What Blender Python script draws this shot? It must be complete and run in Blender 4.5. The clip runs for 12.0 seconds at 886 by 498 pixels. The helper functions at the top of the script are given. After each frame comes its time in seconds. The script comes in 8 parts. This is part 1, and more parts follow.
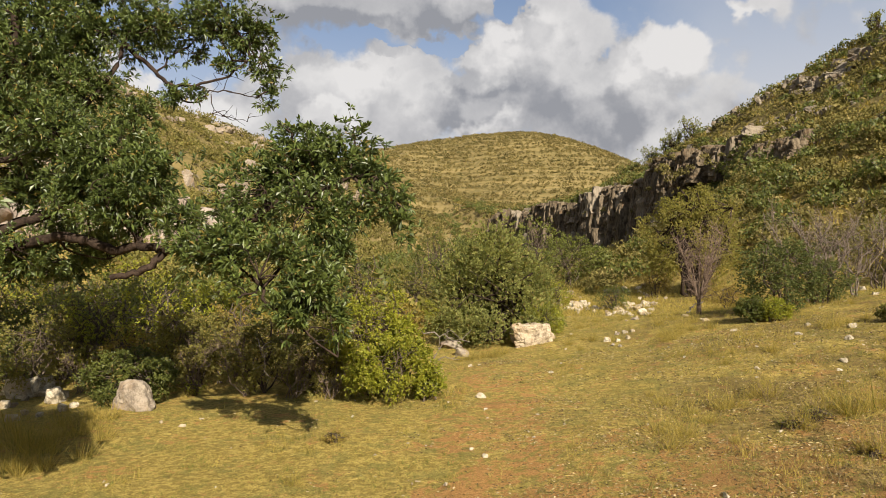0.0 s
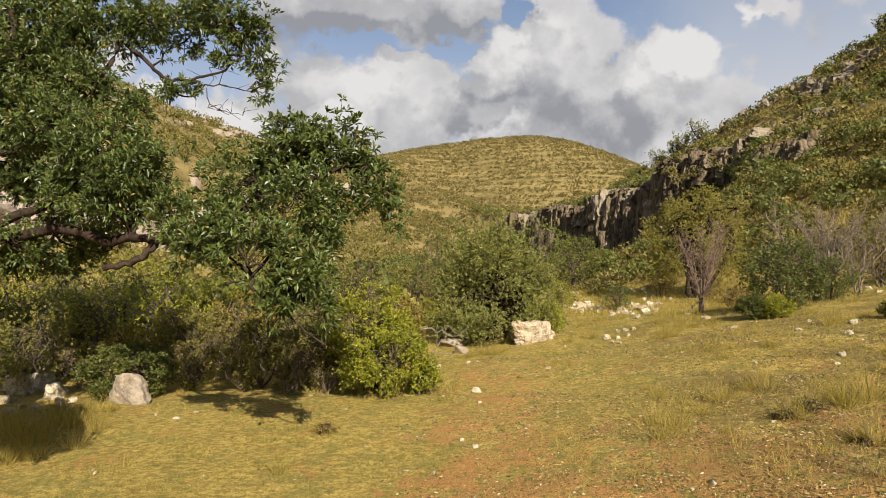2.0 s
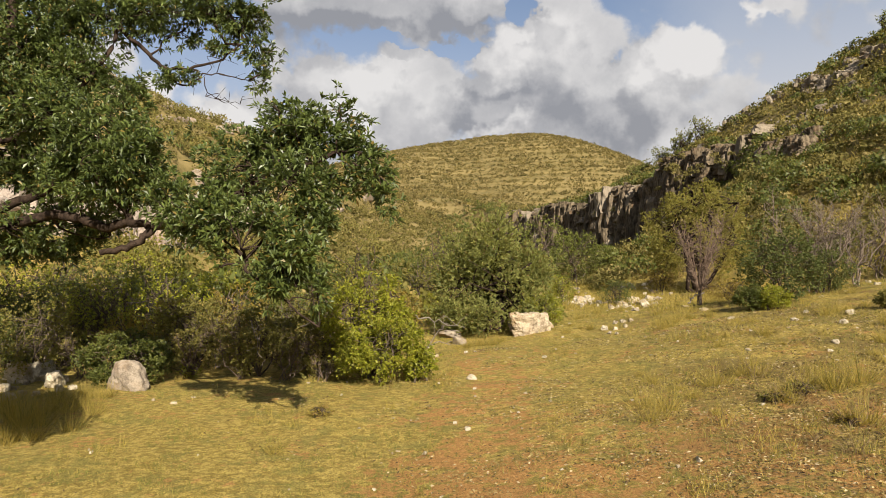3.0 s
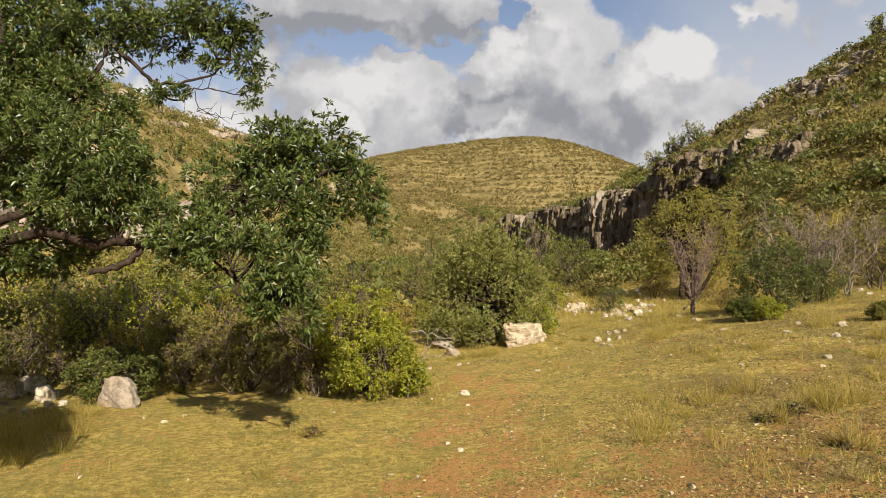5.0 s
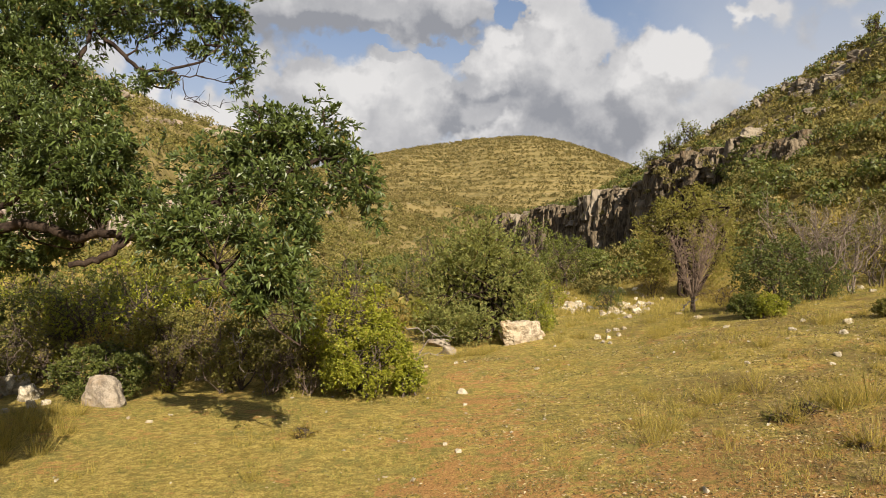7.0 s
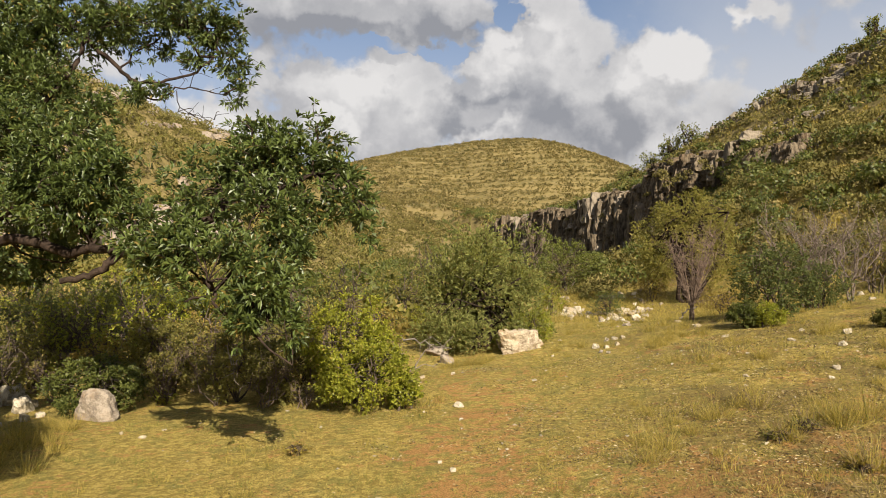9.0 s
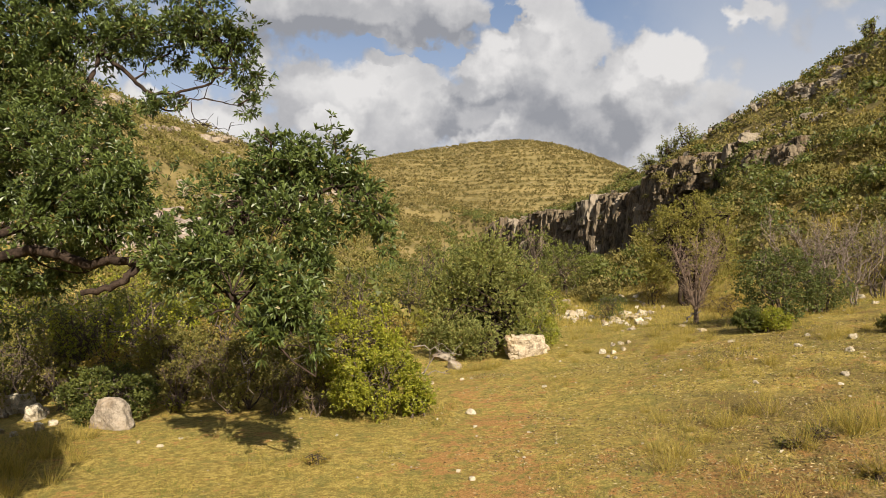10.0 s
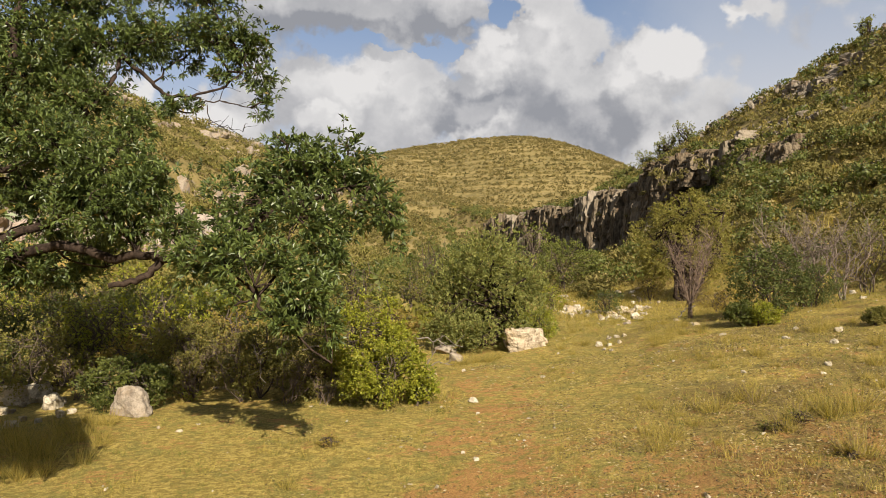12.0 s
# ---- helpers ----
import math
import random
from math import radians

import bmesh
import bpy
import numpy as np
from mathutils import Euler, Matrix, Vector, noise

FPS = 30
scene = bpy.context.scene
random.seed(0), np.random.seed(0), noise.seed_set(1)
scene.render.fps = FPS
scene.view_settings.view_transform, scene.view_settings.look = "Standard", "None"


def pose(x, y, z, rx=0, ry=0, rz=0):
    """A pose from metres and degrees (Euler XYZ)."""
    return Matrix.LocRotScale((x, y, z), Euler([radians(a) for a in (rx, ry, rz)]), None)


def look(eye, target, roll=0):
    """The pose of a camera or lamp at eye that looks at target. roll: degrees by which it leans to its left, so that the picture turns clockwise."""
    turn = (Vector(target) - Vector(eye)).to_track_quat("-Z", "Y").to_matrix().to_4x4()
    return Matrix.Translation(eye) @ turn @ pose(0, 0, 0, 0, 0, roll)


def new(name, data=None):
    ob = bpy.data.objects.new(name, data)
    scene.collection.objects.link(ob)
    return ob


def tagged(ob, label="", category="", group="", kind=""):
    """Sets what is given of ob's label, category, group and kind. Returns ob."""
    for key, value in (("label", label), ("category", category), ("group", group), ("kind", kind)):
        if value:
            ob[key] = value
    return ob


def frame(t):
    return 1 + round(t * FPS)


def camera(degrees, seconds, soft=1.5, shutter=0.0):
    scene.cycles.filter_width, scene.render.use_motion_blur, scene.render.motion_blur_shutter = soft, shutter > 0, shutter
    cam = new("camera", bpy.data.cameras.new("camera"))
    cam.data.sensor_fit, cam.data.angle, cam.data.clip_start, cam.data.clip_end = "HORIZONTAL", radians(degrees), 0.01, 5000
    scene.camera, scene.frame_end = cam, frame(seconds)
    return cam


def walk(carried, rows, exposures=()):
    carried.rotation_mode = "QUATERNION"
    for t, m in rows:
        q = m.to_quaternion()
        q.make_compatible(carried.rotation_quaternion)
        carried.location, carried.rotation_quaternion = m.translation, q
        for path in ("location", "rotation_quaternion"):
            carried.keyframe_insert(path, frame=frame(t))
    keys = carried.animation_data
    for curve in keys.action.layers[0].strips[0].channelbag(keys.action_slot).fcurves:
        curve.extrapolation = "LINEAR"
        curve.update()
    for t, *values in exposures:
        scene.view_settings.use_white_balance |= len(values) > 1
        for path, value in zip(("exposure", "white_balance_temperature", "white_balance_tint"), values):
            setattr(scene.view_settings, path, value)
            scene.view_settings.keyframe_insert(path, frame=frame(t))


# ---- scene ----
# ---- camera ----
cam = camera(66.0, 12.0, soft=0.75)
PATH = [
    (0, (0.0, 0.0, 1.6), (0.0, 1.999, 1.671), 0.1),
    (0.5, (-0.016, -0.047, 1.582), (-0.017, 1.952, 1.654), 0.1),
    (1, (-0.025, -0.066, 1.552), (-0.025, 1.933, 1.628), 0.0),
    (1.5, (0.079, -0.033, 1.517), (0.078, 1.966, 1.595), 0.1),
    (2, (0.164, 0.023, 1.466), (0.14, 2.021, 1.55), 0.1),
    (2.5, (0.215, 0.028, 1.389), (0.18, 2.026, 1.466), 0.1),
    (3, (0.26, -0.024, 1.34), (0.226, 1.974, 1.418), 0.2),
    (3.5, (0.272, -0.023, 1.368), (0.238, 1.976, 1.446), 0.2),
    (5.5, (0.272, 0.03, 1.509), (0.263, 2.028, 1.597), -0.0),
    (6, (0.27, 0.092, 1.471), (0.265, 2.09, 1.553), 0.0),
    (6.5, (0.259, 0.153, 1.449), (0.257, 2.152, 1.53), 0.1),
    (7, (0.253, 0.287, 1.439), (0.251, 2.285, 1.524), 0.1),
    (9, (0.302, 0.342, 1.564), (0.3, 2.34, 1.655), -0.0),
    (9.5, (0.213, 0.288, 1.629), (0.212, 2.286, 1.722), -0.1),
    (10, (0.12, 0.255, 1.649), (0.126, 2.253, 1.744), -0.2),
    (10.5, (0.075, 0.235, 1.64), (0.085, 2.233, 1.732), -0.2),
    (11, (0.054, 0.091, 1.619), (0.067, 2.089, 1.7), -0.2),
    (11.5, (0.045, -0.076, 1.631), (0.057, 1.922, 1.713), -0.2),
    (12, (0.042, -0.156, 1.631), (0.054, 1.842, 1.714), -0.1),
]
walk(cam, [(t, look(eye, target, roll)) for t, eye, target, roll in PATH])

# ---- sun and sky ----
SUN_ELEVATION, SUN_BEARING = 29.8, 162.0  # degrees up, and clockwise from +y
SUN_WAY = Vector((math.sin(radians(SUN_BEARING)) * math.cos(radians(SUN_ELEVATION)),
                  math.cos(radians(SUN_BEARING)) * math.cos(radians(SUN_ELEVATION)), math.sin(radians(SUN_ELEVATION))))
sun = new("sun", bpy.data.lights.new("sun", "SUN"))
sun.data.energy, sun.data.angle, sun.data.color = 5.0, radians(0.53), (1.0, 0.895, 0.735)
sun.matrix_world = look(SUN_WAY * 300, (0, 0, 0))
scene.view_settings.exposure = 1.05


class Nodes:
    """Short ways to lay nodes and link them."""

    def __init__(self, tree):
        self.tree = tree
        tree.nodes.clear()

    def add(self, kind, out=0, set=None, **ins):
        n = self.tree.nodes.new(kind)
        for key, value in (set or {}).items():
            setattr(n, key, value)
        for key, value in ins.items():
            slot = n.inputs[int(key[1:])] if key[0] == "i" and key[1:].isdigit() else n.inputs[key.replace("_", " ")]
            if isinstance(value, bpy.types.NodeSocket):
                self.tree.links.new(value, slot)
            else:
                slot.default_value = value
        return n.outputs[out] if len(n.outputs) else n

    def math(self, op, a, b=0.0, c=0.0, clamp=False):
        return self.add("ShaderNodeMath", set={"operation": op, "use_clamp": clamp}, i0=a, i1=b, i2=c)

    def vec(self, op, a, b=(0, 0, 0)):
        n = self.tree.nodes.new("ShaderNodeVectorMath")
        n.operation = op
        for slot, value in zip(n.inputs, (a, b)):
            if isinstance(value, bpy.types.NodeSocket):
                self.tree.links.new(value, slot)
            else:
                slot.default_value = value
        return n.outputs["Value"] if op in ("LENGTH", "DOT_PRODUCT", "DISTANCE") else n.outputs["Vector"]

    def mix(self, f, a, b, blend="MIX"):
        n = self.tree.nodes.new("ShaderNodeMix")
        n.data_type, n.blend_type = "RGBA", blend
        for slot, value in ((n.inputs["Factor"], f), (n.inputs[6], a), (n.inputs[7], b)):
            if isinstance(value, bpy.types.NodeSocket):
                self.tree.links.new(value, slot)
            else:
                slot.default_value = (*value, 1.0) if isinstance(value, tuple) and len(value) == 3 else value
        return n.outputs[2]

    def noise(self, at, scale, detail=4.0, rough=0.55, warp=0.0):
        return self.add("ShaderNodeTexNoise", Vector=at, Scale=scale, Detail=detail, Roughness=rough, Distortion=warp)

    def ramp(self, value, low, high):
        return self.add("ShaderNodeMapRange", set={"interpolation_type": "SMOOTHSTEP"}, Value=value, i1=low, i2=high)


# clouds: heaps round a few bearings, broken up by noise; further round the sky they go on as scattered cumulus
CLOUDS = [  # tangent of the bearing right of +y, tangent of the height, half width, half height, weight
    (0.187, 0.293, 0.166, 0.141, 1.30),
    (0.328, 0.330, 0.095, 0.079, 1.30),
    (0.071, 0.318, 0.095, 0.083, 1.20),
    (0.245, 0.243, 0.116, 0.075, 1.20),
    (0.055, 0.252, 0.124, 0.058, 1.20),
    (0.146, 0.384, 0.099, 0.066, 1.10),
    (0.295, 0.277, 0.108, 0.091, 1.10),
    (-0.119, 0.405, 0.273, 0.062, 1.30),
    (0.013, 0.393, 0.108, 0.050, 1.10),
    (-0.136, 0.252, 0.191, 0.104, 1.20),
    (-0.053, 0.260, 0.141, 0.099, 1.20),
    (-0.186, 0.248, 0.091, 0.050, 1.00),
    (-0.219, 0.293, 0.108, 0.050, 0.90),
    (-0.318, 0.235, 0.166, 0.066, 0.90),
    (-0.442, 0.268, 0.058, 0.058, 0.80),
    (-0.277, 0.301, 0.066, 0.058, 0.60),
    (0.345, 0.202, 0.166, 0.083, 0.90),
    (0.452, 0.394, 0.066, 0.028, 0.90),
    (0.461, 0.252, 0.141, 0.066, 0.60),
    (0.287, 0.152, 0.282, 0.066, 0.80),
    (-0.550, 0.335, 0.133, 0.050, 0.50),
    (0.593, 0.409, 0.099, 0.050, 0.40),
    (-0.070, 0.344, 0.149, 0.014, -1.20),
    (0.100, 0.393, 0.037, 0.025, -1.30),
    (-0.409, 0.310, 0.062, 0.041, -0.80),
    (0.527, 0.326, 0.124, 0.062, -0.30),
    (0.232, 0.330, 0.022, 0.030, -0.50),
    (0.179, 0.533, 0.348, 0.091, 0.60),
    (-0.401, 0.525, 0.166, 0.083, 0.50),
    (0.593, 0.500, 0.166, 0.083, 0.60),
]


GREYS = [  # shaded undersides, laid out likewise
    (0.038, 0.252, 0.108, 0.035, 1.40),
    (0.237, 0.231, 0.116, 0.058, 1.30),
    (0.179, 0.243, 0.124, 0.058, 0.80),
    (-0.119, 0.388, 0.282, 0.050, 1.30),
    (0.030, 0.388, 0.075, 0.037, 1.00),
    (-0.202, 0.326, 0.091, 0.033, 0.90),
    (0.444, 0.243, 0.099, 0.041, 0.60),
    (0.245, 0.310, 0.058, 0.050, 0.50),
    (-0.070, 0.310, 0.166, 0.021, 0.30),
]


WHITES = [  # sunlit heads
    (0.080, 0.339, 0.062, 0.062, 1.30),
    (0.345, 0.343, 0.075, 0.062, 1.40),
    (0.287, 0.310, 0.066, 0.058, 0.90),
    (0.138, 0.359, 0.091, 0.050, 0.70),
    (-0.169, 0.248, 0.050, 0.029, 1.20),
    (-0.119, 0.301, 0.116, 0.050, 0.70),
    (0.055, 0.225, 0.075, 0.018, 0.90),
    (-0.078, 0.252, 0.108, 0.075, 0.60),
    (-0.426, 0.268, 0.075, 0.058, 1.20),
    (0.262, 0.161, 0.249, 0.041, 0.50),
    (0.452, 0.393, 0.050, 0.025, 0.80),
    (-0.343, 0.231, 0.099, 0.037, 0.90),
]


def heaps(n, flat, rows):
    """The thickest of a few rounded heaps at a bearing."""
    total = None
    for u, v, ru, rv, w in rows:
        off = n.vec("MULTIPLY", n.vec("SUBTRACT", flat, (u, v, 0)), (1 / ru, 1 / rv, 0))
        one = n.math("MULTIPLY", n.math("SUBTRACT", 1.0, n.vec("LENGTH", off), clamp=True), w)
        total = one if total is None else n.math("SMOOTH_MAX", total, one, 0.15) if w > 0 else n.math("ADD", total, one)
    return total


def bearing(n, at, seed_scale, amount):
    """The direction laid flat, a little ruffled, and how far it lies ahead."""
    split = n.tree.nodes.new("ShaderNodeSeparateXYZ")
    n.tree.links.new(at, split.inputs[0])
    ahead = n.math("MAXIMUM", split.outputs[1], 0.05)
    flat = n.add("ShaderNodeCombineXYZ", X=n.math("DIVIDE", split.outputs[0], ahead), Y=n.math("DIVIDE", split.outputs[2], ahead))
    wob = n.vec("SCALE", n.vec("SUBTRACT", n.add("ShaderNodeTexNoise", out=1, Vector=at, Scale=seed_scale, Detail=4.0), (0.5, 0.5, 0.5)))
    wob.node.inputs["Scale"].default_value = amount
    curl = n.vec("SCALE", n.vec("SUBTRACT", n.add("ShaderNodeTexNoise", out=1, Vector=at, Scale=32.0, Detail=3.0, Roughness=0.6), (0.5, 0.5, 0.5)))
    curl.node.inputs["Scale"].default_value = amount * 0.55
    return n.vec("ADD", flat, n.vec("ADD", wob, curl)), n.ramp(split.outputs[1], 0.25, 0.55), split.outputs[2]


def cloud_field():
    """A node group: how thick the cloud is in a direction."""
    g = bpy.data.node_groups.new("cloud_field", "ShaderNodeTree")
    g.interface.new_socket("Vector", in_out="INPUT", socket_type="NodeSocketVector")
    g.interface.new_socket("Value", in_out="OUTPUT", socket_type="NodeSocketFloat")
    n = Nodes(g)
    at = n.add("NodeGroupInput")
    flat, front, _ = bearing(n, at, 9.0, 0.10)
    total = heaps(n, flat, CLOUDS)
    broad = n.math("SUBTRACT", n.noise(at, 2.3, 3.0), 0.33)
    base = n.add("ShaderNodeMix", i0=front, i2=n.math("MULTIPLY", broad, 1.3), i3=total)
    puff = n.math("MULTIPLY", n.math("SUBTRACT", n.noise(at, 13.0, 7.0, 0.62, 0.3), 0.5), 1.1)
    soft = n.math("MULTIPLY", n.math("SUBTRACT", n.noise(at, 34.0, 5.0, 0.6), 0.5), 0.3)
    curl = n.vec("SCALE", n.add("ShaderNodeTexNoise", out=1, Vector=at, Scale=22.0, Detail=3.0))
    curl.node.inputs["Scale"].default_value = 0.05
    round_at = n.vec("ADD", at, curl)
    knobs = None
    for size, weight in ((11.0, 0.30), (24.0, 0.20)):
        far = n.add("ShaderNodeTexVoronoi", Vector=round_at, Scale=size)
        knob = n.math("MULTIPLY", n.math("SUBTRACT", 0.42, far), weight * 2.0)
        knobs = knob if knobs is None else n.math("ADD", knobs, knob)
    value = n.math("ADD", n.math("ADD", base, n.math("MULTIPLY", puff, 0.62)), n.math("ADD", soft, knobs))
    out = g.nodes.new("NodeGroupOutput")
    g.links.new(value, out.inputs[0])
    return g


def make_world():
    world = bpy.data.worlds.new("sky")
    scene.world = world
    world.use_nodes = True
    world.cycles.sampling_method, world.cycles.sample_map_resolution = "MANUAL", 512
    n = Nodes(world.node_tree)
    sky = n.add("ShaderNodeTexSky", set={"sky_type": "NISHITA", "sun_disc": False, "sun_elevation": radians(SUN_ELEVATION),
                                         "sun_rotation": radians(SUN_BEARING), "altitude": 1600.0, "air_density": 1.0, "dust_density": 1.2})
    blue = n.mix(1.0, sky, (0.043, 0.050, 0.055), "MULTIPLY")
    at = n.add("ShaderNodeTexCoord")
    field = cloud_field()
    here = n.add("ShaderNodeGroup", set={"node_tree": field}, Vector=at)
    sunward = n.add("ShaderNodeGroup", set={"node_tree": field}, Vector=n.vec("ADD", at, (0.022, 0.0, 0.034)))
    cover = n.ramp(here, 0.02, 0.36)
    lit = n.ramp(n.math("SUBTRACT", here, sunward), -0.30, 0.34)
    flat, front, height = bearing(n, at, 10.0, 0.11)
    grey = n.math("MULTIPLY", n.ramp(heaps(n, flat, GREYS), 0.0, 0.75), front)
    white = n.math("MULTIPLY", n.ramp(heaps(n, flat, WHITES), 0.0, 0.75), front)
    mottle = n.math("MULTIPLY", n.math("SUBTRACT", n.noise(at, 10.0, 6.0, 0.66), 0.5), 0.85)
    tone = n.math("ADD", n.math("ADD", 0.31, n.math("MULTIPLY", lit, 0.40)), mottle)
    tone = n.math("SUBTRACT", n.math("ADD", tone, n.math("MULTIPLY", white, 0.45)), n.math("MULTIPLY", grey, 0.38), clamp=True)
    cloud = n.mix(tone, (0.150, 0.153, 0.166), (0.385, 0.375, 0.368))
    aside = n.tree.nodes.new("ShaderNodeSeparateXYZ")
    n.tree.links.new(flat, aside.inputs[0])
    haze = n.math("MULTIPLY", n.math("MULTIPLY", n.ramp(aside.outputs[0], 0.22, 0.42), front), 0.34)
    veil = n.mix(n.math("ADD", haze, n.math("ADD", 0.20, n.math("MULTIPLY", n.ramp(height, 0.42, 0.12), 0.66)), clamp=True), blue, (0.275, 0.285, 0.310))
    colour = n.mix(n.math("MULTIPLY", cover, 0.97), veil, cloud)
    back = n.add("ShaderNodeBackground", Color=colour, Strength=1.0)
    n.add("ShaderNodeOutputWorld", Surface=back)


make_world()


# ---- materials ----
def material(name):
    m = bpy.data.materials.new(name)
    m.use_nodes = True
    return m, Nodes(m.node_tree)


def finish(n, colour, rough, height=None, strength=0.4, distance=0.02, spec=0.3):
    ins = {"Base_Color": colour, "Roughness": rough, "Specular_IOR_Level": spec}
    if height is not None:
        ins["Normal"] = n.add("ShaderNodeBump", Height=height, Strength=strength, Distance=distance)
    n.add("ShaderNodeOutputMaterial", Surface=n.add("ShaderNodeBsdfPrincipled", **ins))


def leaf_material(name, dark, light, dry=None, dry_part=0.1, gloss=0.35, thin=0.35, spec=0.4, scale=2.2, vary=0.7):
    """Foliage: each leaf has its own tone, with patches of lighter and drier growth."""
    m, n = material(name)
    at = n.add("ShaderNodeTexCoord", out=3)
    one = n.add("ShaderNodeNewGeometry", out=8)
    patch = n.noise(at, scale, 3.0)
    f = n.math("ADD", n.math("MULTIPLY", one, vary), n.math("MULTIPLY", n.math("SUBTRACT", patch, 0.35 + 0.1 * (0.7 - vary)), 1.1 + 2.0 * (0.7 - vary)), clamp=True)
    colour = n.mix(f, dark, light)
    if dry:
        pick = n.math("GREATER_THAN", n.math("ADD", n.math("MULTIPLY", n.math("SUBTRACT", n.math("FRACT", n.math("MULTIPLY", one, 37.0)), 0.5), vary * 1.4), n.math("ADD", 0.5, n.math("MULTIPLY", n.math("SUBTRACT", n.noise(at, scale * 1.7, 2.0), 0.5), 0.5 + 4.0 * (0.7 - vary)))), 1.0 - dry_part)
        colour = n.mix(pick, colour, dry)
    body = n.add("ShaderNodeBsdfPrincipled", Base_Color=colour, Roughness=gloss, Specular_IOR_Level=spec)
    glow = n.add("ShaderNodeBsdfTranslucent", Color=n.mix(1.0, colour, (1.25, 1.25, 0.6), "MULTIPLY"))
    both = n.tree.nodes.new("ShaderNodeMixShader")
    both.inputs[0].default_value = thin
    n.tree.links.new(body, both.inputs[1])
    n.tree.links.new(glow, both.inputs[2])
    n.add("ShaderNodeOutputMaterial", Surface=both.outputs[0])
    return m


def bark_material(name, dark, light, scale=9.0):
    m, n = material(name)
    at = n.add("ShaderNodeTexCoord", out=3)
    grain = n.noise(at, scale, 6.0, 0.65, 0.6)
    fine = n.noise(at, scale * 6, 4.0)
    finish(n, n.mix(n.ramp(n.math("ADD", n.math("MULTIPLY", grain, 0.7), n.math("MULTIPLY", fine, 0.3)), 0.35, 0.65), dark, light), 0.9, grain, 0.7, 0.03, 0.1)
    return m


def rock_material(name, dark, light, stain, scale=2.0):
    """Weathered limestone: pale, with grey lichen, ochre stains and pits."""
    m, n = material(name)
    at = n.add("ShaderNodeTexCoord", out=3)
    one = n.add("ShaderNodeObjectInfo", out=5)
    at = n.vec("ADD", at, n.add("ShaderNodeCombineXYZ", X=n.math("MULTIPLY", one, 31.0), Y=n.math("MULTIPLY", one, 17.0)))
    big, mid, fine = n.noise(at, scale, 4.0), n.noise(at, scale * 4.5, 6.0, 0.65), n.noise(at, scale * 22, 5.0, 0.7)
    colour = n.mix(n.ramp(n.math("ADD", n.math("MULTIPLY", mid, 0.6), n.math("MULTIPLY", fine, 0.4)), 0.36, 0.58), dark, light)
    colour = n.mix(n.math("MULTIPLY", n.ramp(big, 0.48, 0.66), 0.7), colour, stain)
    colour = n.mix(n.math("MULTIPLY", n.ramp(n.noise(at, scale * 9, 5.0, 0.7, 0.5), 0.56, 0.66), 0.55), colour, dark)
    relief = n.math("ADD", n.math("MULTIPLY", mid, 0.7), n.math("MULTIPLY", fine, 0.3))
    finish(n, colour, 0.92, relief, 0.9, 0.05 / scale * 2, 0.15)
    return m


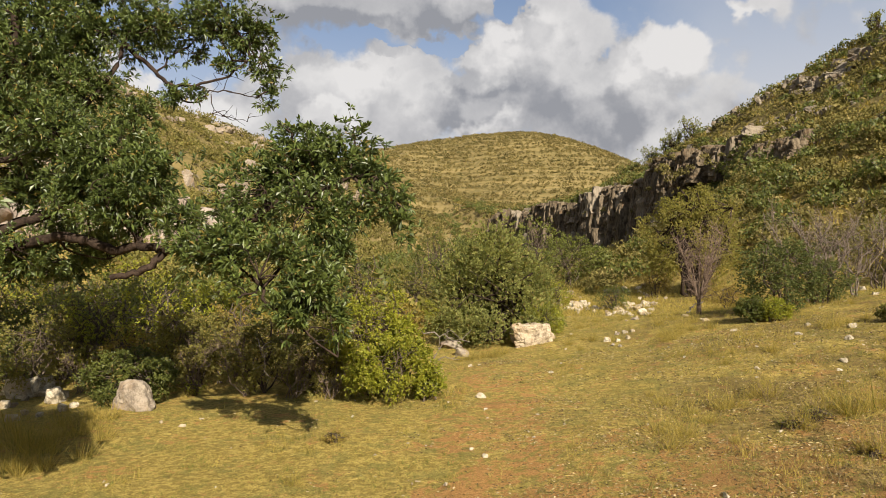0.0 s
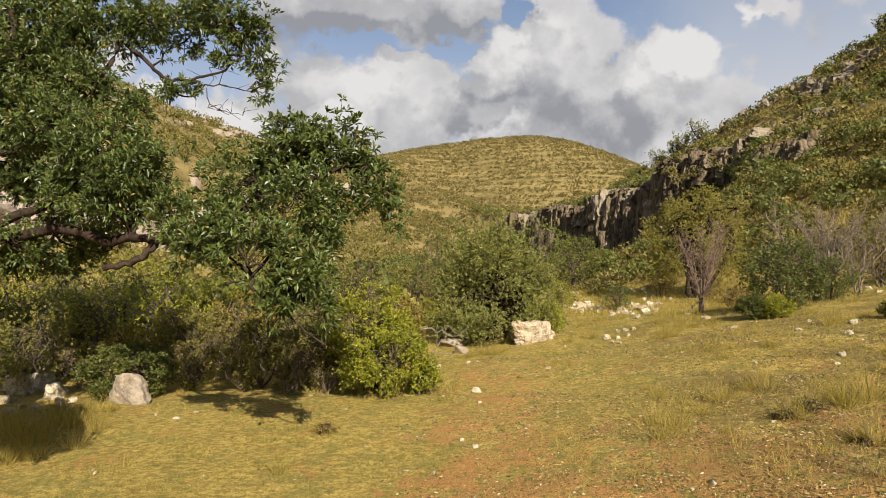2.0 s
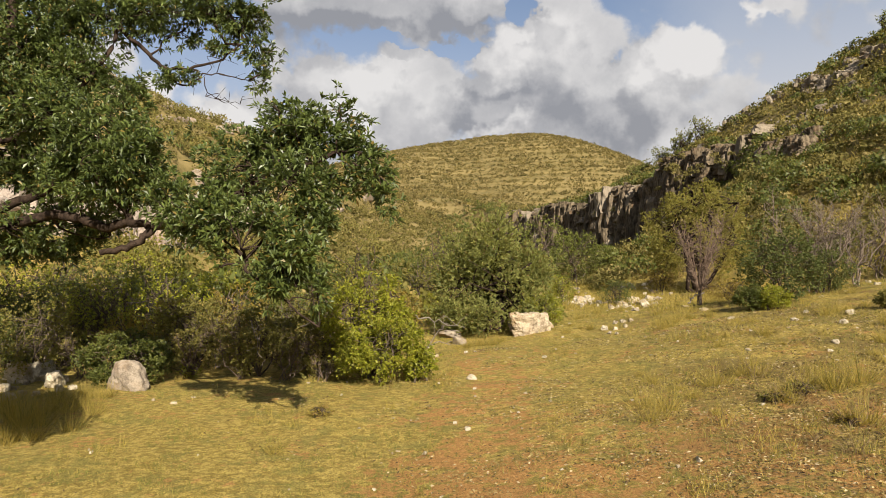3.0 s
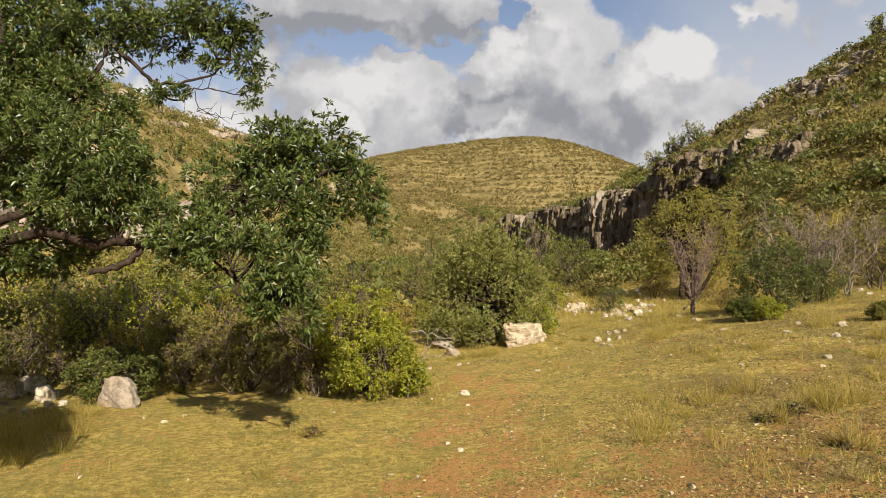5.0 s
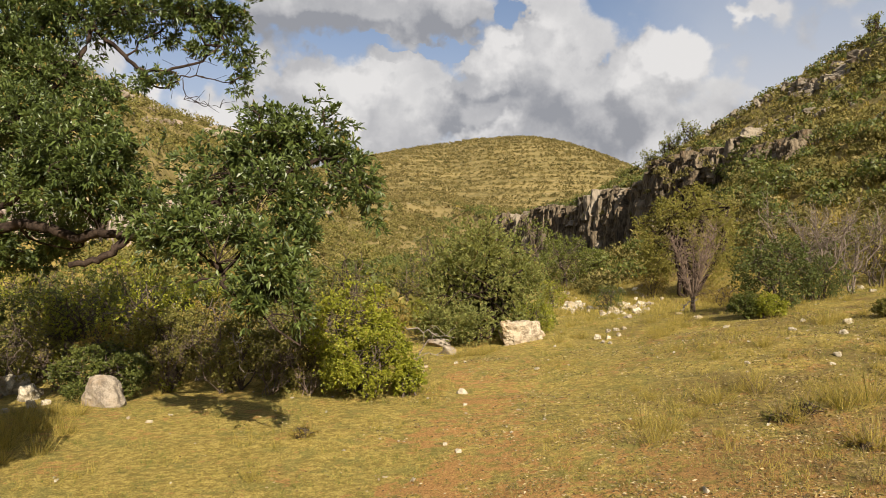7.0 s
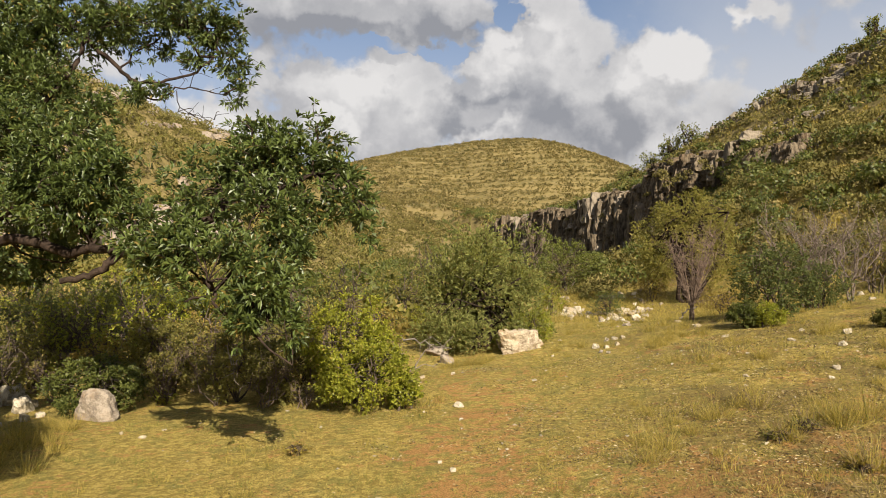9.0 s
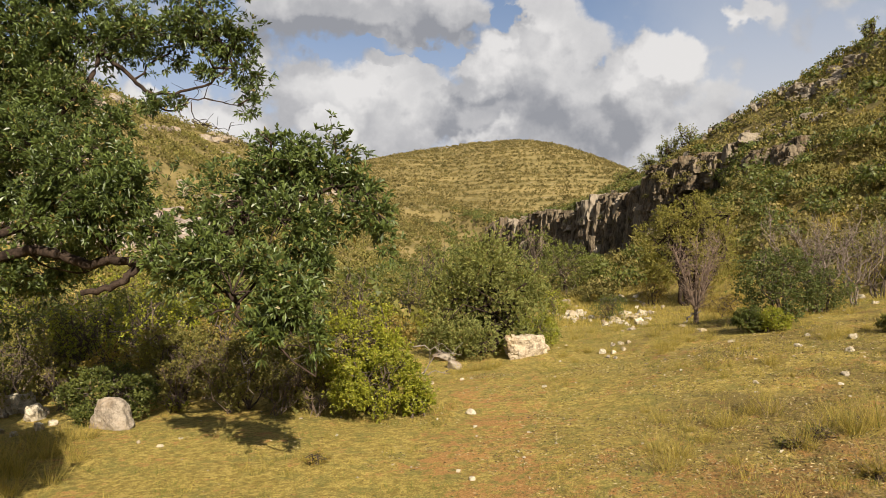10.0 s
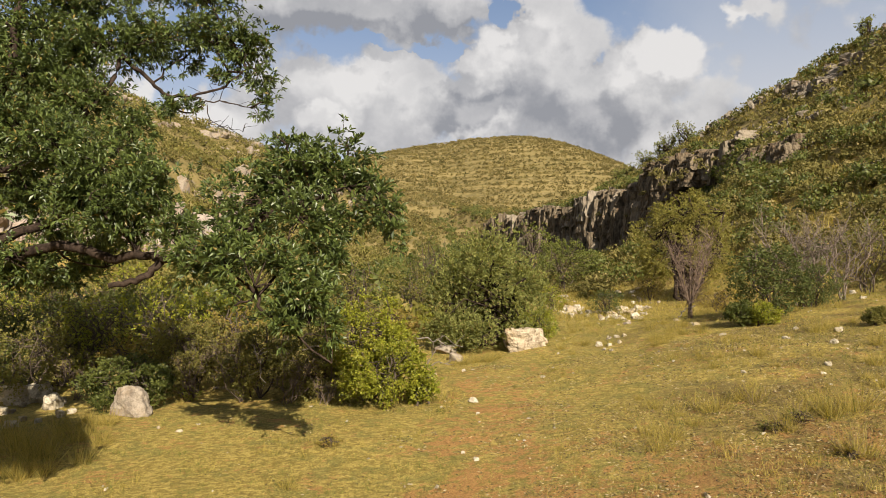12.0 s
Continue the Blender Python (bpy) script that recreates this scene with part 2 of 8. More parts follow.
def ground_material():
    """Dry short turf over reddish soil: bare along the trodden way, greener in patches, stony further out."""
    m, n = material("dry_meadow_ground")
    at = n.add("ShaderNodeTexCoord", out=3)
    split = n.tree.nodes.new("ShaderNodeSeparateXYZ")
    n.tree.links.new(at, split.inputs[0])
    x, y = split.outputs[0], split.outputs[1]
    big, mid, small, fine = n.noise(at, 0.35, 3.0), n.noise(at, 1.4, 5.0, 0.6), n.noise(at, 15.0, 5.0, 0.7), n.noise(at, 70.0, 4.0, 0.75)
    straw = n.mix(n.ramp(small, 0.38, 0.62), (0.236, 0.172, 0.040), (0.478, 0.364, 0.100))
    straw = n.mix(n.math("MULTIPLY", n.ramp(n.noise(at, 3.2, 5.0, 0.7), 0.48, 0.62), 0.6), straw, (0.170, 0.168, 0.046))
    straw = n.mix(n.math("MULTIPLY", n.ramp(fine, 0.56, 0.40), 0.62), straw, (0.085, 0.062, 0.022))
    straw = n.mix(n.math("MULTIPLY", n.ramp(n.noise(at, 46.0, 3.0, 0.7), 0.56, 0.68), 0.5), straw, (0.47, 0.37, 0.122))
    soil = n.mix(n.ramp(fine, 0.35, 0.65), (0.235, 0.110, 0.038), (0.46, 0.245, 0.092))
    # the trodden way
    way = n.math("SUBTRACT", x, n.math("ADD", 0.55, n.math("MULTIPLY", n.math("MAXIMUM", n.math("SUBTRACT", y, 7.0), 0.0), 0.14)))
    wobble = n.math("MULTIPLY", n.math("SUBTRACT", mid, 0.5), 1.6)
    track = n.ramp(n.math("ABSOLUTE", n.math("ADD", way, wobble)), 1.15, 0.1)
    fade = n.ramp(y, 16.0, 4.0)
    worn = n.math("MULTIPLY", n.ramp(n.math("ADD", x, n.math("MULTIPLY", y, -0.35)), -2.2, 0.8), n.ramp(n.math("ADD", y, n.math("MULTIPLY", big, 3.0)), 9.5, 6.0))
    worn = n.math("MULTIPLY", worn, n.ramp(n.math("ADD", y, n.math("MULTIPLY", n.math("SUBTRACT", mid, 0.5), 4.0)), -5.0, 1.0))
    bare = n.math("ADD", n.math("MULTIPLY", track, n.math("ADD", 0.10, n.math("MULTIPLY", fade, 0.45))), n.math("ADD", n.math("MULTIPLY", n.math("SUBTRACT", big, 0.5), 1.0), n.math("MULTIPLY", worn, 0.66)))
    colour = n.mix(n.math("MULTIPLY", n.ramp(n.math("ADD", bare, n.math("MULTIPLY", n.math("ADD", n.math("MULTIPLY", n.math("SUBTRACT", n.noise(at, 7.0, 4.0, 0.65), 0.5), 1.6), n.math("ADD", n.math("SUBTRACT", small, 0.5), n.math("SUBTRACT", mid, 0.5))), 1.9)), 0.24, 0.78), 0.85), straw, soil)
    # darker dead growth out on the rising side
    dead = n.math("MULTIPLY", n.math("MULTIPLY", n.ramp(n.math("ADD", x, n.math("MULTIPLY", y, -0.12)), 0.6, 2.6), n.ramp(n.noise(at, 1.0, 5.0, 0.7, 0.4), 0.42, 0.60)), 0.68)
    colour = n.mix(dead, colour, (0.118, 0.086, 0.034))
    # hillsides: stony, with sparse yellow grass
    out = n.ramp(n.vec("LENGTH", at), 26.0, 48.0)
    hill = n.mix(n.ramp(n.noise(at, 0.9, 6.0, 0.7), 0.40, 0.60), (0.200, 0.154, 0.060), (0.128, 0.103, 0.039))
    bands = n.noise(n.vec("MULTIPLY", at, (0.05, 0.05, 0.85)), 1.0, 5.0, 0.65, 0.3)
    hill = n.mix(n.math("MULTIPLY", n.ramp(bands, 0.48, 0.60), 0.6), hill, (0.262, 0.200, 0.082))
    hill = n.mix(n.math("MULTIPLY", n.ramp(n.noise(at, 0.5, 7.0, 0.72, 0.4), 0.60, 0.68), 0.7), hill, (0.238, 0.205, 0.145))
    colour = n.mix(out, colour, hill)
    relief = n.math("ADD", n.math("MULTIPLY", small, 0.6), n.math("MULTIPLY", fine, 0.4))
    finish(n, colour, 0.95, relief, 0.9, 0.05, 0.1)
    return m


GROUND = ground_material()
OAK_LEAF = leaf_material("oak_leaf", (0.020, 0.032, 0.008), (0.122, 0.158, 0.037), (0.20, 0.15, 0.04), 0.04, 0.42, 0.17, 0.42)
LIVE_LEAF = leaf_material("live_oak_leaf", (0.034, 0.046, 0.014), (0.135, 0.155, 0.044), (0.19, 0.15, 0.05), 0.08, 0.6, 0.28, 0.2)
JUNIPER_LEAF = leaf_material("juniper_leaf", (0.085, 0.098, 0.030), (0.320, 0.325, 0.100), (0.25, 0.18, 0.07), 0.08, 0.6, 0.42, 0.2)
SUMAC_LEAF = leaf_material("bright_shrub_leaf", (0.086, 0.102, 0.010), (0.350, 0.350, 0.038), (0.28, 0.21, 0.05), 0.06, 0.45, 0.4, 0.3)
DARK_LEAF = leaf_material("dark_shrub_leaf", (0.040, 0.052, 0.012), (0.170, 0.186, 0.042), (0.202, 0.151, 0.050), 0.12, 0.5, 0.35, 0.3, 2.2, 0.5)
OLIVE_LEAF = leaf_material("olive_shrub_leaf", (0.092, 0.090, 0.022), (0.262, 0.230, 0.062), (0.274, 0.209, 0.072), 0.18, 0.6, 0.35, 0.2, 1.6, 0.45)
YELLOW_LEAF = leaf_material("yellowing_shrub_leaf", (0.136, 0.105, 0.019), (0.286, 0.218, 0.044), (0.272, 0.184, 0.068), 0.2, 0.6, 0.35, 0.2)
GREEN_LEAF = leaf_material("fresh_tree_leaf", (0.058, 0.068, 0.014), (0.190, 0.205, 0.042), (0.15, 0.13, 0.04), 0.04, 0.45, 0.35, 0.3)
PINYON_LEAF = leaf_material("pinyon_needle", (0.110, 0.104, 0.024), (0.315, 0.285, 0.072), (0.26, 0.18, 0.07), 0.06, 0.6, 0.38, 0.2)
SCRUB_LEAF = leaf_material("hill_scrub_leaf", (0.074, 0.066, 0.020), (0.245, 0.208, 0.066), (0.245, 0.195, 0.078), 0.22, 0.7, 0.25, 0.1, 0.9, 0.28)
HILL_LEAF = leaf_material("far_scrub_leaf", (0.094, 0.078, 0.029), (0.232, 0.182, 0.066), (0.24, 0.185, 0.078), 0.22, 0.7, 0.25, 0.1, 0.25, 0.3)
FAR_DARK = leaf_material("far_bush_leaf", (0.066, 0.062, 0.022), (0.150, 0.132, 0.046), None, 0.1, 0.7, 0.25, 0.1, 0.25, 0.3)
GRASS_LEAF = leaf_material("dry_grass_blade", (0.176, 0.138, 0.031), (0.425, 0.330, 0.096), (0.122, 0.143, 0.027), 0.28, 0.6, 0.3, 0.2, 0.6)
TUFT_LEAF = leaf_material("greenish_grass_blade", (0.120, 0.112, 0.026), (0.330, 0.285, 0.080), (0.105, 0.125, 0.026), 0.40, 0.6, 0.3, 0.2, 0.9)
TUSSOCK_LEAF = leaf_material("tall_grass_blade", (0.20, 0.155, 0.036), (0.47, 0.365, 0.100), (0.16, 0.15, 0.035), 0.18, 0.55, 0.4, 0.2, 1.0)
SPIKE_LEAF = leaf_material("sotol_blade", (0.029, 0.032, 0.014), (0.086, 0.094, 0.036), (0.115, 0.072, 0.036), 0.2, 0.45, 0.15, 0.4)
LITTER = leaf_material("dead_leaf_litter", (0.040, 0.026, 0.014), (0.16, 0.105, 0.046), (0.40, 0.32, 0.19), 0.32, 0.7, 0.1, 0.2)
STRAW_LITTER = leaf_material("straw_litter", (0.034, 0.024, 0.011), (0.330, 0.245, 0.092), (0.42, 0.33, 0.16), 0.08, 0.7, 0.1, 0.2, 6.0)
OAK_BARK = bark_material("oak_bark", (0.012, 0.008, 0.006), (0.055, 0.038, 0.028))
GREY_BARK = bark_material("grey_twig_bark", (0.075, 0.058, 0.047), (0.205, 0.165, 0.138), 14.0)
SHRUB_BARK = bark_material("shrub_stem_bark", (0.045, 0.033, 0.024), (0.130, 0.100, 0.076), 14.0)
DEAD_BARK = bark_material("dead_twig_bark", (0.078, 0.055, 0.042), (0.195, 0.145, 0.112), 14.0)
PALE_TWIG = bark_material("pale_grey_twig_bark", (0.085, 0.065, 0.050), (0.235, 0.186, 0.148), 14.0)
DRY_STALK = bark_material("dry_stalk", (0.110, 0.078, 0.036), (0.270, 0.200, 0.098), 14.0)
DEAD_TREE = bark_material("dead_tree_bark", (0.100, 0.070, 0.052), (0.250, 0.180, 0.135), 14.0)
PALE_WOOD = bark_material("bleached_wood", (0.10, 0.082, 0.062), (0.25, 0.215, 0.175), 16.0)
PALE_ROCK = rock_material("pale_limestone", (0.205, 0.172, 0.118), (0.480, 0.420, 0.315), (0.286, 0.211, 0.116), 1.7)
BOULDER_ROCK = rock_material("cracked_cream_limestone", (0.150, 0.108, 0.068), (0.430, 0.360, 0.255), (0.300, 0.205, 0.105), 1.9)
GREY_ROCK = rock_material("grey_limestone", (0.130, 0.105, 0.080), (0.300, 0.252, 0.195), (0.258, 0.180, 0.110), 2.2)
PINK_ROCK = rock_material("pinkish_limestone", (0.150, 0.116, 0.095), (0.340, 0.286, 0.238), (0.272, 0.184, 0.129), 0.7)


def cliff_material():
    """Old weathered cliff face: brown and grey streaks running down, paler where it has broken."""
    m, n = material("cliff_limestone")
    at = n.add("ShaderNodeTexCoord", out=3)
    one = n.add("ShaderNodeObjectInfo", out=5)
    at = n.vec("ADD", at, n.add("ShaderNodeCombineXYZ", X=n.math("MULTIPLY", one, 31.0), Y=n.math("MULTIPLY", one, 17.0)))
    run = n.noise(n.vec("MULTIPLY", at, (2.2, 2.2, 0.25)), 1.6, 5.0, 0.65, 0.4)
    mid, fine = n.noise(at, 2.4, 6.0, 0.7), n.noise(at, 9.0, 5.0, 0.7)
    colour = n.mix(n.ramp(n.math("ADD", n.math("MULTIPLY", run, 0.6), n.math("MULTIPLY", fine, 0.4)), 0.38, 0.62), (0.036, 0.028, 0.019), (0.180, 0.142, 0.096))
    colour = n.mix(n.math("MULTIPLY", n.ramp(mid, 0.50, 0.66), 0.6), colour, (0.150, 0.095, 0.055))
    colour = n.mix(n.math("MULTIPLY", n.ramp(one, 0.72, 0.95), 0.55), colour, (0.300, 0.255, 0.195))
    finish(n, colour, 0.95, n.math("ADD", n.math("MULTIPLY", run, 0.6), n.math("MULTIPLY", mid, 0.4)), 1.0, 0.25, 0.1)
    return m


CLIFF_ROCK = cliff_material()
LEDGE_ROCK = rock_material("ledge_limestone", (0.070, 0.058, 0.045), (0.265, 0.225, 0.170), (0.170, 0.115, 0.070), 0.8)

# ---- the lie of the land ----
def smooth(a, b, t):
    t = np.clip((t - a) / (b - a), 0.0, 1.0)
    return t * t * (3 - 2 * t)


def ripple(x, y, size, seed):
    """Smooth uneven waves of about that size, from -1 to 1."""
    rng = np.random.RandomState(seed)
    out = 0.0
    for k in range(6):
        a, f, ph = rng.uniform(0, 2 * np.pi), rng.uniform(0.6, 1.7) * 2 * np.pi / size, rng.uniform(0, 6.28)
        out = out + np.sin((x * np.cos(a) + y * np.sin(a)) * f + ph)
    return out / 3.2


def land(x, y):
    """Height of the ground: a valley floor between two rocky hillsides, with a round hill closing it."""
    x, y = np.asarray(x, float), np.asarray(y, float)
    # valley floor, rising to the right and slowly up the valley
    cross = 0.14 - 0.085 * smooth(13.5, 20, y)
    z = -0.09 + 0.02 * np.clip(y - 6, -40, 14) + 0.033 * np.clip(y - 20, 0, 60) + 0.09 * np.clip(y - 80, 0, 80)
    z = z + np.where(x > 0, cross * np.sqrt(x * x + 0.5) - 0.07, 0.02 * x) * smooth(-30, 0, y) * (1 - 0.6 * smooth(30, 60, y))
    z = z - 0.35 * smooth(-2.0, -7.0, x) * smooth(7.0, 11.0, y) * (1 - smooth(20, 30, y))
    near = 1 - smooth(25, 60, np.hypot(x, y))
    z = z + near * (0.05 * ripple(x, y, 5.0, 1) + 0.018 * ripple(x, y, 1.3, 2))
    # right hillside: a slope close by, a cliff further up the valley
    q, p = 0.96 * x + 0.27 * y, -0.27 * x + 0.96 * y
    far = smooth(29, 45, p)
    crest = np.clip(22.2 - 0.21 * (p - 44), 5.0, 26.0) + 1.9 * smooth(22, 46, p)
    slope = 11.5 * np.clip((q - 15.5) / 21.5, 0, 1) ** 1.1
    wall = 1.0 * smooth(20, 33, q) + np.clip(7.3 + 1.2 * (1 - smooth(45, 58, p)) * (1 - smooth(37.5, 42, q)) - 0.075 * np.maximum(p - 60, 0), 0, 9) * smooth(23.0 + 10.5 * smooth(34, 47, p), 36.8, q)
    rise = slope * (1 - far) + wall * far
    top = rise + np.clip(crest - 12.0, -4, 20) * smooth(35.5, 53, q) * (1 - 0.35 * smooth(60, 160, q))
    front = smooth(-60, -10, p) * (1 - smooth(105, 180, p))
    z = z + top * front * (1 + 0.03 * ripple(x, y, 14, 3))
    # left hillside
    ql = -0.97 * x + 0.2 * y
    lift = 7.5 * np.clip((ql - 15) / 16, 0, 1) ** 1.3 + 2.6 * smooth(29.5, 31.5, ql) + (10.4 - 0.06 * np.clip(y - 60, -20, 80)) * smooth(30, 49, ql)
    z = z + lift * smooth(-80, -10, y) * (1 - smooth(85, 170, y)) * (1 - 0.3 * smooth(60, 200, ql)) * (1 + 0.04 * ripple(x, y, 17, 4))
    # round hill at the head of the valley
    dx, dy = x - 27.0, y - 258.0
    sx = np.where(dx < 0, 92.0, 45.0)
    dome = 43.0 * np.exp(-0.5 * (dx / sx) ** 2 - 0.5 * (dy / np.where(dy < 0, 62.0, 120.0)) ** 2)
    crease = 3.0 * np.exp(-((x - 2 + 0.1 * (y - 200)) / 9.0) ** 2) * smooth(130, 190, y) * (1 - smooth(215, 245, y))
    z = z + (dome - crease) * smooth(70, 150, y)
    # ground behind and far away falls to a plain
    reach = np.hypot(x, y)
    return z * (1 - smooth(330, 900, reach)) + 14 * ripple(x, y, 420, 6) * smooth(300, 900, reach)


# ---- building ----
def mesh_of(name, verts, faces, mat, smooth_faces=False):
    """A mesh from arrays; faces is one array of triangles or quads, or a list of such arrays."""
    me = bpy.data.meshes.new(name)
    verts = np.asarray(verts, np.float32)
    blocks = faces if isinstance(faces, list) else [faces]
    blocks = [np.asarray(b, np.int32) for b in blocks if len(b)]
    loops = np.concatenate([b.ravel() for b in blocks])
    sizes = np.concatenate([np.full(len(b), b.shape[1], np.int32) for b in blocks])
    starts = np.concatenate([[0], np.cumsum(sizes)[:-1]]).astype(np.int32)
    me.vertices.add(len(verts))
    me.vertices.foreach_set("co", verts.ravel())
    me.loops.add(len(loops))
    me.loops.foreach_set("vertex_index", loops)
    me.polygons.add(len(sizes))
    me.polygons.foreach_set("loop_start", starts)
    me.polygons.foreach_set("use_smooth", np.full(len(sizes), smooth_faces))
    me.update(calc_edges=True)
    me.validate()
    me.materials.append(mat)
    return me


def part(name, me, parent, label="", kind=""):
    ob = new(name, me)
    ob.parent = parent
    return tagged(ob, label, kind=kind)


def thing(name, place, label, category, group="", kind=""):
    ob = new(name)
    ob.matrix_basis = Matrix.Translation(place)
    ob.empty_display_size = 0.1
    return tagged(ob, label, category, group, kind)


def unit(v):
    return v / np.maximum(np.linalg.norm(v, axis=-1, keepdims=True), 1e-9)


def leaves(base, way, length, width, rng, fold=0.25, droop=0.15, slim=False):
    """Leaf blades from their feet along their ways: folded lances of four triangles, or slim ones of a single one."""
    n = len(base)
    length = np.broadcast_to(length, n)[:, None] * rng.uniform(0.7, 1.25, (n, 1))
    width = np.broadcast_to(width, n)[:, None] * rng.uniform(0.8, 1.2, (n, 1))
    way = unit(way)
    side = unit(np.cross(way, rng.normal(size=(n, 3)) * 0.45 + (0, 0, 1)))
    up = np.cross(side, way)
    tip = base + way * length - np.array((0, 0, 1)) * length * droop
    if slim:
        verts = np.stack([base - side * width / 2, base + side * width / 2, tip], 1).reshape(-1, 3)
        return verts, np.arange(3 * n).reshape(-1, 3)
    a, b = base + way * length * 0.35, base + way * length * 0.75 - np.array((0, 0, 1)) * length * droop * 0.5
    lift = up * width * fold
    verts = np.stack([base, a - side * width / 2 + lift, b - side * width * 0.42 + lift, tip, b + side * width * 0.42 + lift, a + side * width / 2 + lift], 1).reshape(-1, 3)
    at = 6 * np.arange(n)[:, None]
    return verts, np.concatenate([at + (0, 3, 2, 1), at + (0, 5, 4, 3)])


def kites(base, way, length, width, rng, droop=0.1):
    """Small leaves of two triangles."""
    n = len(base)
    length = np.broadcast_to(length, n)[:, None] * rng.uniform(0.65, 1.3, (n, 1))
    width = np.broadcast_to(width, n)[:, None] * rng.uniform(0.8, 1.2, (n, 1))
    way = unit(way)
    side = unit(np.cross(way, rng.normal(size=(n, 3)) * 0.8 + (0, 0, 1)))
    mid = base + way * length * 0.5
    tip = base + way * length - np.array((0, 0, 1)) * length * droop
    verts = np.stack([base, mid - side * width / 2, tip, mid + side * width / 2], 1).reshape(-1, 3)
    return verts, (4 * np.arange(n)[:, None] + (0, 3, 2, 1))


def vees(base, way, length, width, rng, droop=0.2, fold=0.22):
    """Narrow leaves of two triangles, folded along the midrib."""
    n = len(base)
    length = np.broadcast_to(length, n)[:, None] * rng.uniform(0.7, 1.25, (n, 1))
    width = np.broadcast_to(width, n)[:, None] * rng.uniform(0.8, 1.2, (n, 1))
    way = unit(way)
    side = unit(np.cross(way, rng.normal(size=(n, 3)) * 0.5 + (0, 0, 1)))
    up = np.cross(side, way)
    mid = base + way * length * 0.55 + up * width * fold
    tip = base + way * length - np.array((0, 0, 1)) * length * droop
    verts = np.stack([base, mid - side * width / 2, tip, mid + side * width / 2], 1).reshape(-1, 3)
    at = 4 * np.arange(n)[:, None]
    return verts, np.concatenate([at + (0, 2, 1), at + (0, 3, 2)])


def tufts(spots, outs, count, rng, kind, length, width, spread=1.0, droop=0.12):
    """A spray of leaves at each spot, fanning out round its way."""
    base, way = np.repeat(spots, count, 0), np.repeat(unit(outs), count, 0)
    way = unit(way + spread * rng.normal(size=way.shape) * 0.75)
    base = base + way * rng.uniform(-0.15, 0.35, (len(base), 1)) * length
    if kind == "vee":
        return vees(base, way, length, width, rng, droop)
    if kind == "kite":
        return kites(base, way, length, width, rng, droop)
    return leaves(base, way, length, width, rng, droop=droop, slim=kind == "slim")


def tubes(paths, sides=6):
    """Branches: each a list of points and radii, swept as one tube with a closed tip."""
    verts, quads, base = [], [], 0
    turn = np.linspace(0, 2 * np.pi, sides, endpoint=False)
    for points, radii in paths:
        points = np.asarray(points, float)
        ways = unit(np.gradient(points, axis=0))
        ref = np.array((0.31, 0.22, 0.93)) if abs(ways[0, 2]) < 0.8 else np.array((1.0, 0.1, 0.0))
        a = unit(np.cross(ways, ref))
        b = np.cross(ways, a)
        rings = points[:, None] + np.asarray(radii)[:, None, None] * (np.cos(turn)[None, :, None] * a[:, None] + np.sin(turn)[None, :, None] * b[:, None])
        n = len(points)
        verts.append(rings.reshape(-1, 3))
        i = np.arange(n - 1)[:, None] * sides
        j, k = np.arange(sides)[None], (np.arange(sides)[None] + 1) % sides
        quads.append(base + np.stack([i + j, i + k, i + sides + k, i + sides + j], -1).reshape(-1, 4))
        base += n * sides
    return np.concatenate(verts), np.concatenate(quads)


def bent(a, b, rng, n=7, sag=0.0, wild=0.10):
    """A crooked way from a to b."""
    a, b = np.asarray(a, float), np.asarray(b, float)
    t = np.linspace(0, 1, n)[:, None]
    d = np.linalg.norm(b - a)
    steps = np.cumsum(rng.normal(size=(n, 3)), 0) * wild * d / np.sqrt(n)
    steps -= steps[:1] + t * (steps[-1:] - steps[:1])
    return a + (b - a) * t + steps + np.array((0, 0, 1)) * sag * d * (4 * t * (1 - t))


def through_points(points, step=5):
    """A smooth way through the points."""
    p = np.asarray(points, float)
    p = np.concatenate([2 * p[:1] - p[1:2], p, 2 * p[-1:] - p[-2:-1]])
    t = np.linspace(0, 1, step, endpoint=False)[:, None]
    out = [0.5 * (2 * b + (c - a) * t + (2 * a - 5 * b + 4 * c - d) * t ** 2 + (3 * b - a - 3 * c + d) * t ** 3) for a, b, c, d in zip(p[:-3], p[1:-2], p[2:-1], p[3:])]
    return np.concatenate(out + [p[-2:-1]])


def clumped(p, size, seed):
    """Smooth uneven lumps in space of about that size, from about -1 to 1."""
    rng = np.random.RandomState(seed)
    out = 0.0
    for k in range(7):
        way = unit(rng.normal(size=3)) * rng.uniform(0.7, 1.5) * 2 * np.pi / size
        out = out + np.sin(p @ way + rng.uniform(0, 6.28))
    return out / 2.6


def in_lobes(lobes, count, rng, shell=0.55):
    """Spots spread through rounded lobes, thicker towards their skins, and the ways out of them."""
    lobes = np.asarray(lobes, float)
    weight = (lobes[:, 3] * lobes[:, 4] * lobes[:, 5]) ** (2 / 3)
    pick = rng.choice(len(lobes), count, p=weight / weight.sum())
    way = unit(rng.normal(size=(count, 3)))
    r = (shell + (1 - shell) * rng.uniform(size=(count, 1))) * rng.choice([1.0, 0.75], (count, 1), p=[0.75, 0.25])
    r = r * (1 + 0.18 * rng.normal(size=(count, 1)))
    return lobes[pick, :3] + way * lobes[pick, 3:] * r, way, pick


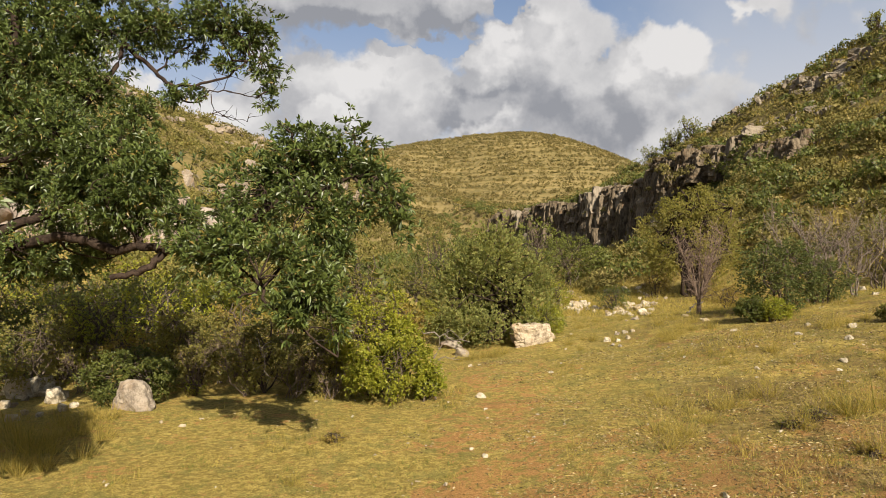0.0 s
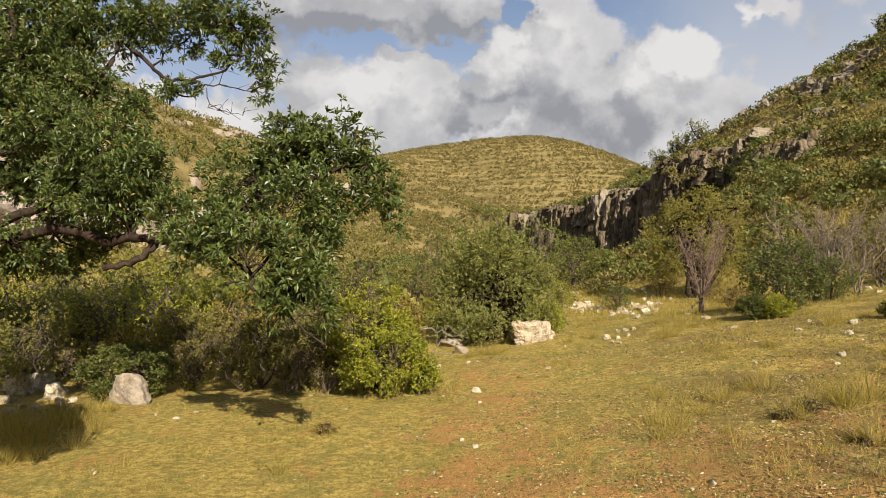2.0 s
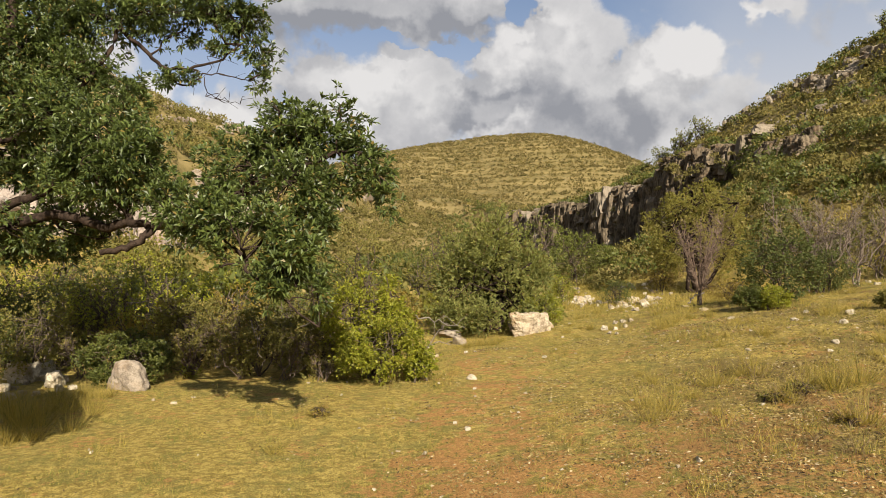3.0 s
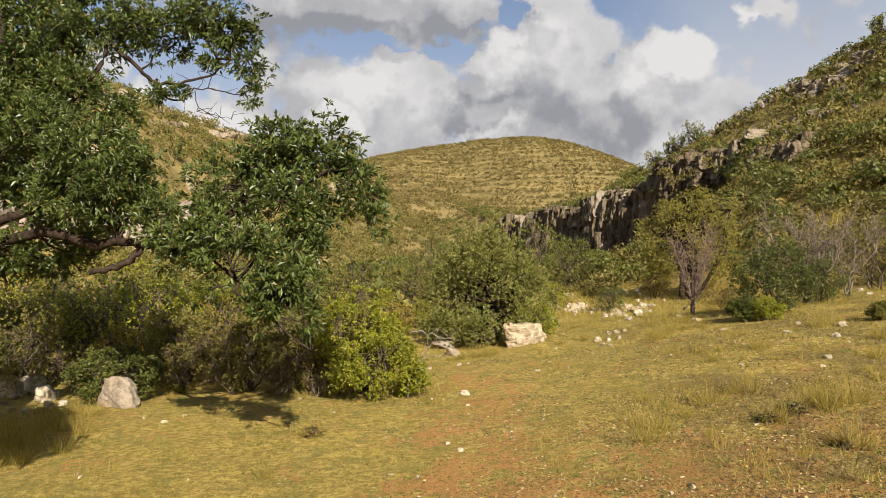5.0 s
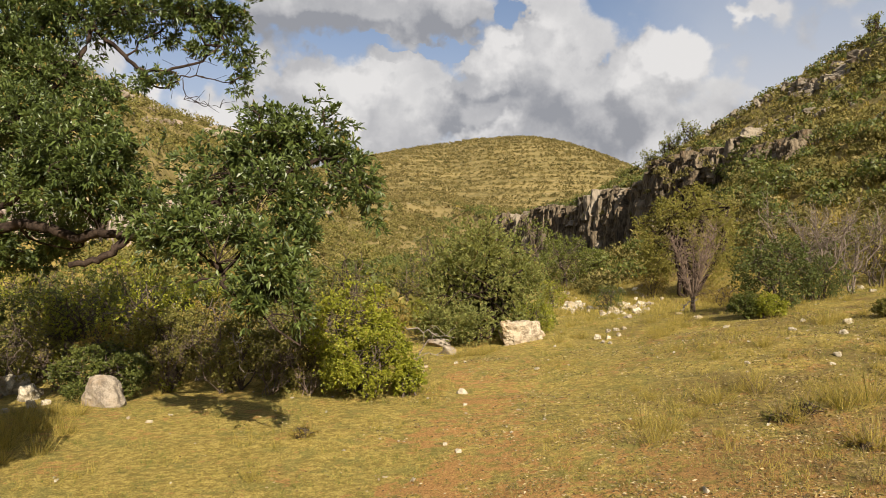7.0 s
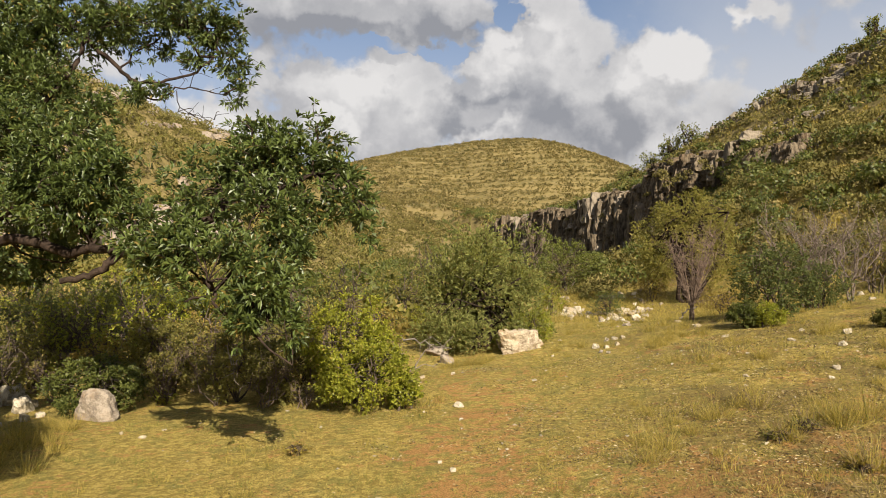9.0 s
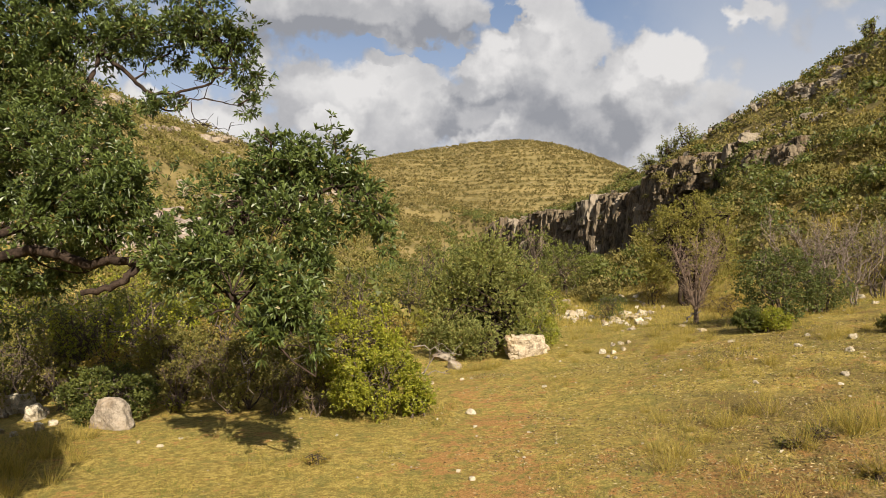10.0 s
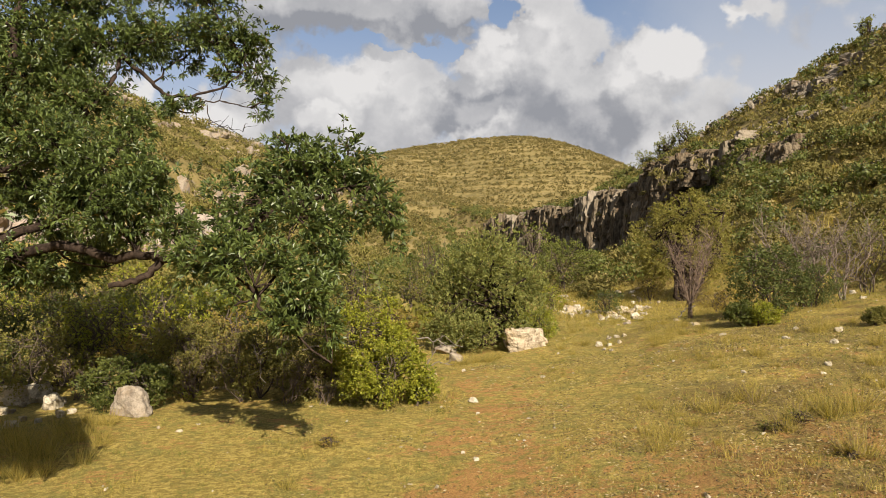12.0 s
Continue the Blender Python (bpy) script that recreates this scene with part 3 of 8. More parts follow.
def shrub(name, place, lobes, mat, label, category, seed, sprays=500, per=6, kind="kite", length=0.06, width=0.03,
          stems=7, stem_radius=0.02, bark=None, group="", spread=1.0, up=0.5, bare=0, low=0.02, gaps=0.35):
    """A shrub or small tree: crooked stems from one foot and a crown of leafy sprays. Lobes lie relative to the foot."""
    rng = np.random.RandomState(seed)
    root = thing(name, place, label, category, group)
    lobes = np.asarray(lobes, float)
    spots, outs, pick = in_lobes(lobes, int(sprays * 1.2), rng)
    size = 0.34 * (spots.max(0) - spots.min(0)).mean()
    keep = (spots[:, 2] > low) & (clumped(spots, size, seed) + 0.5 * clumped(spots, size * 0.45, seed + 1) > gaps - 0.7)
    spots, outs = spots[keep], outs[keep]
    verts, faces = tufts(spots, outs + (0, 0, up), per, rng, kind, length, width, spread)
    part("crown", mesh_of("crown", verts, faces, mat), root, kind="stuff")
    for s in range(stems):
        goal = lobes[s % len(lobes)]
        end = goal[:3] + rng.normal(size=3) * goal[3:] * 0.35
        foot = np.array((rng.normal() * 0.05, rng.normal() * 0.05, -0.06))
        main = bent(foot, end, rng, 8, 0.04, 0.14)
        r = stem_radius * rng.uniform(0.7, 1.2)
        paths = []
        near = spots[rng.choice(len(spots), 10 + bare)]
        for goal in near:
            k = rng.randint(3, 7)
            if np.linalg.norm(goal - main[k]) < 1.2 * np.linalg.norm(end - foot):
                tw = bent(main[k], goal, rng, 4, 0.03, 0.16)
                paths.append((tw, np.linspace(r * 0.4, r * 0.12, 4)))
        verts, faces = tubes([(main, np.linspace(r, r * 0.35, len(main)))], 6)
        stem = part("stem", mesh_of("stem", verts, faces, bark or SHRUB_BARK, True), root)
        if paths:
            verts, faces = tubes(paths, 3)
            part("twig", mesh_of("twig", verts, faces, bark or SHRUB_BARK, True), stem, kind="stuff")
    return root


def slivers(base, way, length, width, rng, face=None):
    """Single pointed blades, broad ones, for foliage seen from far."""
    n = len(base)
    way = unit(way)
    side = unit(np.cross(way, rng.normal(size=(n, 3)) * (1.0 if face is None else 0.35) + (0 if face is None else face)))
    length, width = (np.broadcast_to(v, n)[:, None] * rng.uniform(0.6, 1.4, (n, 1)) for v in (length, width))
    verts = np.stack([base - side * width / 2, base + side * width / 2, base + way * length], 1).reshape(-1, 3)
    return verts, np.arange(3 * n).reshape(-1, 3)


def stone_mesh(name, seed, size, mat, points=16, cuts=2, rough=0.05, boxy=0.0, taper=0.0):
    """An angular stone: the hull of random points, split finer and roughened."""
    rng = np.random.RandomState(seed)
    bm = bmesh.new()
    for _ in range(points):
        v = rng.normal(size=3)
        v = unit(v) * rng.uniform(0.8, 1.05)
        if boxy:
            v = (1 - boxy) * v + boxy * np.sign(v) * 0.75 * rng.uniform(0.85, 1.05, 3)
        bm.verts.new(v)
    bmesh.ops.convex_hull(bm, input=bm.verts[:])
    bmesh.ops.delete(bm, geom=[v for v in bm.verts if not v.link_faces], context="VERTS")
    bmesh.ops.triangulate(bm, faces=bm.faces[:])
    for k in range(cuts):
        bmesh.ops.subdivide_edges(bm, edges=bm.edges[:], cuts=1, use_grid_fill=True)
        bmesh.ops.smooth_vert(bm, verts=bm.verts[:], factor=0.22, use_axis_x=True, use_axis_y=True, use_axis_z=True)
    for v in bm.verts:
        d = noise.fractal(v.co * 1.7 + Vector((seed * 3.1, 0, 0)), 1.0, 2.0, 4)
        v.co += v.co.normalized() * d * rough * 2
    for v in bm.verts:
        thin = 1 - taper * max(-0.6, v.co.z)
        v.co = Vector(((v.co.x * thin - 0.35 * taper * v.co.z) * size[0], v.co.y * thin * size[1], v.co.z * size[2]))
    me = bpy.data.meshes.new(name)
    bm.to_mesh(me)
    bm.free()
    me.materials.append(mat)
    for f in me.polygons:
        f.use_smooth = False
    return me


def on_land(x, y, lift=0.0):
    return (x, y, float(land(x, y)) + lift)


def grass_blades(x, y, count, tall, wide, lean, rng):
    """Blades in tufts at the given places on the ground."""
    n = len(x)
    z = land(x, y) - 0.01
    base = np.repeat(np.stack([x, y, z], 1), count, 0)
    base[:, :2] += rng.normal(size=(n * count, 2)) * np.repeat(tall, count)[:, None] * 0.22
    way = rng.normal(size=(n * count, 3)) * lean + (0, 0, 1)
    return leaves(base, way, np.repeat(tall, count), wide, rng, droop=0.12, slim=True)

# ---- the ground ----
def make_ground():
    i = np.linspace(-1, 1, 291)
    c = 6.6
    gx = 2.0 + 3.9 * np.sinh(c * i)
    gy = 9.0 + 3.9 * np.sinh(c * i)
    x, y = np.meshgrid(gx, gy)
    z = land(x, y)
    n = len(i)
    at = (np.arange(n - 1)[:, None] * n + np.arange(n - 1)[None]).ravel()[:, None]
    me = mesh_of("ground", np.stack([x, y, z], -1).reshape(-1, 3), at + (0, 1, n + 1, n), GROUND, True)
    tagged(new("ground", me), "dry yellow meadow with reddish trodden soil between scrubby hillsides", "ground", kind="structure")


make_ground()

# ---- the oak ----
OAK_FOOT = (-5.6, 7.6)
OAK_LOBES = [  # centre and half sizes of the leafy masses, some unseen and added for shade
    (-0.99, 6.50, 2.67, 0.38, 0.34, 0.30),
    (-1.22, 6.60, 2.80, 0.33, 0.30, 0.27),
    (-0.79, 6.60, 2.88, 0.22, 0.21, 0.19),
    (-1.54, 6.80, 2.92, 0.20, 0.20, 0.20),
    (-1.58, 6.70, 2.56, 0.44, 0.42, 0.39),
    (-0.53, 6.20, 2.24, 0.28, 0.26, 0.23),
    (-0.34, 6.00, 2.02, 0.15, 0.16, 0.17),
    (-0.66, 6.40, 2.52, 0.24, 0.23, 0.21),
    (-1.85, 6.50, 2.32, 0.43, 0.43, 0.43),
    (-1.19, 6.00, 2.12, 0.40, 0.37, 0.35),
    (-0.80, 6.30, 2.25, 0.26, 0.27, 0.29),
    (-1.85, 5.80, 1.86, 0.36, 0.32, 0.29),
    (-1.41, 5.60, 1.71, 0.37, 0.32, 0.28),
    (-1.09, 5.60, 1.52, 0.30, 0.31, 0.32),
    (-0.90, 5.60, 1.20, 0.16, 0.17, 0.19),
    (-1.22, 5.60, 1.25, 0.21, 0.17, 0.14),
    (-2.16, 6.00, 1.82, 0.25, 0.25, 0.25),
    (-1.60, 5.60, 1.52, 0.23, 0.19, 0.14),
    (-0.91, 6.00, 1.82, 0.17, 0.21, 0.25),
    (-2.46, 8.40, 4.58, 0.42, 0.38, 0.35),
    (-2.95, 8.40, 4.76, 0.56, 0.42, 0.28),
    (-2.25, 8.40, 4.20, 0.24, 0.28, 0.31),
    (-2.19, 8.40, 3.82, 0.17, 0.21, 0.24),
    (-3.05, 8.30, 3.79, 0.26, 0.20, 0.14),
    (-3.33, 8.30, 3.76, 0.15, 0.12, 0.10),
    (-2.67, 8.40, 4.20, 0.21, 0.15, 0.10),
    (-3.49, 8.20, 4.58, 0.61, 0.48, 0.34),
    (-4.34, 8.40, 4.55, 0.77, 0.63, 0.49),
    (-4.86, 8.00, 4.21, 0.60, 0.56, 0.53),
    (-4.33, 8.00, 3.81, 0.60, 0.53, 0.46),
    (-4.75, 7.60, 3.39, 0.50, 0.50, 0.50),
    (-4.19, 7.40, 3.09, 0.61, 0.55, 0.49),
    (-3.39, 7.00, 2.84, 0.49, 0.46, 0.43),
    (-3.34, 7.40, 3.31, 0.28, 0.26, 0.25),
    (-5.14, 8.40, 2.64, 0.42, 0.33, 0.24),
    (-3.78, 7.20, 2.52, 0.54, 0.42, 0.30),
    (-3.12, 6.80, 2.24, 0.39, 0.34, 0.28),
    (-2.89, 7.20, 2.58, 0.27, 0.28, 0.30),
    (-2.54, 6.60, 2.09, 0.27, 0.26, 0.25),
    (-4.56, 7.40, 1.81, 0.43, 0.35, 0.28),
    (-4.31, 8.20, 1.90, 0.41, 0.34, 0.27),
    (-5.10, 9.00, 2.22, 0.37, 0.28, 0.19),
    (-3.87, 8.00, 1.96, 0.33, 0.25, 0.17),
    (-3.56, 7.00, 2.23, 0.46, 0.35, 0.23),
    (-2.97, 6.90, 2.65, 0.34, 0.34, 0.34),
    (-4.69, 8.40, 1.66, 0.42, 0.33, 0.24),
    (-3.14, 6.60, 2.44, 0.33, 0.30, 0.27),
    (-3.23, 8.60, 4.41, 0.29, 0.21, 0.14),
    (-6.14, 8.20, 4.62, 0.95, 0.75, 0.82),
    (-4.41, 8.40, 5.59, 1.25, 0.75, 0.63),
    (-3.09, 8.60, 5.47, 0.86, 0.64, 0.43),
    (-6.29, 7.80, 3.89, 0.78, 0.68, 0.58),
    (-5.94, 7.60, 1.94, 0.50, 0.44, 0.38),
    (-7.75, 8.40, 3.92, 1.25, 0.75, 1.39),
    (-6.15, 8.40, 6.01, 1.39, 0.75, 0.84),
    # the next twelve masses are unseen, added to shade the grass at the left
    (-2.90, 3.30, 2.05, 0.50, 0.50, 0.40),
    (-3.30, 3.50, 2.30, 0.60, 0.50, 0.45),
    (-3.40, 3.90, 2.10, 0.50, 0.50, 0.40),
    (-3.20, 3.00, 2.50, 0.60, 0.50, 0.40),
    (-3.90, 4.60, 2.30, 0.60, 0.50, 0.50),
    (-5.30, 6.00, 2.70, 0.50, 0.50, 0.40),
    (-2.60, 2.75, 2.20, 0.45, 0.40, 0.35),
    (-3.05, 3.95, 2.25, 0.34, 0.30, 0.28),
    (-2.64, 3.05, 2.25, 0.38, 0.36, 0.26),
    (-2.92, 3.40, 2.30, 0.38, 0.36, 0.26),
    (-2.46, 2.70, 2.30, 0.32, 0.32, 0.24),
    (-3.10, 3.60, 2.45, 0.40, 0.36, 0.26),
    (-5.00, 8.40, 4.85, 0.60, 0.50, 0.40),
    (-4.50, 8.50, 5.20, 0.50, 0.45, 0.35),
    (-5.60, 8.40, 4.40, 0.50, 0.40, 0.40),
    (-5.30, 8.30, 3.70, 0.50, 0.40, 0.40),
    (-4.80, 8.10, 2.55, 0.45, 0.40, 0.30),
    (-4.00, 8.10, 2.62, 0.45, 0.40, 0.36),
    (-3.54, 8.00, 2.52, 0.38, 0.36, 0.36),
    (-4.93, 8.00, 1.68, 0.42, 0.36, 0.30),
    (-5.06, 8.20, 3.10, 0.50, 0.42, 0.40),
    # five more unseen masses, added to thicken that shade on the grass
    (-3.55, 4.40, 2.20, 0.42, 0.40, 0.30),
    (-4.00, 4.95, 2.25, 0.42, 0.40, 0.30),
    (-3.75, 4.15, 1.95, 0.40, 0.36, 0.30),
    (-4.40, 5.50, 2.20, 0.42, 0.40, 0.30),
    (-3.10, 3.00, 2.25, 0.50, 0.45, 0.38),
]
OAK_LIMBS = [  # ways of the main limbs, from the trunk outwards, with their radii
    ([(-5.54, 7.7, 1.88), (-4.94, 7.6, 2.05), (-4.44, 7.5, 2.21), (-4.1, 7.4, 2.37), (-3.89, 7.3, 2.53), (-3.78, 7.2, 2.76)], 0.060, 0.030),
    ([(-5.54, 7.7, 2.01), (-4.75, 7.5, 1.90), (-4.14, 7.3, 1.98), (-3.75, 7.15, 1.93), (-3.39, 7.0, 1.83), (-3.05, 6.85, 1.88), (-2.74, 6.7, 1.81), (-2.44, 6.5, 1.86)], 0.062, 0.038),
    ([(-2.44, 6.5, 1.84), (-1.93, 6.4, 2.04), (-1.51, 6.4, 2.31), (-1.19, 6.4, 2.36), (-0.87, 6.4, 2.52)], 0.050, 0.020),
    ([(-2.74, 6.7, 1.8), (-2.81, 6.6, 1.68), (-3.0, 6.6, 1.59), (-3.22, 6.6, 1.55)], 0.042, 0.028),
    ([(-2.44, 6.5, 1.84), (-1.94, 6.1, 1.62), (-1.56, 5.8, 1.52), (-1.48, 5.7, 1.31)], 0.030, 0.012),
    ([(-5.38, 7.7, 2.77), (-4.68, 7.8, 3.05), (-4.15, 7.9, 3.59), (-3.87, 8.0, 4.08), (-3.82, 8.1, 4.38)], 0.040, 0.022),
    ([(-3.82, 8.1, 4.34), (-3.59, 8.2, 4.14), (-3.4, 8.3, 3.93), (-3.05, 8.3, 3.9), (-2.67, 8.4, 4.06), (-2.39, 8.4, 4.27)], 0.030, 0.010),
    ([(-3.4, 8.3, 3.93), (-3.12, 8.3, 3.69), (-2.78, 8.3, 3.83), (-2.32, 8.4, 3.78)], 0.014, 0.006),
    ([(-2.85, 8.3, 3.79), (-2.81, 8.3, 3.55), (-2.64, 8.3, 3.52), (-2.4, 8.3, 3.45)], 0.006, 0.003),
    # unseen limb, added to carry the masses that shade the left grass
    ([(-5.5, 7.5, 1.9), (-4.7, 5.7, 2.3), (-4.0, 4.6, 2.3), (-3.3, 3.9, 2.15), (-2.9, 3.2, 2.15), (-2.6, 2.75, 2.2)], 0.070, 0.014),
    ([(-5.59, 7.9, 3.46), (-5.13, 8.0, 4.14), (-5.19, 8.2, 4.89), (-5.04, 8.4, 5.52)], 0.070, 0.030),
]


def make_oak():
    rng = np.random.RandomState(7)
    foot = np.array(on_land(*OAK_FOOT))
    root = thing("oak_tree", foot, "broad evergreen oak with glossy narrow leaves and crooked dark limbs", "tree")
    trunk = foot + np.array([(0, 0, -0.2), (0.03, 0, 0.25), (0.10, 0.02, 0.8), (0.05, 0.08, 1.4), (0.18, 0.1, 2.1), (0.35, 0.2, 3.0), (0.45, 0.3, 4.2)])
    verts, faces = tubes([(trunk - foot, [0.30, 0.24, 0.21, 0.19, 0.16, 0.12, 0.06])], 12)
    part("trunk", mesh_of("trunk", verts, faces, OAK_BARK, True), root)
    lobes = np.array(OAK_LOBES)
    nodes = [trunk]
    for pts, r0, r1 in OAK_LIMBS:
        pts = np.array(pts)
        fine = through_points(pts)
        fine[1:-1] += rng.normal(size=(len(fine) - 2, 3)) * 0.012
        nodes.append(fine)
        verts, faces = tubes([(fine - foot, np.linspace(r0, r1, len(fine)))], 8)
        limb = part("limb", mesh_of("limb", verts, faces, OAK_BARK, True), root)
        if r0 < 0.035:  # thin limbs carry bare crooked twigs
            twigs = []
            for k in range(6):
                a = fine[rng.randint(2, len(fine))]
                b = a + unit(rng.normal(size=3) * (1, 0.6, 0.8) + (0.5, 0, -0.05)) * rng.uniform(0.12, 0.32)
                mid = (a + b) / 2 + rng.normal(size=3) * 0.07
                twigs.append((through_points([a, mid, b]) - foot, np.linspace(0.005, 0.002, 11)))
            verts, faces = tubes(twigs, 4)
            part("twig", mesh_of("twig", verts, faces, OAK_BARK, True), limb, kind="stuff")
    nodes = np.concatenate(nodes)
    # boughs into each mass, and twigs from them to the sprays
    spots, outs, pick = in_lobes(lobes, 29000, rng, 0.30)
    keep = clumped(spots, 0.62, 3) + 0.7 * clumped(spots, 0.27, 4) > -0.50
    # the unseen masses added for shade get no gaps, so their shadow stays dense
    keep |= (spots[:, 1] < 5.4) & (spots[:, 0] < -2.0)
    spots, outs, pick = spots[keep], outs[keep], pick[keep]
    for k, lobe in enumerate(lobes):
        start = nodes[np.argmin(np.linalg.norm(nodes - lobe[:3], axis=1) + 0.25 * np.maximum(0, nodes[:, 2] - lobe[2]))]
        way = bent(start, lobe[:3] + rng.normal(size=3) * 0.1, rng, 8, 0.05, 0.15)
        r = 0.009 + 0.009 * min(2.0, np.linalg.norm(lobe[:3] - start))
        verts, faces = tubes([(way - foot, np.linspace(r, 0.008, 8))], 6)
        bough = part("bough", mesh_of("bough", verts, faces, OAK_BARK, True), root)
        paths = []
        mine = np.flatnonzero(pick == k)
        for s in mine[:: 16]:
            a = way[rng.randint(4, 8)]
            paths.append((bent(a, spots[s] - outs[s] * 0.02, rng, 5, 0.04, 0.14) - foot, np.linspace(0.007, 0.003, 5)))
        if paths:
            verts, faces = tubes(paths, 4)
            part("twig", mesh_of("twig", verts, faces, OAK_BARK, True), bough, kind="stuff")
    # shoots that stand out of the masses, each ending in a rosette
    out_on = rng.choice(len(spots), 1500, replace=False)
    ends = spots[out_on] + unit(outs[out_on] + rng.normal(size=(1500, 3)) * 0.5 + (0, 0, 0.25)) * rng.uniform(0.05, 0.20, (1500, 1))
    verts, faces = tubes([(bent(a, b, rng, 4, 0.03, 0.1) - foot, np.linspace(0.004, 0.002, 4)) for a, b in zip(spots[out_on], ends)], 3)
    part("shoot", mesh_of("shoot", verts, faces, OAK_BARK, True), root, kind="stuff")
    spots, outs = np.concatenate([spots, ends]), np.concatenate([outs, unit(ends - spots[out_on])])
    verts, faces = tufts(spots - foot, outs + (0, 0, 0.55), 9, rng, "vee", 0.070, 0.024, 1.10, 0.14)
    part("crown", mesh_of("crown", verts, faces, OAK_LEAF), root, kind="stuff")


make_oak()

# ---- shrubs and small trees near the meadow ----
def mound(w, d, h, seed, count=30):
    """Lobes of a rounded shrub of that width, depth and height: a thin core and many leafy clumps on its skin."""
    rng = np.random.RandomState(seed)
    out = [(0, 0, h * 0.42, w * 0.26, d * 0.26, h * 0.30)]
    for k in range(count):
        t = (k + 0.5) / count
        a, up = 2.4 * k + rng.uniform(-0.4, 0.4), 1 - 1.75 * t
        r = math.sqrt(max(0.05, 1 - up * up)) * rng.uniform(0.75, 1.08)
        s = rng.uniform(0.085, 0.15)
        out.append((math.cos(a) * r * w * 0.38, math.sin(a) * r * d * 0.38, h * (0.42 + 0.42 * up * rng.uniform(0.8, 1.1)), w * s, d * s, h * s * 0.95))
    return out


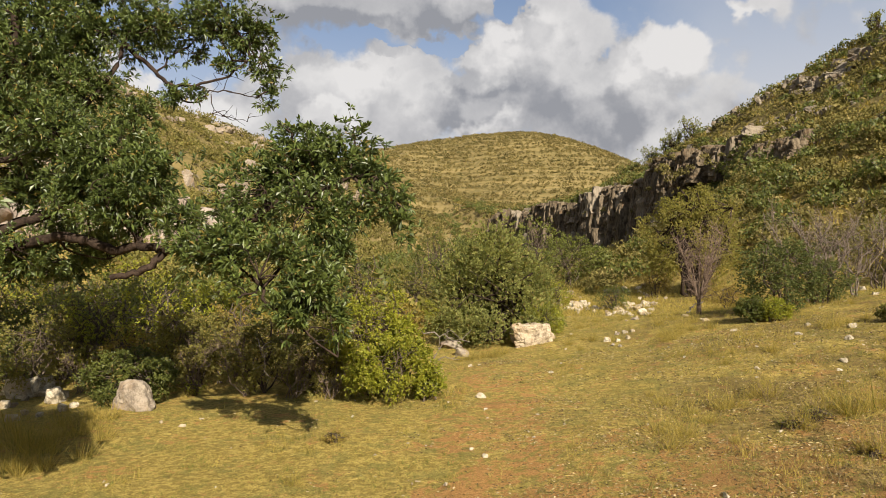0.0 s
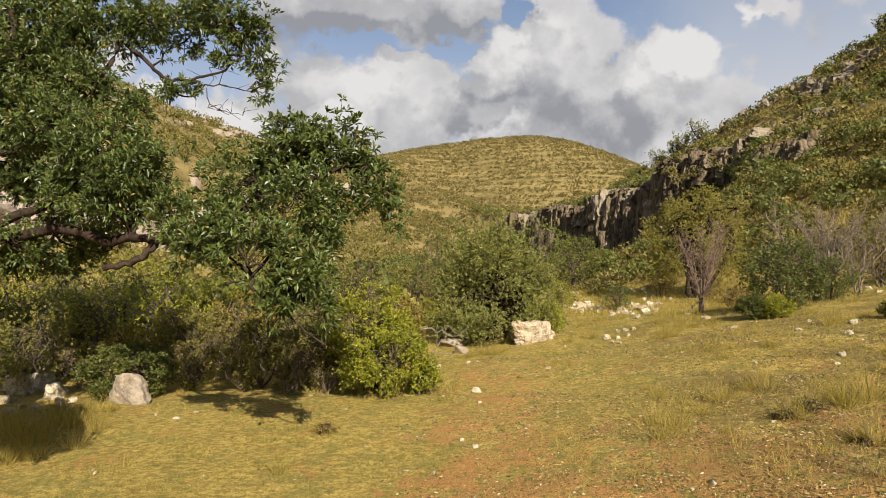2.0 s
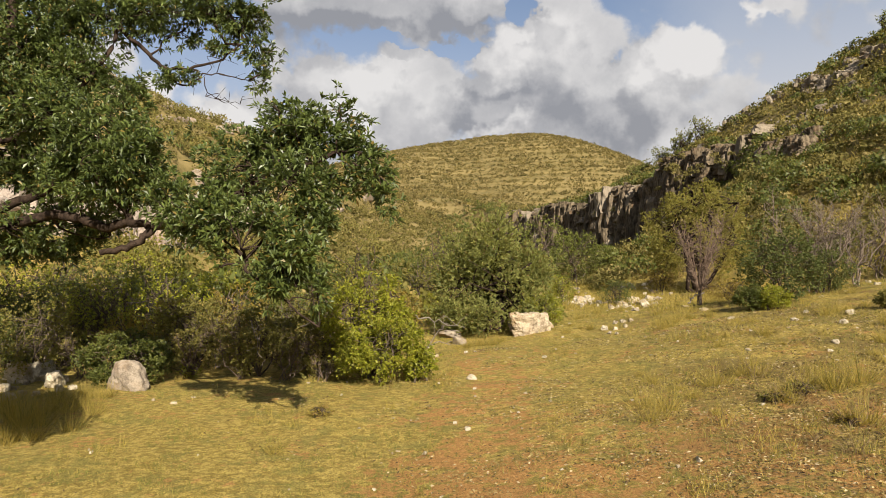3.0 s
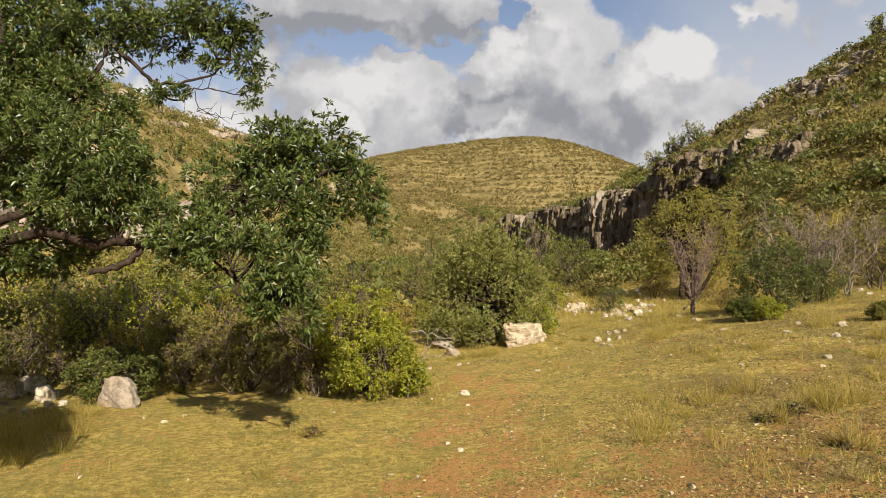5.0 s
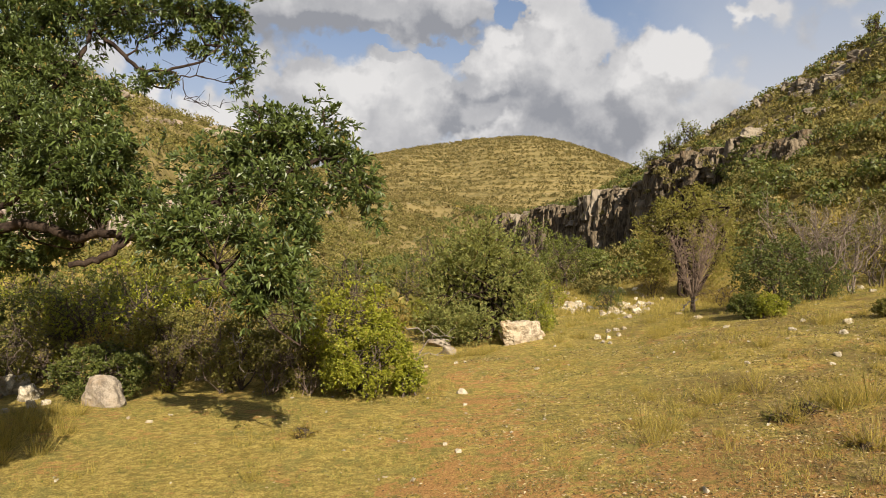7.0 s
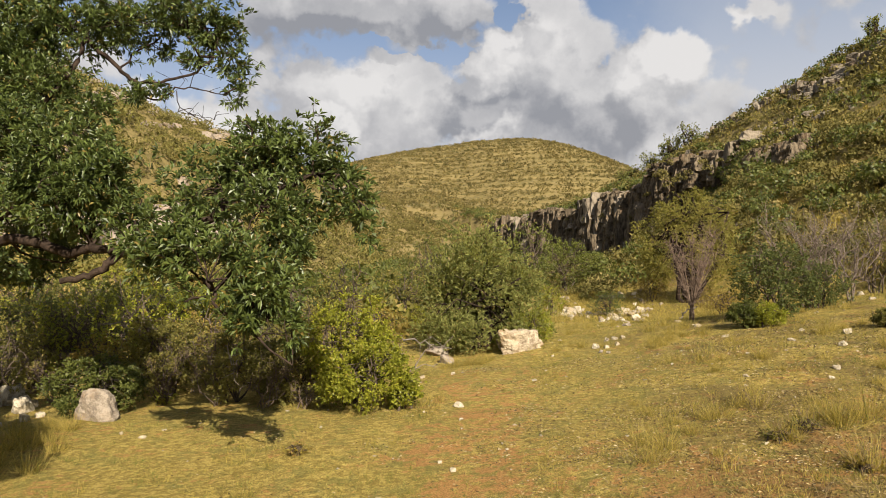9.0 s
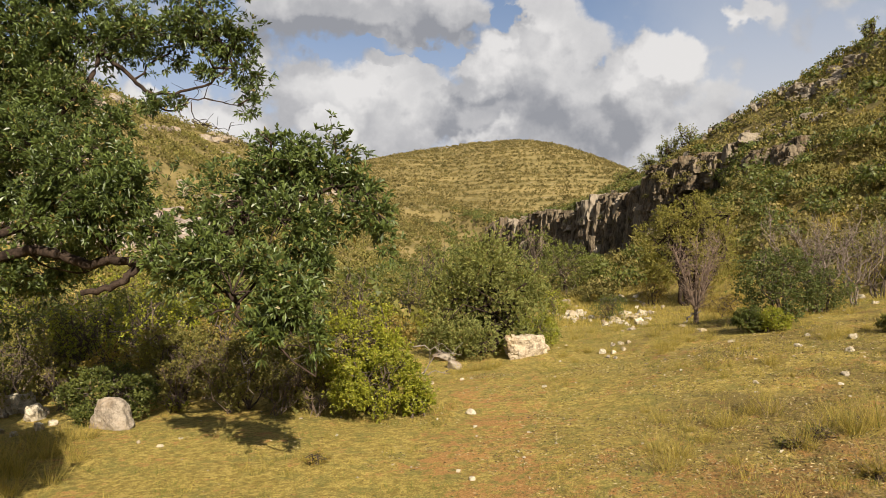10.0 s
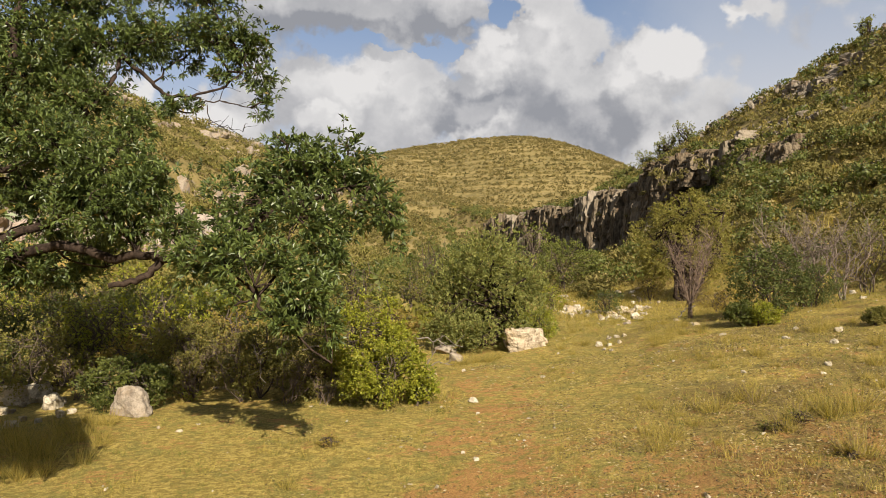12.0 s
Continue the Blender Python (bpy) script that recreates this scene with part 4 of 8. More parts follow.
SHRUBS = [  # name, x, y, width, depth, height, leaf, sprays, leaf length, leaf width, label, category, seed
    ("sumac_bush", -0.61, 8.75, 1.38, 1.38, 0.94, "sumac", 3250, 0.033, 0.019, "bright yellow-green aromatic sumac bush at the edge of the meadow", "bush", 1),
    ("sumac_bush", -0.90, 9.40, 1.48, 1.48, 1.67, "sumac", 3750, 0.038, 0.022, "bright yellow-green aromatic sumac bush at the edge of the meadow", "bush", 2),
    ("sumac_bush", -0.17, 8.70, 0.43, 0.43, 0.50, "sumac", 600, 0.038, 0.024, "bright yellow-green aromatic sumac bush at the edge of the meadow", "bush", 3),
    ("shrub", -1.72, 9.70, 1.21, 1.21, 1.04, "olive", 2100, 0.036, 0.021, "dark leafy shrub shaded under the oak canopy", "bush", 4),
    ("shrub", -2.58, 9.90, 1.39, 1.39, 1.15, "olive", 2100, 0.036, 0.021, "dark leafy shrub shaded under the oak canopy", "bush", 5),
    ("shrub", -3.85, 10.70, 1.68, 1.68, 1.33, "olive", 2660, 0.039, 0.023, "dark leafy shrub shaded under the oak canopy", "bush", 6),
    ("shrub", -4.23, 9.30, 1.39, 1.39, 0.85, "dark", 3080, 0.036, 0.021, "dark leafy shrub shaded under the oak canopy", "bush", 7),
    ("shrub", -7.15, 13.00, 2.00, 2.00, 1.50, "olive", 2380, 0.038, 0.022, "dark leafy shrub shaded under the oak canopy", "bush", 8),
    ("shrub", -8.40, 13.10, 1.90, 1.90, 1.60, "dark", 3080, 0.038, 0.022, "dark leafy shrub shaded under the oak canopy", "bush", 9),
    ("shrub", -6.90, 11.50, 1.91, 1.80, 1.57, "olive", 815, 0.048, 0.024, "olive shrub mixed with dry twigs behind the oak", "bush", 20),
    ("shrub", -6.26, 12.50, 1.76, 1.76, 1.86, "sumac", 815, 0.050, 0.025, "olive shrub mixed with dry twigs behind the oak", "bush", 21),
    ("shrub", -5.01, 12.50, 2.07, 1.80, 2.02, "sumac", 815, 0.055, 0.028, "olive shrub mixed with dry twigs behind the oak", "bush", 22),
    ("shrub", -3.47, 11.50, 1.62, 1.62, 1.52, "yellow", 815, 0.044, 0.022, "olive shrub mixed with dry twigs behind the oak", "bush", 23),
    ("shrub", -8.57, 13.20, 2.08, 1.80, 2.02, "green", 815, 0.055, 0.028, "olive shrub mixed with dry twigs behind the oak", "bush", 24),
    ("shrub", -7.26, 13.00, 1.83, 1.80, 1.94, "dark", 815, 0.051, 0.026, "olive shrub mixed with dry twigs behind the oak", "bush", 25),
    ("shrub", -6.13, 13.60, 1.80, 1.80, 1.97, "green", 815, 0.051, 0.026, "olive shrub mixed with dry twigs behind the oak", "bush", 26),
    ("shrub", -9.00, 15.00, 1.86, 1.80, 1.86, "sumac", 815, 0.051, 0.026, "olive shrub mixed with dry twigs behind the oak", "bush", 27),
    ("shrub", -10.48, 17.00, 3.10, 1.80, 2.32, "sumac", 815, 0.069, 0.035, "olive shrub mixed with dry twigs behind the oak", "bush", 28),
    ("shrub", -9.16, 18.00, 2.98, 1.80, 2.39, "dark", 815, 0.069, 0.035, "olive shrub mixed with dry twigs behind the oak", "bush", 29),
    ("shrub", -6.96, 17.00, 2.54, 1.80, 2.11, "green", 815, 0.061, 0.031, "olive shrub mixed with dry twigs behind the oak", "bush", 30),
    ("shrub", -11.32, 16.00, 2.65, 1.80, 2.12, "olive", 815, 0.062, 0.031, "olive shrub mixed with dry twigs behind the oak", "bush", 31),
    ("shrub", -11.73, 21.00, 3.13, 1.80, 2.61, "olive", 815, 0.073, 0.037, "olive shrub mixed with dry twigs behind the oak", "bush", 32),
    ("shrub", -9.92, 22.00, 3.28, 1.80, 2.73, "sumac", 815, 0.076, 0.038, "olive shrub mixed with dry twigs behind the oak", "bush", 33),
    ("shrub", -6.02, 18.00, 2.39, 1.80, 1.94, "sumac", 815, 0.057, 0.029, "olive shrub mixed with dry twigs behind the oak", "bush", 34),
    ("shrub", -2.52, 11.50, 1.43, 1.43, 1.24, "olive", 815, 0.038, 0.019, "olive shrub mixed with dry twigs behind the oak", "bush", 35),
    ("shrub", -5.05, 11.20, 1.30, 1.30, 1.21, "yellow", 815, 0.038, 0.019, "olive shrub mixed with dry twigs behind the oak", "bush", 36),
    ("shrub", -7.82, 14.00, 2.09, 1.80, 1.86, "green", 815, 0.053, 0.027, "olive shrub mixed with dry twigs behind the oak", "bush", 37),
    ("shrub", -7.76, 11.50, 1.52, 1.52, 1.33, "green", 815, 0.040, 0.020, "olive shrub mixed with dry twigs behind the oak", "bush", 38),
    ("shrub", -3.96, 11.00, 1.18, 1.18, 1.09, "olive", 815, 0.038, 0.019, "olive shrub mixed with dry twigs behind the oak", "bush", 39),
    ("shrub", -1.75, 11.50, 1.24, 1.24, 1.43, "olive", 815, 0.038, 0.019, "olive shrub mixed with dry twigs behind the oak", "bush", 40),
    ("shrub", -0.87, 12.50, 1.24, 1.24, 1.35, "yellow", 815, 0.038, 0.019, "olive shrub mixed with dry twigs behind the oak", "bush", 41),
    ("shrub", -1.79, 15.00, 1.74, 1.74, 2.24, "olive", 815, 0.053, 0.027, "olive shrub mixed with dry twigs behind the oak", "bush", 42),
    ("shrub", -2.78, 15.00, 1.86, 1.80, 1.86, "dark", 815, 0.051, 0.026, "olive shrub mixed with dry twigs behind the oak", "bush", 43),
    ("shrub", -7.50, 15.60, 2.50, 2.30, 2.30, "green", 1300, 0.055, 0.028, "leafy green bush behind the shrubs in the sun", "bush", 44),
    ("shrub", -8.40, 15.20, 2.20, 2.20, 2.10, "live", 1200, 0.052, 0.026, "dense dark green bush behind the shrubs in the sun", "bush", 45),
    ("shrub", -6.25, 15.30, 2.40, 2.20, 2.25, "green", 1300, 0.055, 0.028, "leafy green bush behind the shrubs in the sun", "bush", 46),
    ("shrub", -5.00, 14.60, 1.90, 1.90, 1.80, "sumac", 1100, 0.050, 0.026, "bright green bush behind the shrubs in the sun", "bush", 47),
    ("shrub", 2.03, 13.90, 1.04, 1.04, 0.81, "sumac", 953, 0.038, 0.019, "light green bush growing behind the pale boulder", "bush", 50),
    ("shrub", 5.36, 21.50, 1.25, 1.25, 0.89, "dark", 953, 0.038, 0.019, "small dark bush among pale stones", "bush", 53),
    ("shrub", 3.66, 22.00, 1.09, 1.09, 1.09, "sumac", 953, 0.038, 0.019, "light green shrub beside the path", "bush", 54),
    ("shrub", 6.10, 33.00, 3.30, 2.40, 3.00, "green", 953, 0.086, 0.044, "fresh green leafy tree below the cliff", "bush", 55),
    ("shrub", 7.75, 34.00, 2.60, 2.20, 1.75, "green", 953, 0.081, 0.041, "fresh green leafy tree below the cliff", "bush", 56),
    ("shrub", 5.00, 36.00, 4.20, 2.80, 4.10, "green", 953, 0.108, 0.055, "fresh green leafy tree below the cliff", "bush", 57),
    ("shrub", 6.42, 13.00, 1.83, 1.80, 1.62, "live", 2600, 0.046, 0.024, "dark green live-oak bush on the grassy slope", "bush", 58),
    ("shrub", 7.45, 13.40, 1.33, 1.33, 1.00, "live", 2380, 0.034, 0.017, "dark green live-oak bush on the grassy slope", "bush", 59),
    ("shrub", 5.52, 12.20, 0.71, 0.71, 0.51, "dark", 1000, 0.040, 0.020, "dark green live-oak bush on the grassy slope", "bush", 60),
    ("shrub", 5.80, 11.90, 0.61, 0.61, 0.45, "sumac", 1000, 0.036, 0.018, "low fresh green shrub in front of the live-oak bush", "bush", 61),
    ("shrub", 6.97, 10.60, 0.44, 0.44, 0.30, "olive", 953, 0.038, 0.019, "light green shrub on the stony slope", "bush", 62),
    ("shrub", 10.93, 17.00, 2.82, 1.80, 2.39, "olive", 953, 0.066, 0.034, "olive shrub on the slope", "bush", 63),
    ("shrub", 7.97, 19.00, 1.73, 1.73, 0.79, "yellow", 953, 0.038, 0.019, "olive shrub on the slope", "bush", 64),
    ("shrub", 7.79, 25.00, 1.66, 1.66, 1.04, "yellow", 953, 0.038, 0.019, "olive shrub on the slope", "bush", 65),
    ("shrub", -0.73, 20.00, 1.99, 1.80, 1.99, "olive", 953, 0.052, 0.027, "olive shrub on the slope", "bush", 66),
    ("shrub", -0.08, 24.00, 2.78, 1.80, 3.18, "dark", 953, 0.074, 0.038, "dark green bush in the valley", "bush", 67),
    ("shrub", -3.33, 30.00, 2.49, 1.80, 1.99, "dark", 953, 0.057, 0.030, "dark green bush in the valley", "bush", 68),
    ("shrub", -1.44, 28.00, 2.09, 1.80, 1.39, "sumac", 953, 0.046, 0.024, "light green shrub in the valley brush", "bush", 69),
    ("shrub", -0.54, 34.00, 3.38, 1.80, 2.68, "dark", 953, 0.075, 0.038, "dark green bush in the valley", "bush", 70),
    ("shrub", -1.87, 24.00, 2.19, 1.80, 0.84, "yellow", 953, 0.038, 0.020, "low yellowing shrub in the valley brush", "bush", 71),
    ("shrub", -3.03, 22.00, 1.64, 1.64, 1.00, "olive", 953, 0.038, 0.019, "olive shrub in the valley brush", "bush", 72),
    ("shrub", -0.68, 19.50, 1.29, 1.29, 0.89, "sumac", 953, 0.038, 0.019, "light green shrub in the valley brush", "bush", 73),
    ("shrub", -4.34, 27.00, 2.46, 1.80, 1.79, "dark", 953, 0.055, 0.028, "dark green bush in the valley", "bush", 74),
    ("shrub", -2.64, 38.00, 2.83, 1.80, 1.57, "olive", 953, 0.055, 0.029, "olive shrub in the valley brush", "bush", 75),
    ("forb", 3.09, 5.98, 0.25, 0.25, 0.10, "yellow", 50, 0.025, 0.016, "low leafy weed growing in the dry meadow", "weed", 130),
    ("forb", 3.30, 6.08, 0.30, 0.30, 0.13, "olive", 50, 0.025, 0.016, "low leafy weed growing in the dry meadow", "weed", 131),
    ("forb", 3.19, 5.12, 0.21, 0.21, 0.08, "yellow", 50, 0.025, 0.016, "low leafy weed growing in the dry meadow", "weed", 132),
    ("forb", -1.06, 6.74, 0.28, 0.28, 0.12, "yellow", 60, 0.025, 0.016, "low leafy weed growing in the dry meadow", "weed", 133),
    ("forb", 3.02, 5.96, 0.30, 0.30, 0.09, "olive", 60, 0.025, 0.016, "low leafy weed growing in the dry meadow", "weed", 134),
    ("forb", -3.63, 9.98, 0.41, 0.41, 0.28, "sumac", 200, 0.025, 0.016, "low leafy weed growing in the dry meadow", "weed", 135),
    ("forb", -1.84, 9.92, 0.49, 0.49, 0.33, "dark", 220, 0.025, 0.016, "low leafy weed growing in the dry meadow", "weed", 136),
]
LEAF = {"sumac": SUMAC_LEAF, "dark": DARK_LEAF, "olive": OLIVE_LEAF, "yellow": YELLOW_LEAF, "juniper": JUNIPER_LEAF, "green": GREEN_LEAF, "pinyon": PINYON_LEAF, "live": LIVE_LEAF}
for name, x, y, w, d, h, leaf, sprays, ll, lw, label, category, seed in SHRUBS:
    shrub(name, on_land(x, y), mound(w, d, h, seed), LEAF[leaf], label, category, seed, sprays, 6,
          "kite", ll, lw, 6, 0.012 + 0.006 * h, group="shrubs of the valley")


def make_juniper(x, y, w, h, seed, leaf, label, name="juniper_tree", sprays=2600, trunk=0.07, low=0.10, cone=0.4, big=1.0, skirt=0, gaps=-0.6):
    """A dense small conifer: many upward sprays of scale leaves on lobes round a short trunk."""
    rng = np.random.RandomState(seed)
    lobes = [(0, 0, h * 0.55, w * 0.30, w * 0.30, h * 0.42)]
    for k in range(17):
        a, t = k * 2.4, rng.uniform(low + 0.08, 0.86)
        r = w * 0.36 * (1 - cone * t) * rng.uniform(0.65, 1.1)
        s = w * rng.uniform(0.13, 0.20)
        lobes.append((math.cos(a) * r, math.sin(a) * r, h * t, s, s, s * rng.uniform(1.0, 1.5)))
    for k in range(skirt):
        a, s = k * 6.28 / skirt + rng.uniform(-0.2, 0.2), w * rng.uniform(0.11, 0.16)
        lobes.append((math.cos(a) * w * 0.40, math.sin(a) * w * 0.40, s * rng.uniform(0.7, 1.4), s, s, s))
    return shrub(name, on_land(x, y), lobes, leaf, label, "tree", seed, sprays, 9, "kite", big * 0.080 * (w / 2.4) ** 0.6, big * 0.026 * (w / 2.4) ** 0.6, 8, trunk, OAK_BARK, "small trees", 0.55, 0.9, low=low * h, gaps=gaps)


make_juniper(1.10, 14.6, 2.9, 2.5, 41, JUNIPER_LEAF, "dense rounded dark green juniper beside the pale boulder", sprays=6600, low=0.0, cone=0.30, big=0.78, skirt=11)


def make_pinyon(x, y, w, h, seed, label):
    """A round-headed pine: domed clumps of needles over a short forked trunk, with gaps between."""
    crown = [(a, b, c + 0.10 * h, d, e, f) for a, b, c, d, e, f in mound(w, w, 0.90 * h, seed, 48)[1:]]
    crown += [(0, 0, 0.55 * h, 0.16 * w, 0.16 * w, 0.16 * h)]
    return shrub("pinyon_tree", on_land(x, y), crown, PINYON_LEAF, label, "tree", seed, 4600, 9, "kite", 0.090, 0.024, 10, 0.075, OAK_BARK, "small trees", 0.75, 0.8, bare=6, low=0.05 * h, gaps=0.10)


make_pinyon(8.75, 24.0, 3.8, 4.2, 42, "round-headed olive-green pinyon pine at the foot of the slope")


for x, y, w, h, seed in ((28.4, 83.0, 3.0, 3.6, 43), (29.8, 81.5, 3.2, 4.0, 44), (28.0, 84.5, 2.6, 3.0, 48), (27.0, 88.0, 3.2, 2.6, 45), (25.7, 91.0, 3.0, 2.4, 46), (24.9, 92.5, 2.6, 2.2, 49), (36.2, 56.5, 1.7, 2.2, 47)):
    make_juniper(x, y, w, h, seed, JUNIPER_LEAF, "grey-green open-crowned juniper standing on the skyline of the ridge", sprays=420, trunk=0.08, low=0.15, cone=0.1, big=1.9, gaps=0.55)


def bare_shrub(name, place, height, spread, seed, label, mat, stems=9, twigs=26, radius=0.018, crook=0.16, fork=0.0):
    """A leafless shrub: fans of fine crooked twigs."""
    rng = np.random.RandomState(seed)
    root = thing(name, place, label, "dead shrub", "leafless shrubs")
    for s in range(stems):
        a = rng.uniform(0, 6.28)
        r = spread * math.sqrt(rng.uniform(0.02, 1))
        end = np.array((math.cos(a) * r, math.sin(a) * r, height * rng.uniform(0.7, 1.0)))
        main = bent((rng.normal() * 0.03, rng.normal() * 0.03, -0.05), end, rng, 9, 0.06, crook)
        if fork:
            foot = np.array((rng.normal() * 0.015, rng.normal() * 0.015, -0.05))
            main = through_points([foot, foot + (0.01, 0, fork * 0.55), foot + end * (0.12, 0.12, 0) + (0, 0, fork), end * (0.6, 0.6, 0.7), end], 2)[:9]
        verts, faces = tubes([(main, np.linspace(radius, radius * 0.3, len(main)))], 6)
        stem = part("stem", mesh_of("stem", verts, faces, mat, True), root)
        paths = []
        for k in range(twigs):
            j = rng.randint(4 if fork else 2, 9)
            out = unit(rng.normal(size=3) + np.array((0, 0, 0.9)) + (end / np.linalg.norm(end)) * 0.8)
            tip = main[j] + out * height * rng.uniform(0.10, 0.30)
            tw = bent(main[j], tip, rng, 5, 0.02, crook)
            paths.append((tw, np.linspace(radius * 0.35, radius * 0.10, 5)))
            for _ in range(2):
                q = tw[rng.randint(1, 4)]
                paths.append((bent(q, q + unit(rng.normal(size=3) + out) * height * rng.uniform(0.05, 0.14), rng, 4, 0.0, crook), np.linspace(radius * 0.16, radius * 0.07, 4)))
        verts, faces = tubes(paths, 3)
        part("twig", mesh_of("twig", verts, faces, mat, True), stem, kind="stuff")
    return root


bare_shrub("dead_tree", on_land(5.58, 14.93), 1.75, 0.64, 58, "small leafless dead tree with reddish-grey twigs in dry grass", DEAD_TREE, 11, 27, 0.020, 0.15, 0.42)
bare_shrub("bare_shrub", on_land(7.35, 13.6), 1.85, 0.85, 52, "leafless grey-brown shrub with fine crooked twigs beside the live-oak bush", PALE_TWIG, 9, 34, 0.019, 0.17)
bare_shrub("bare_shrub", on_land(8.25, 13.7), 1.55, 0.7, 53, "leafless grey-brown shrub with fine crooked twigs beside the live-oak bush", PALE_TWIG, 7, 30, 0.018, 0.17)
bare_shrub("bare_shrub", on_land(-0.35, 11.2), 0.6, 0.6, 55, "dry pale twigs at the foot of the shrubs", GREY_BARK, 4, 6, 0.014, 0.2)
bare_shrub("dry_shrub", on_land(-2.05, 9.35), 0.70, 0.50, 160, "tangle of brown dry twigs under the oak", DEAD_BARK, 7, 22, 0.008, 0.2)
bare_shrub("dry_shrub", on_land(-1.5, 9.2), 0.50, 0.40, 161, "tangle of brown dry twigs under the oak", DEAD_BARK, 7, 22, 0.008, 0.2)
bare_shrub("dry_shrub", on_land(-2.8, 9.7), 0.85, 0.60, 162, "tangle of brown dry twigs under the oak", DEAD_BARK, 7, 22, 0.008, 0.2)
bare_shrub("dry_shrub", on_land(-3.6, 9.95), 0.70, 0.50, 163, "tangle of brown dry twigs under the oak", DEAD_BARK, 7, 22, 0.008, 0.2)
bare_shrub("dry_shrub", on_land(-6.0, 11.3), 0.70, 0.50, 164, "tangle of brown dry twigs under the oak", DEAD_BARK, 7, 22, 0.008, 0.2)
bare_shrub("dry_weed", on_land(3.28, 6.99), 0.20, 0.18, 170, "low tangle of grey dry weed stalks in the meadow", DRY_STALK, 6, 12, 0.0035, 0.2)
bare_shrub("dry_weed", on_land(3.01, 5.94), 0.18, 0.18, 171, "low tangle of grey dry weed stalks in the meadow", DRY_STALK, 6, 12, 0.0035, 0.2)
bare_shrub("dry_weed", on_land(3.27, 6.02), 0.22, 0.18, 172, "low tangle of grey dry weed stalks in the meadow", DRY_STALK, 6, 12, 0.0035, 0.2)
bare_shrub("dry_weed", on_land(3.17, 5.09), 0.20, 0.18, 173, "low tangle of grey dry weed stalks in the meadow", DRY_STALK, 6, 12, 0.0035, 0.2)
bare_shrub("dry_weed", on_land(2.89, 4.50), 0.20, 0.18, 174, "low tangle of grey dry weed stalks in the meadow", DRY_STALK, 6, 12, 0.0035, 0.2)
bare_shrub("dry_weed", on_land(3.33, 7.36), 0.20, 0.18, 175, "low tangle of grey dry weed stalks in the meadow", DRY_STALK, 6, 12, 0.0035, 0.2)
bare_shrub("dry_weed", on_land(3.21, 5.29), 0.16, 0.18, 176, "low tangle of grey dry weed stalks in the meadow", DRY_STALK, 6, 12, 0.0035, 0.2)
bare_shrub("dry_weed", on_land(1.82, 5.85), 0.13, 0.18, 177, "low tangle of grey dry weed stalks in the meadow", DRY_STALK, 6, 12, 0.0035, 0.2)
bare_shrub("dry_weed", on_land(2.34, 5.48), 0.12, 0.18, 178, "low tangle of grey dry weed stalks in the meadow", DRY_STALK, 6, 12, 0.0035, 0.2)
bare_shrub("dry_weed", on_land(2.75, 4.76), 0.14, 0.18, 179, "low tangle of grey dry weed stalks in the meadow", DRY_STALK, 6, 12, 0.0035, 0.2)
bare_shrub("bare_shrub", on_land(-3.6, 11.0), 0.9, 0.6, 56, "dry pale twigs at the foot of the shrubs", GREY_BARK, 5, 8, 0.010, 0.2)

def fallen_branch(place, way, length, radius, seed, label):
    """A bleached crooked stick on the ground with a few broken side twigs."""
    rng = np.random.RandomState(seed)
    root = thing("fallen_branch", place, label, "branch", "fallen branches")
    end = unit(np.array(way, float)) * length
    main = bent((0, 0, 0), end, rng, 9, 0.06, 0.16)
    verts, faces = tubes([(main, np.linspace(radius, radius * 0.4, 9))], 6)
    part("stick", mesh_of("stick", verts, faces, PALE_WOOD, True), root)
    for k in range(5):
        a = main[rng.randint(2, 8)]
        tw = bent(a, a + unit(rng.normal(size=3) + (0, 0, 0.6) + end / length) * length * rng.uniform(0.15, 0.4), rng, 5, 0.02, 0.16)
        verts, faces = tubes([(tw, np.linspace(radius * 0.5, radius * 0.2, 5))], 5)
        part("side_twig", mesh_of("side_twig", verts, faces, PALE_WOOD, True), root)


for x, y, lift, way, length, radius, seed in ((-0.34, 10.50, 0.74, (1.00, 0.15, -0.28), 0.80, 0.013, 1), (-0.12, 10.20, 0.28, (0.90, 0.15, 0.20), 0.35, 0.010, 3), (5.24, 14.70, 0.07, (0.50, 0.15, 0.30), 0.50, 0.020, 4), (-2.43, 8.90, 0.86, (0.30, 0.15, -0.90), 0.55, 0.010, 5), (-4.36, 12.00, 1.22, (0.35, 0.15, -1.00), 0.60, 0.014, 6), (-1.80, 9.10, 0.75, (1.00, 0.15, 0.25), 0.50, 0.010, 7), (-5.09, 11.00, 1.17, (1.00, 0.15, -0.15), 0.70, 0.012, 8), (-1.97, 9.00, 1.13, (0.80, 0.15, -0.50), 0.40, 0.008, 9), (-0.48, 9.80, 0.63, (0.20, 0.15, -1.00), 0.50, 0.010, 10)):
    fallen_branch(on_land(x, y, lift), way, length, radius, seed, "bleached fallen branch lying among the shrubs")


# a sotol: a ball of stiff narrow blades
def make_sotol(x, y, r, seed):
    rng = np.random.RandomState(seed)
    root = thing("sotol", on_land(x, y), "dark spiky sotol rosette under the oak", "plant", "spiky rosettes")
    n = 260
    way = unit(rng.normal(size=(n, 3)) + (0, 0, 0.45))
    way[:, 2] = np.abs(way[:, 2])
    verts, faces = leaves(np.array((0, 0, 0.08)) + way * 0.04, way, r, 0.018, rng, 0.3, 0.10)
    part("rosette", mesh_of("rosette", verts, faces, SPIKE_LEAF), root, kind="stuff")


make_sotol(-8.93, 14.05, 0.63, 57)

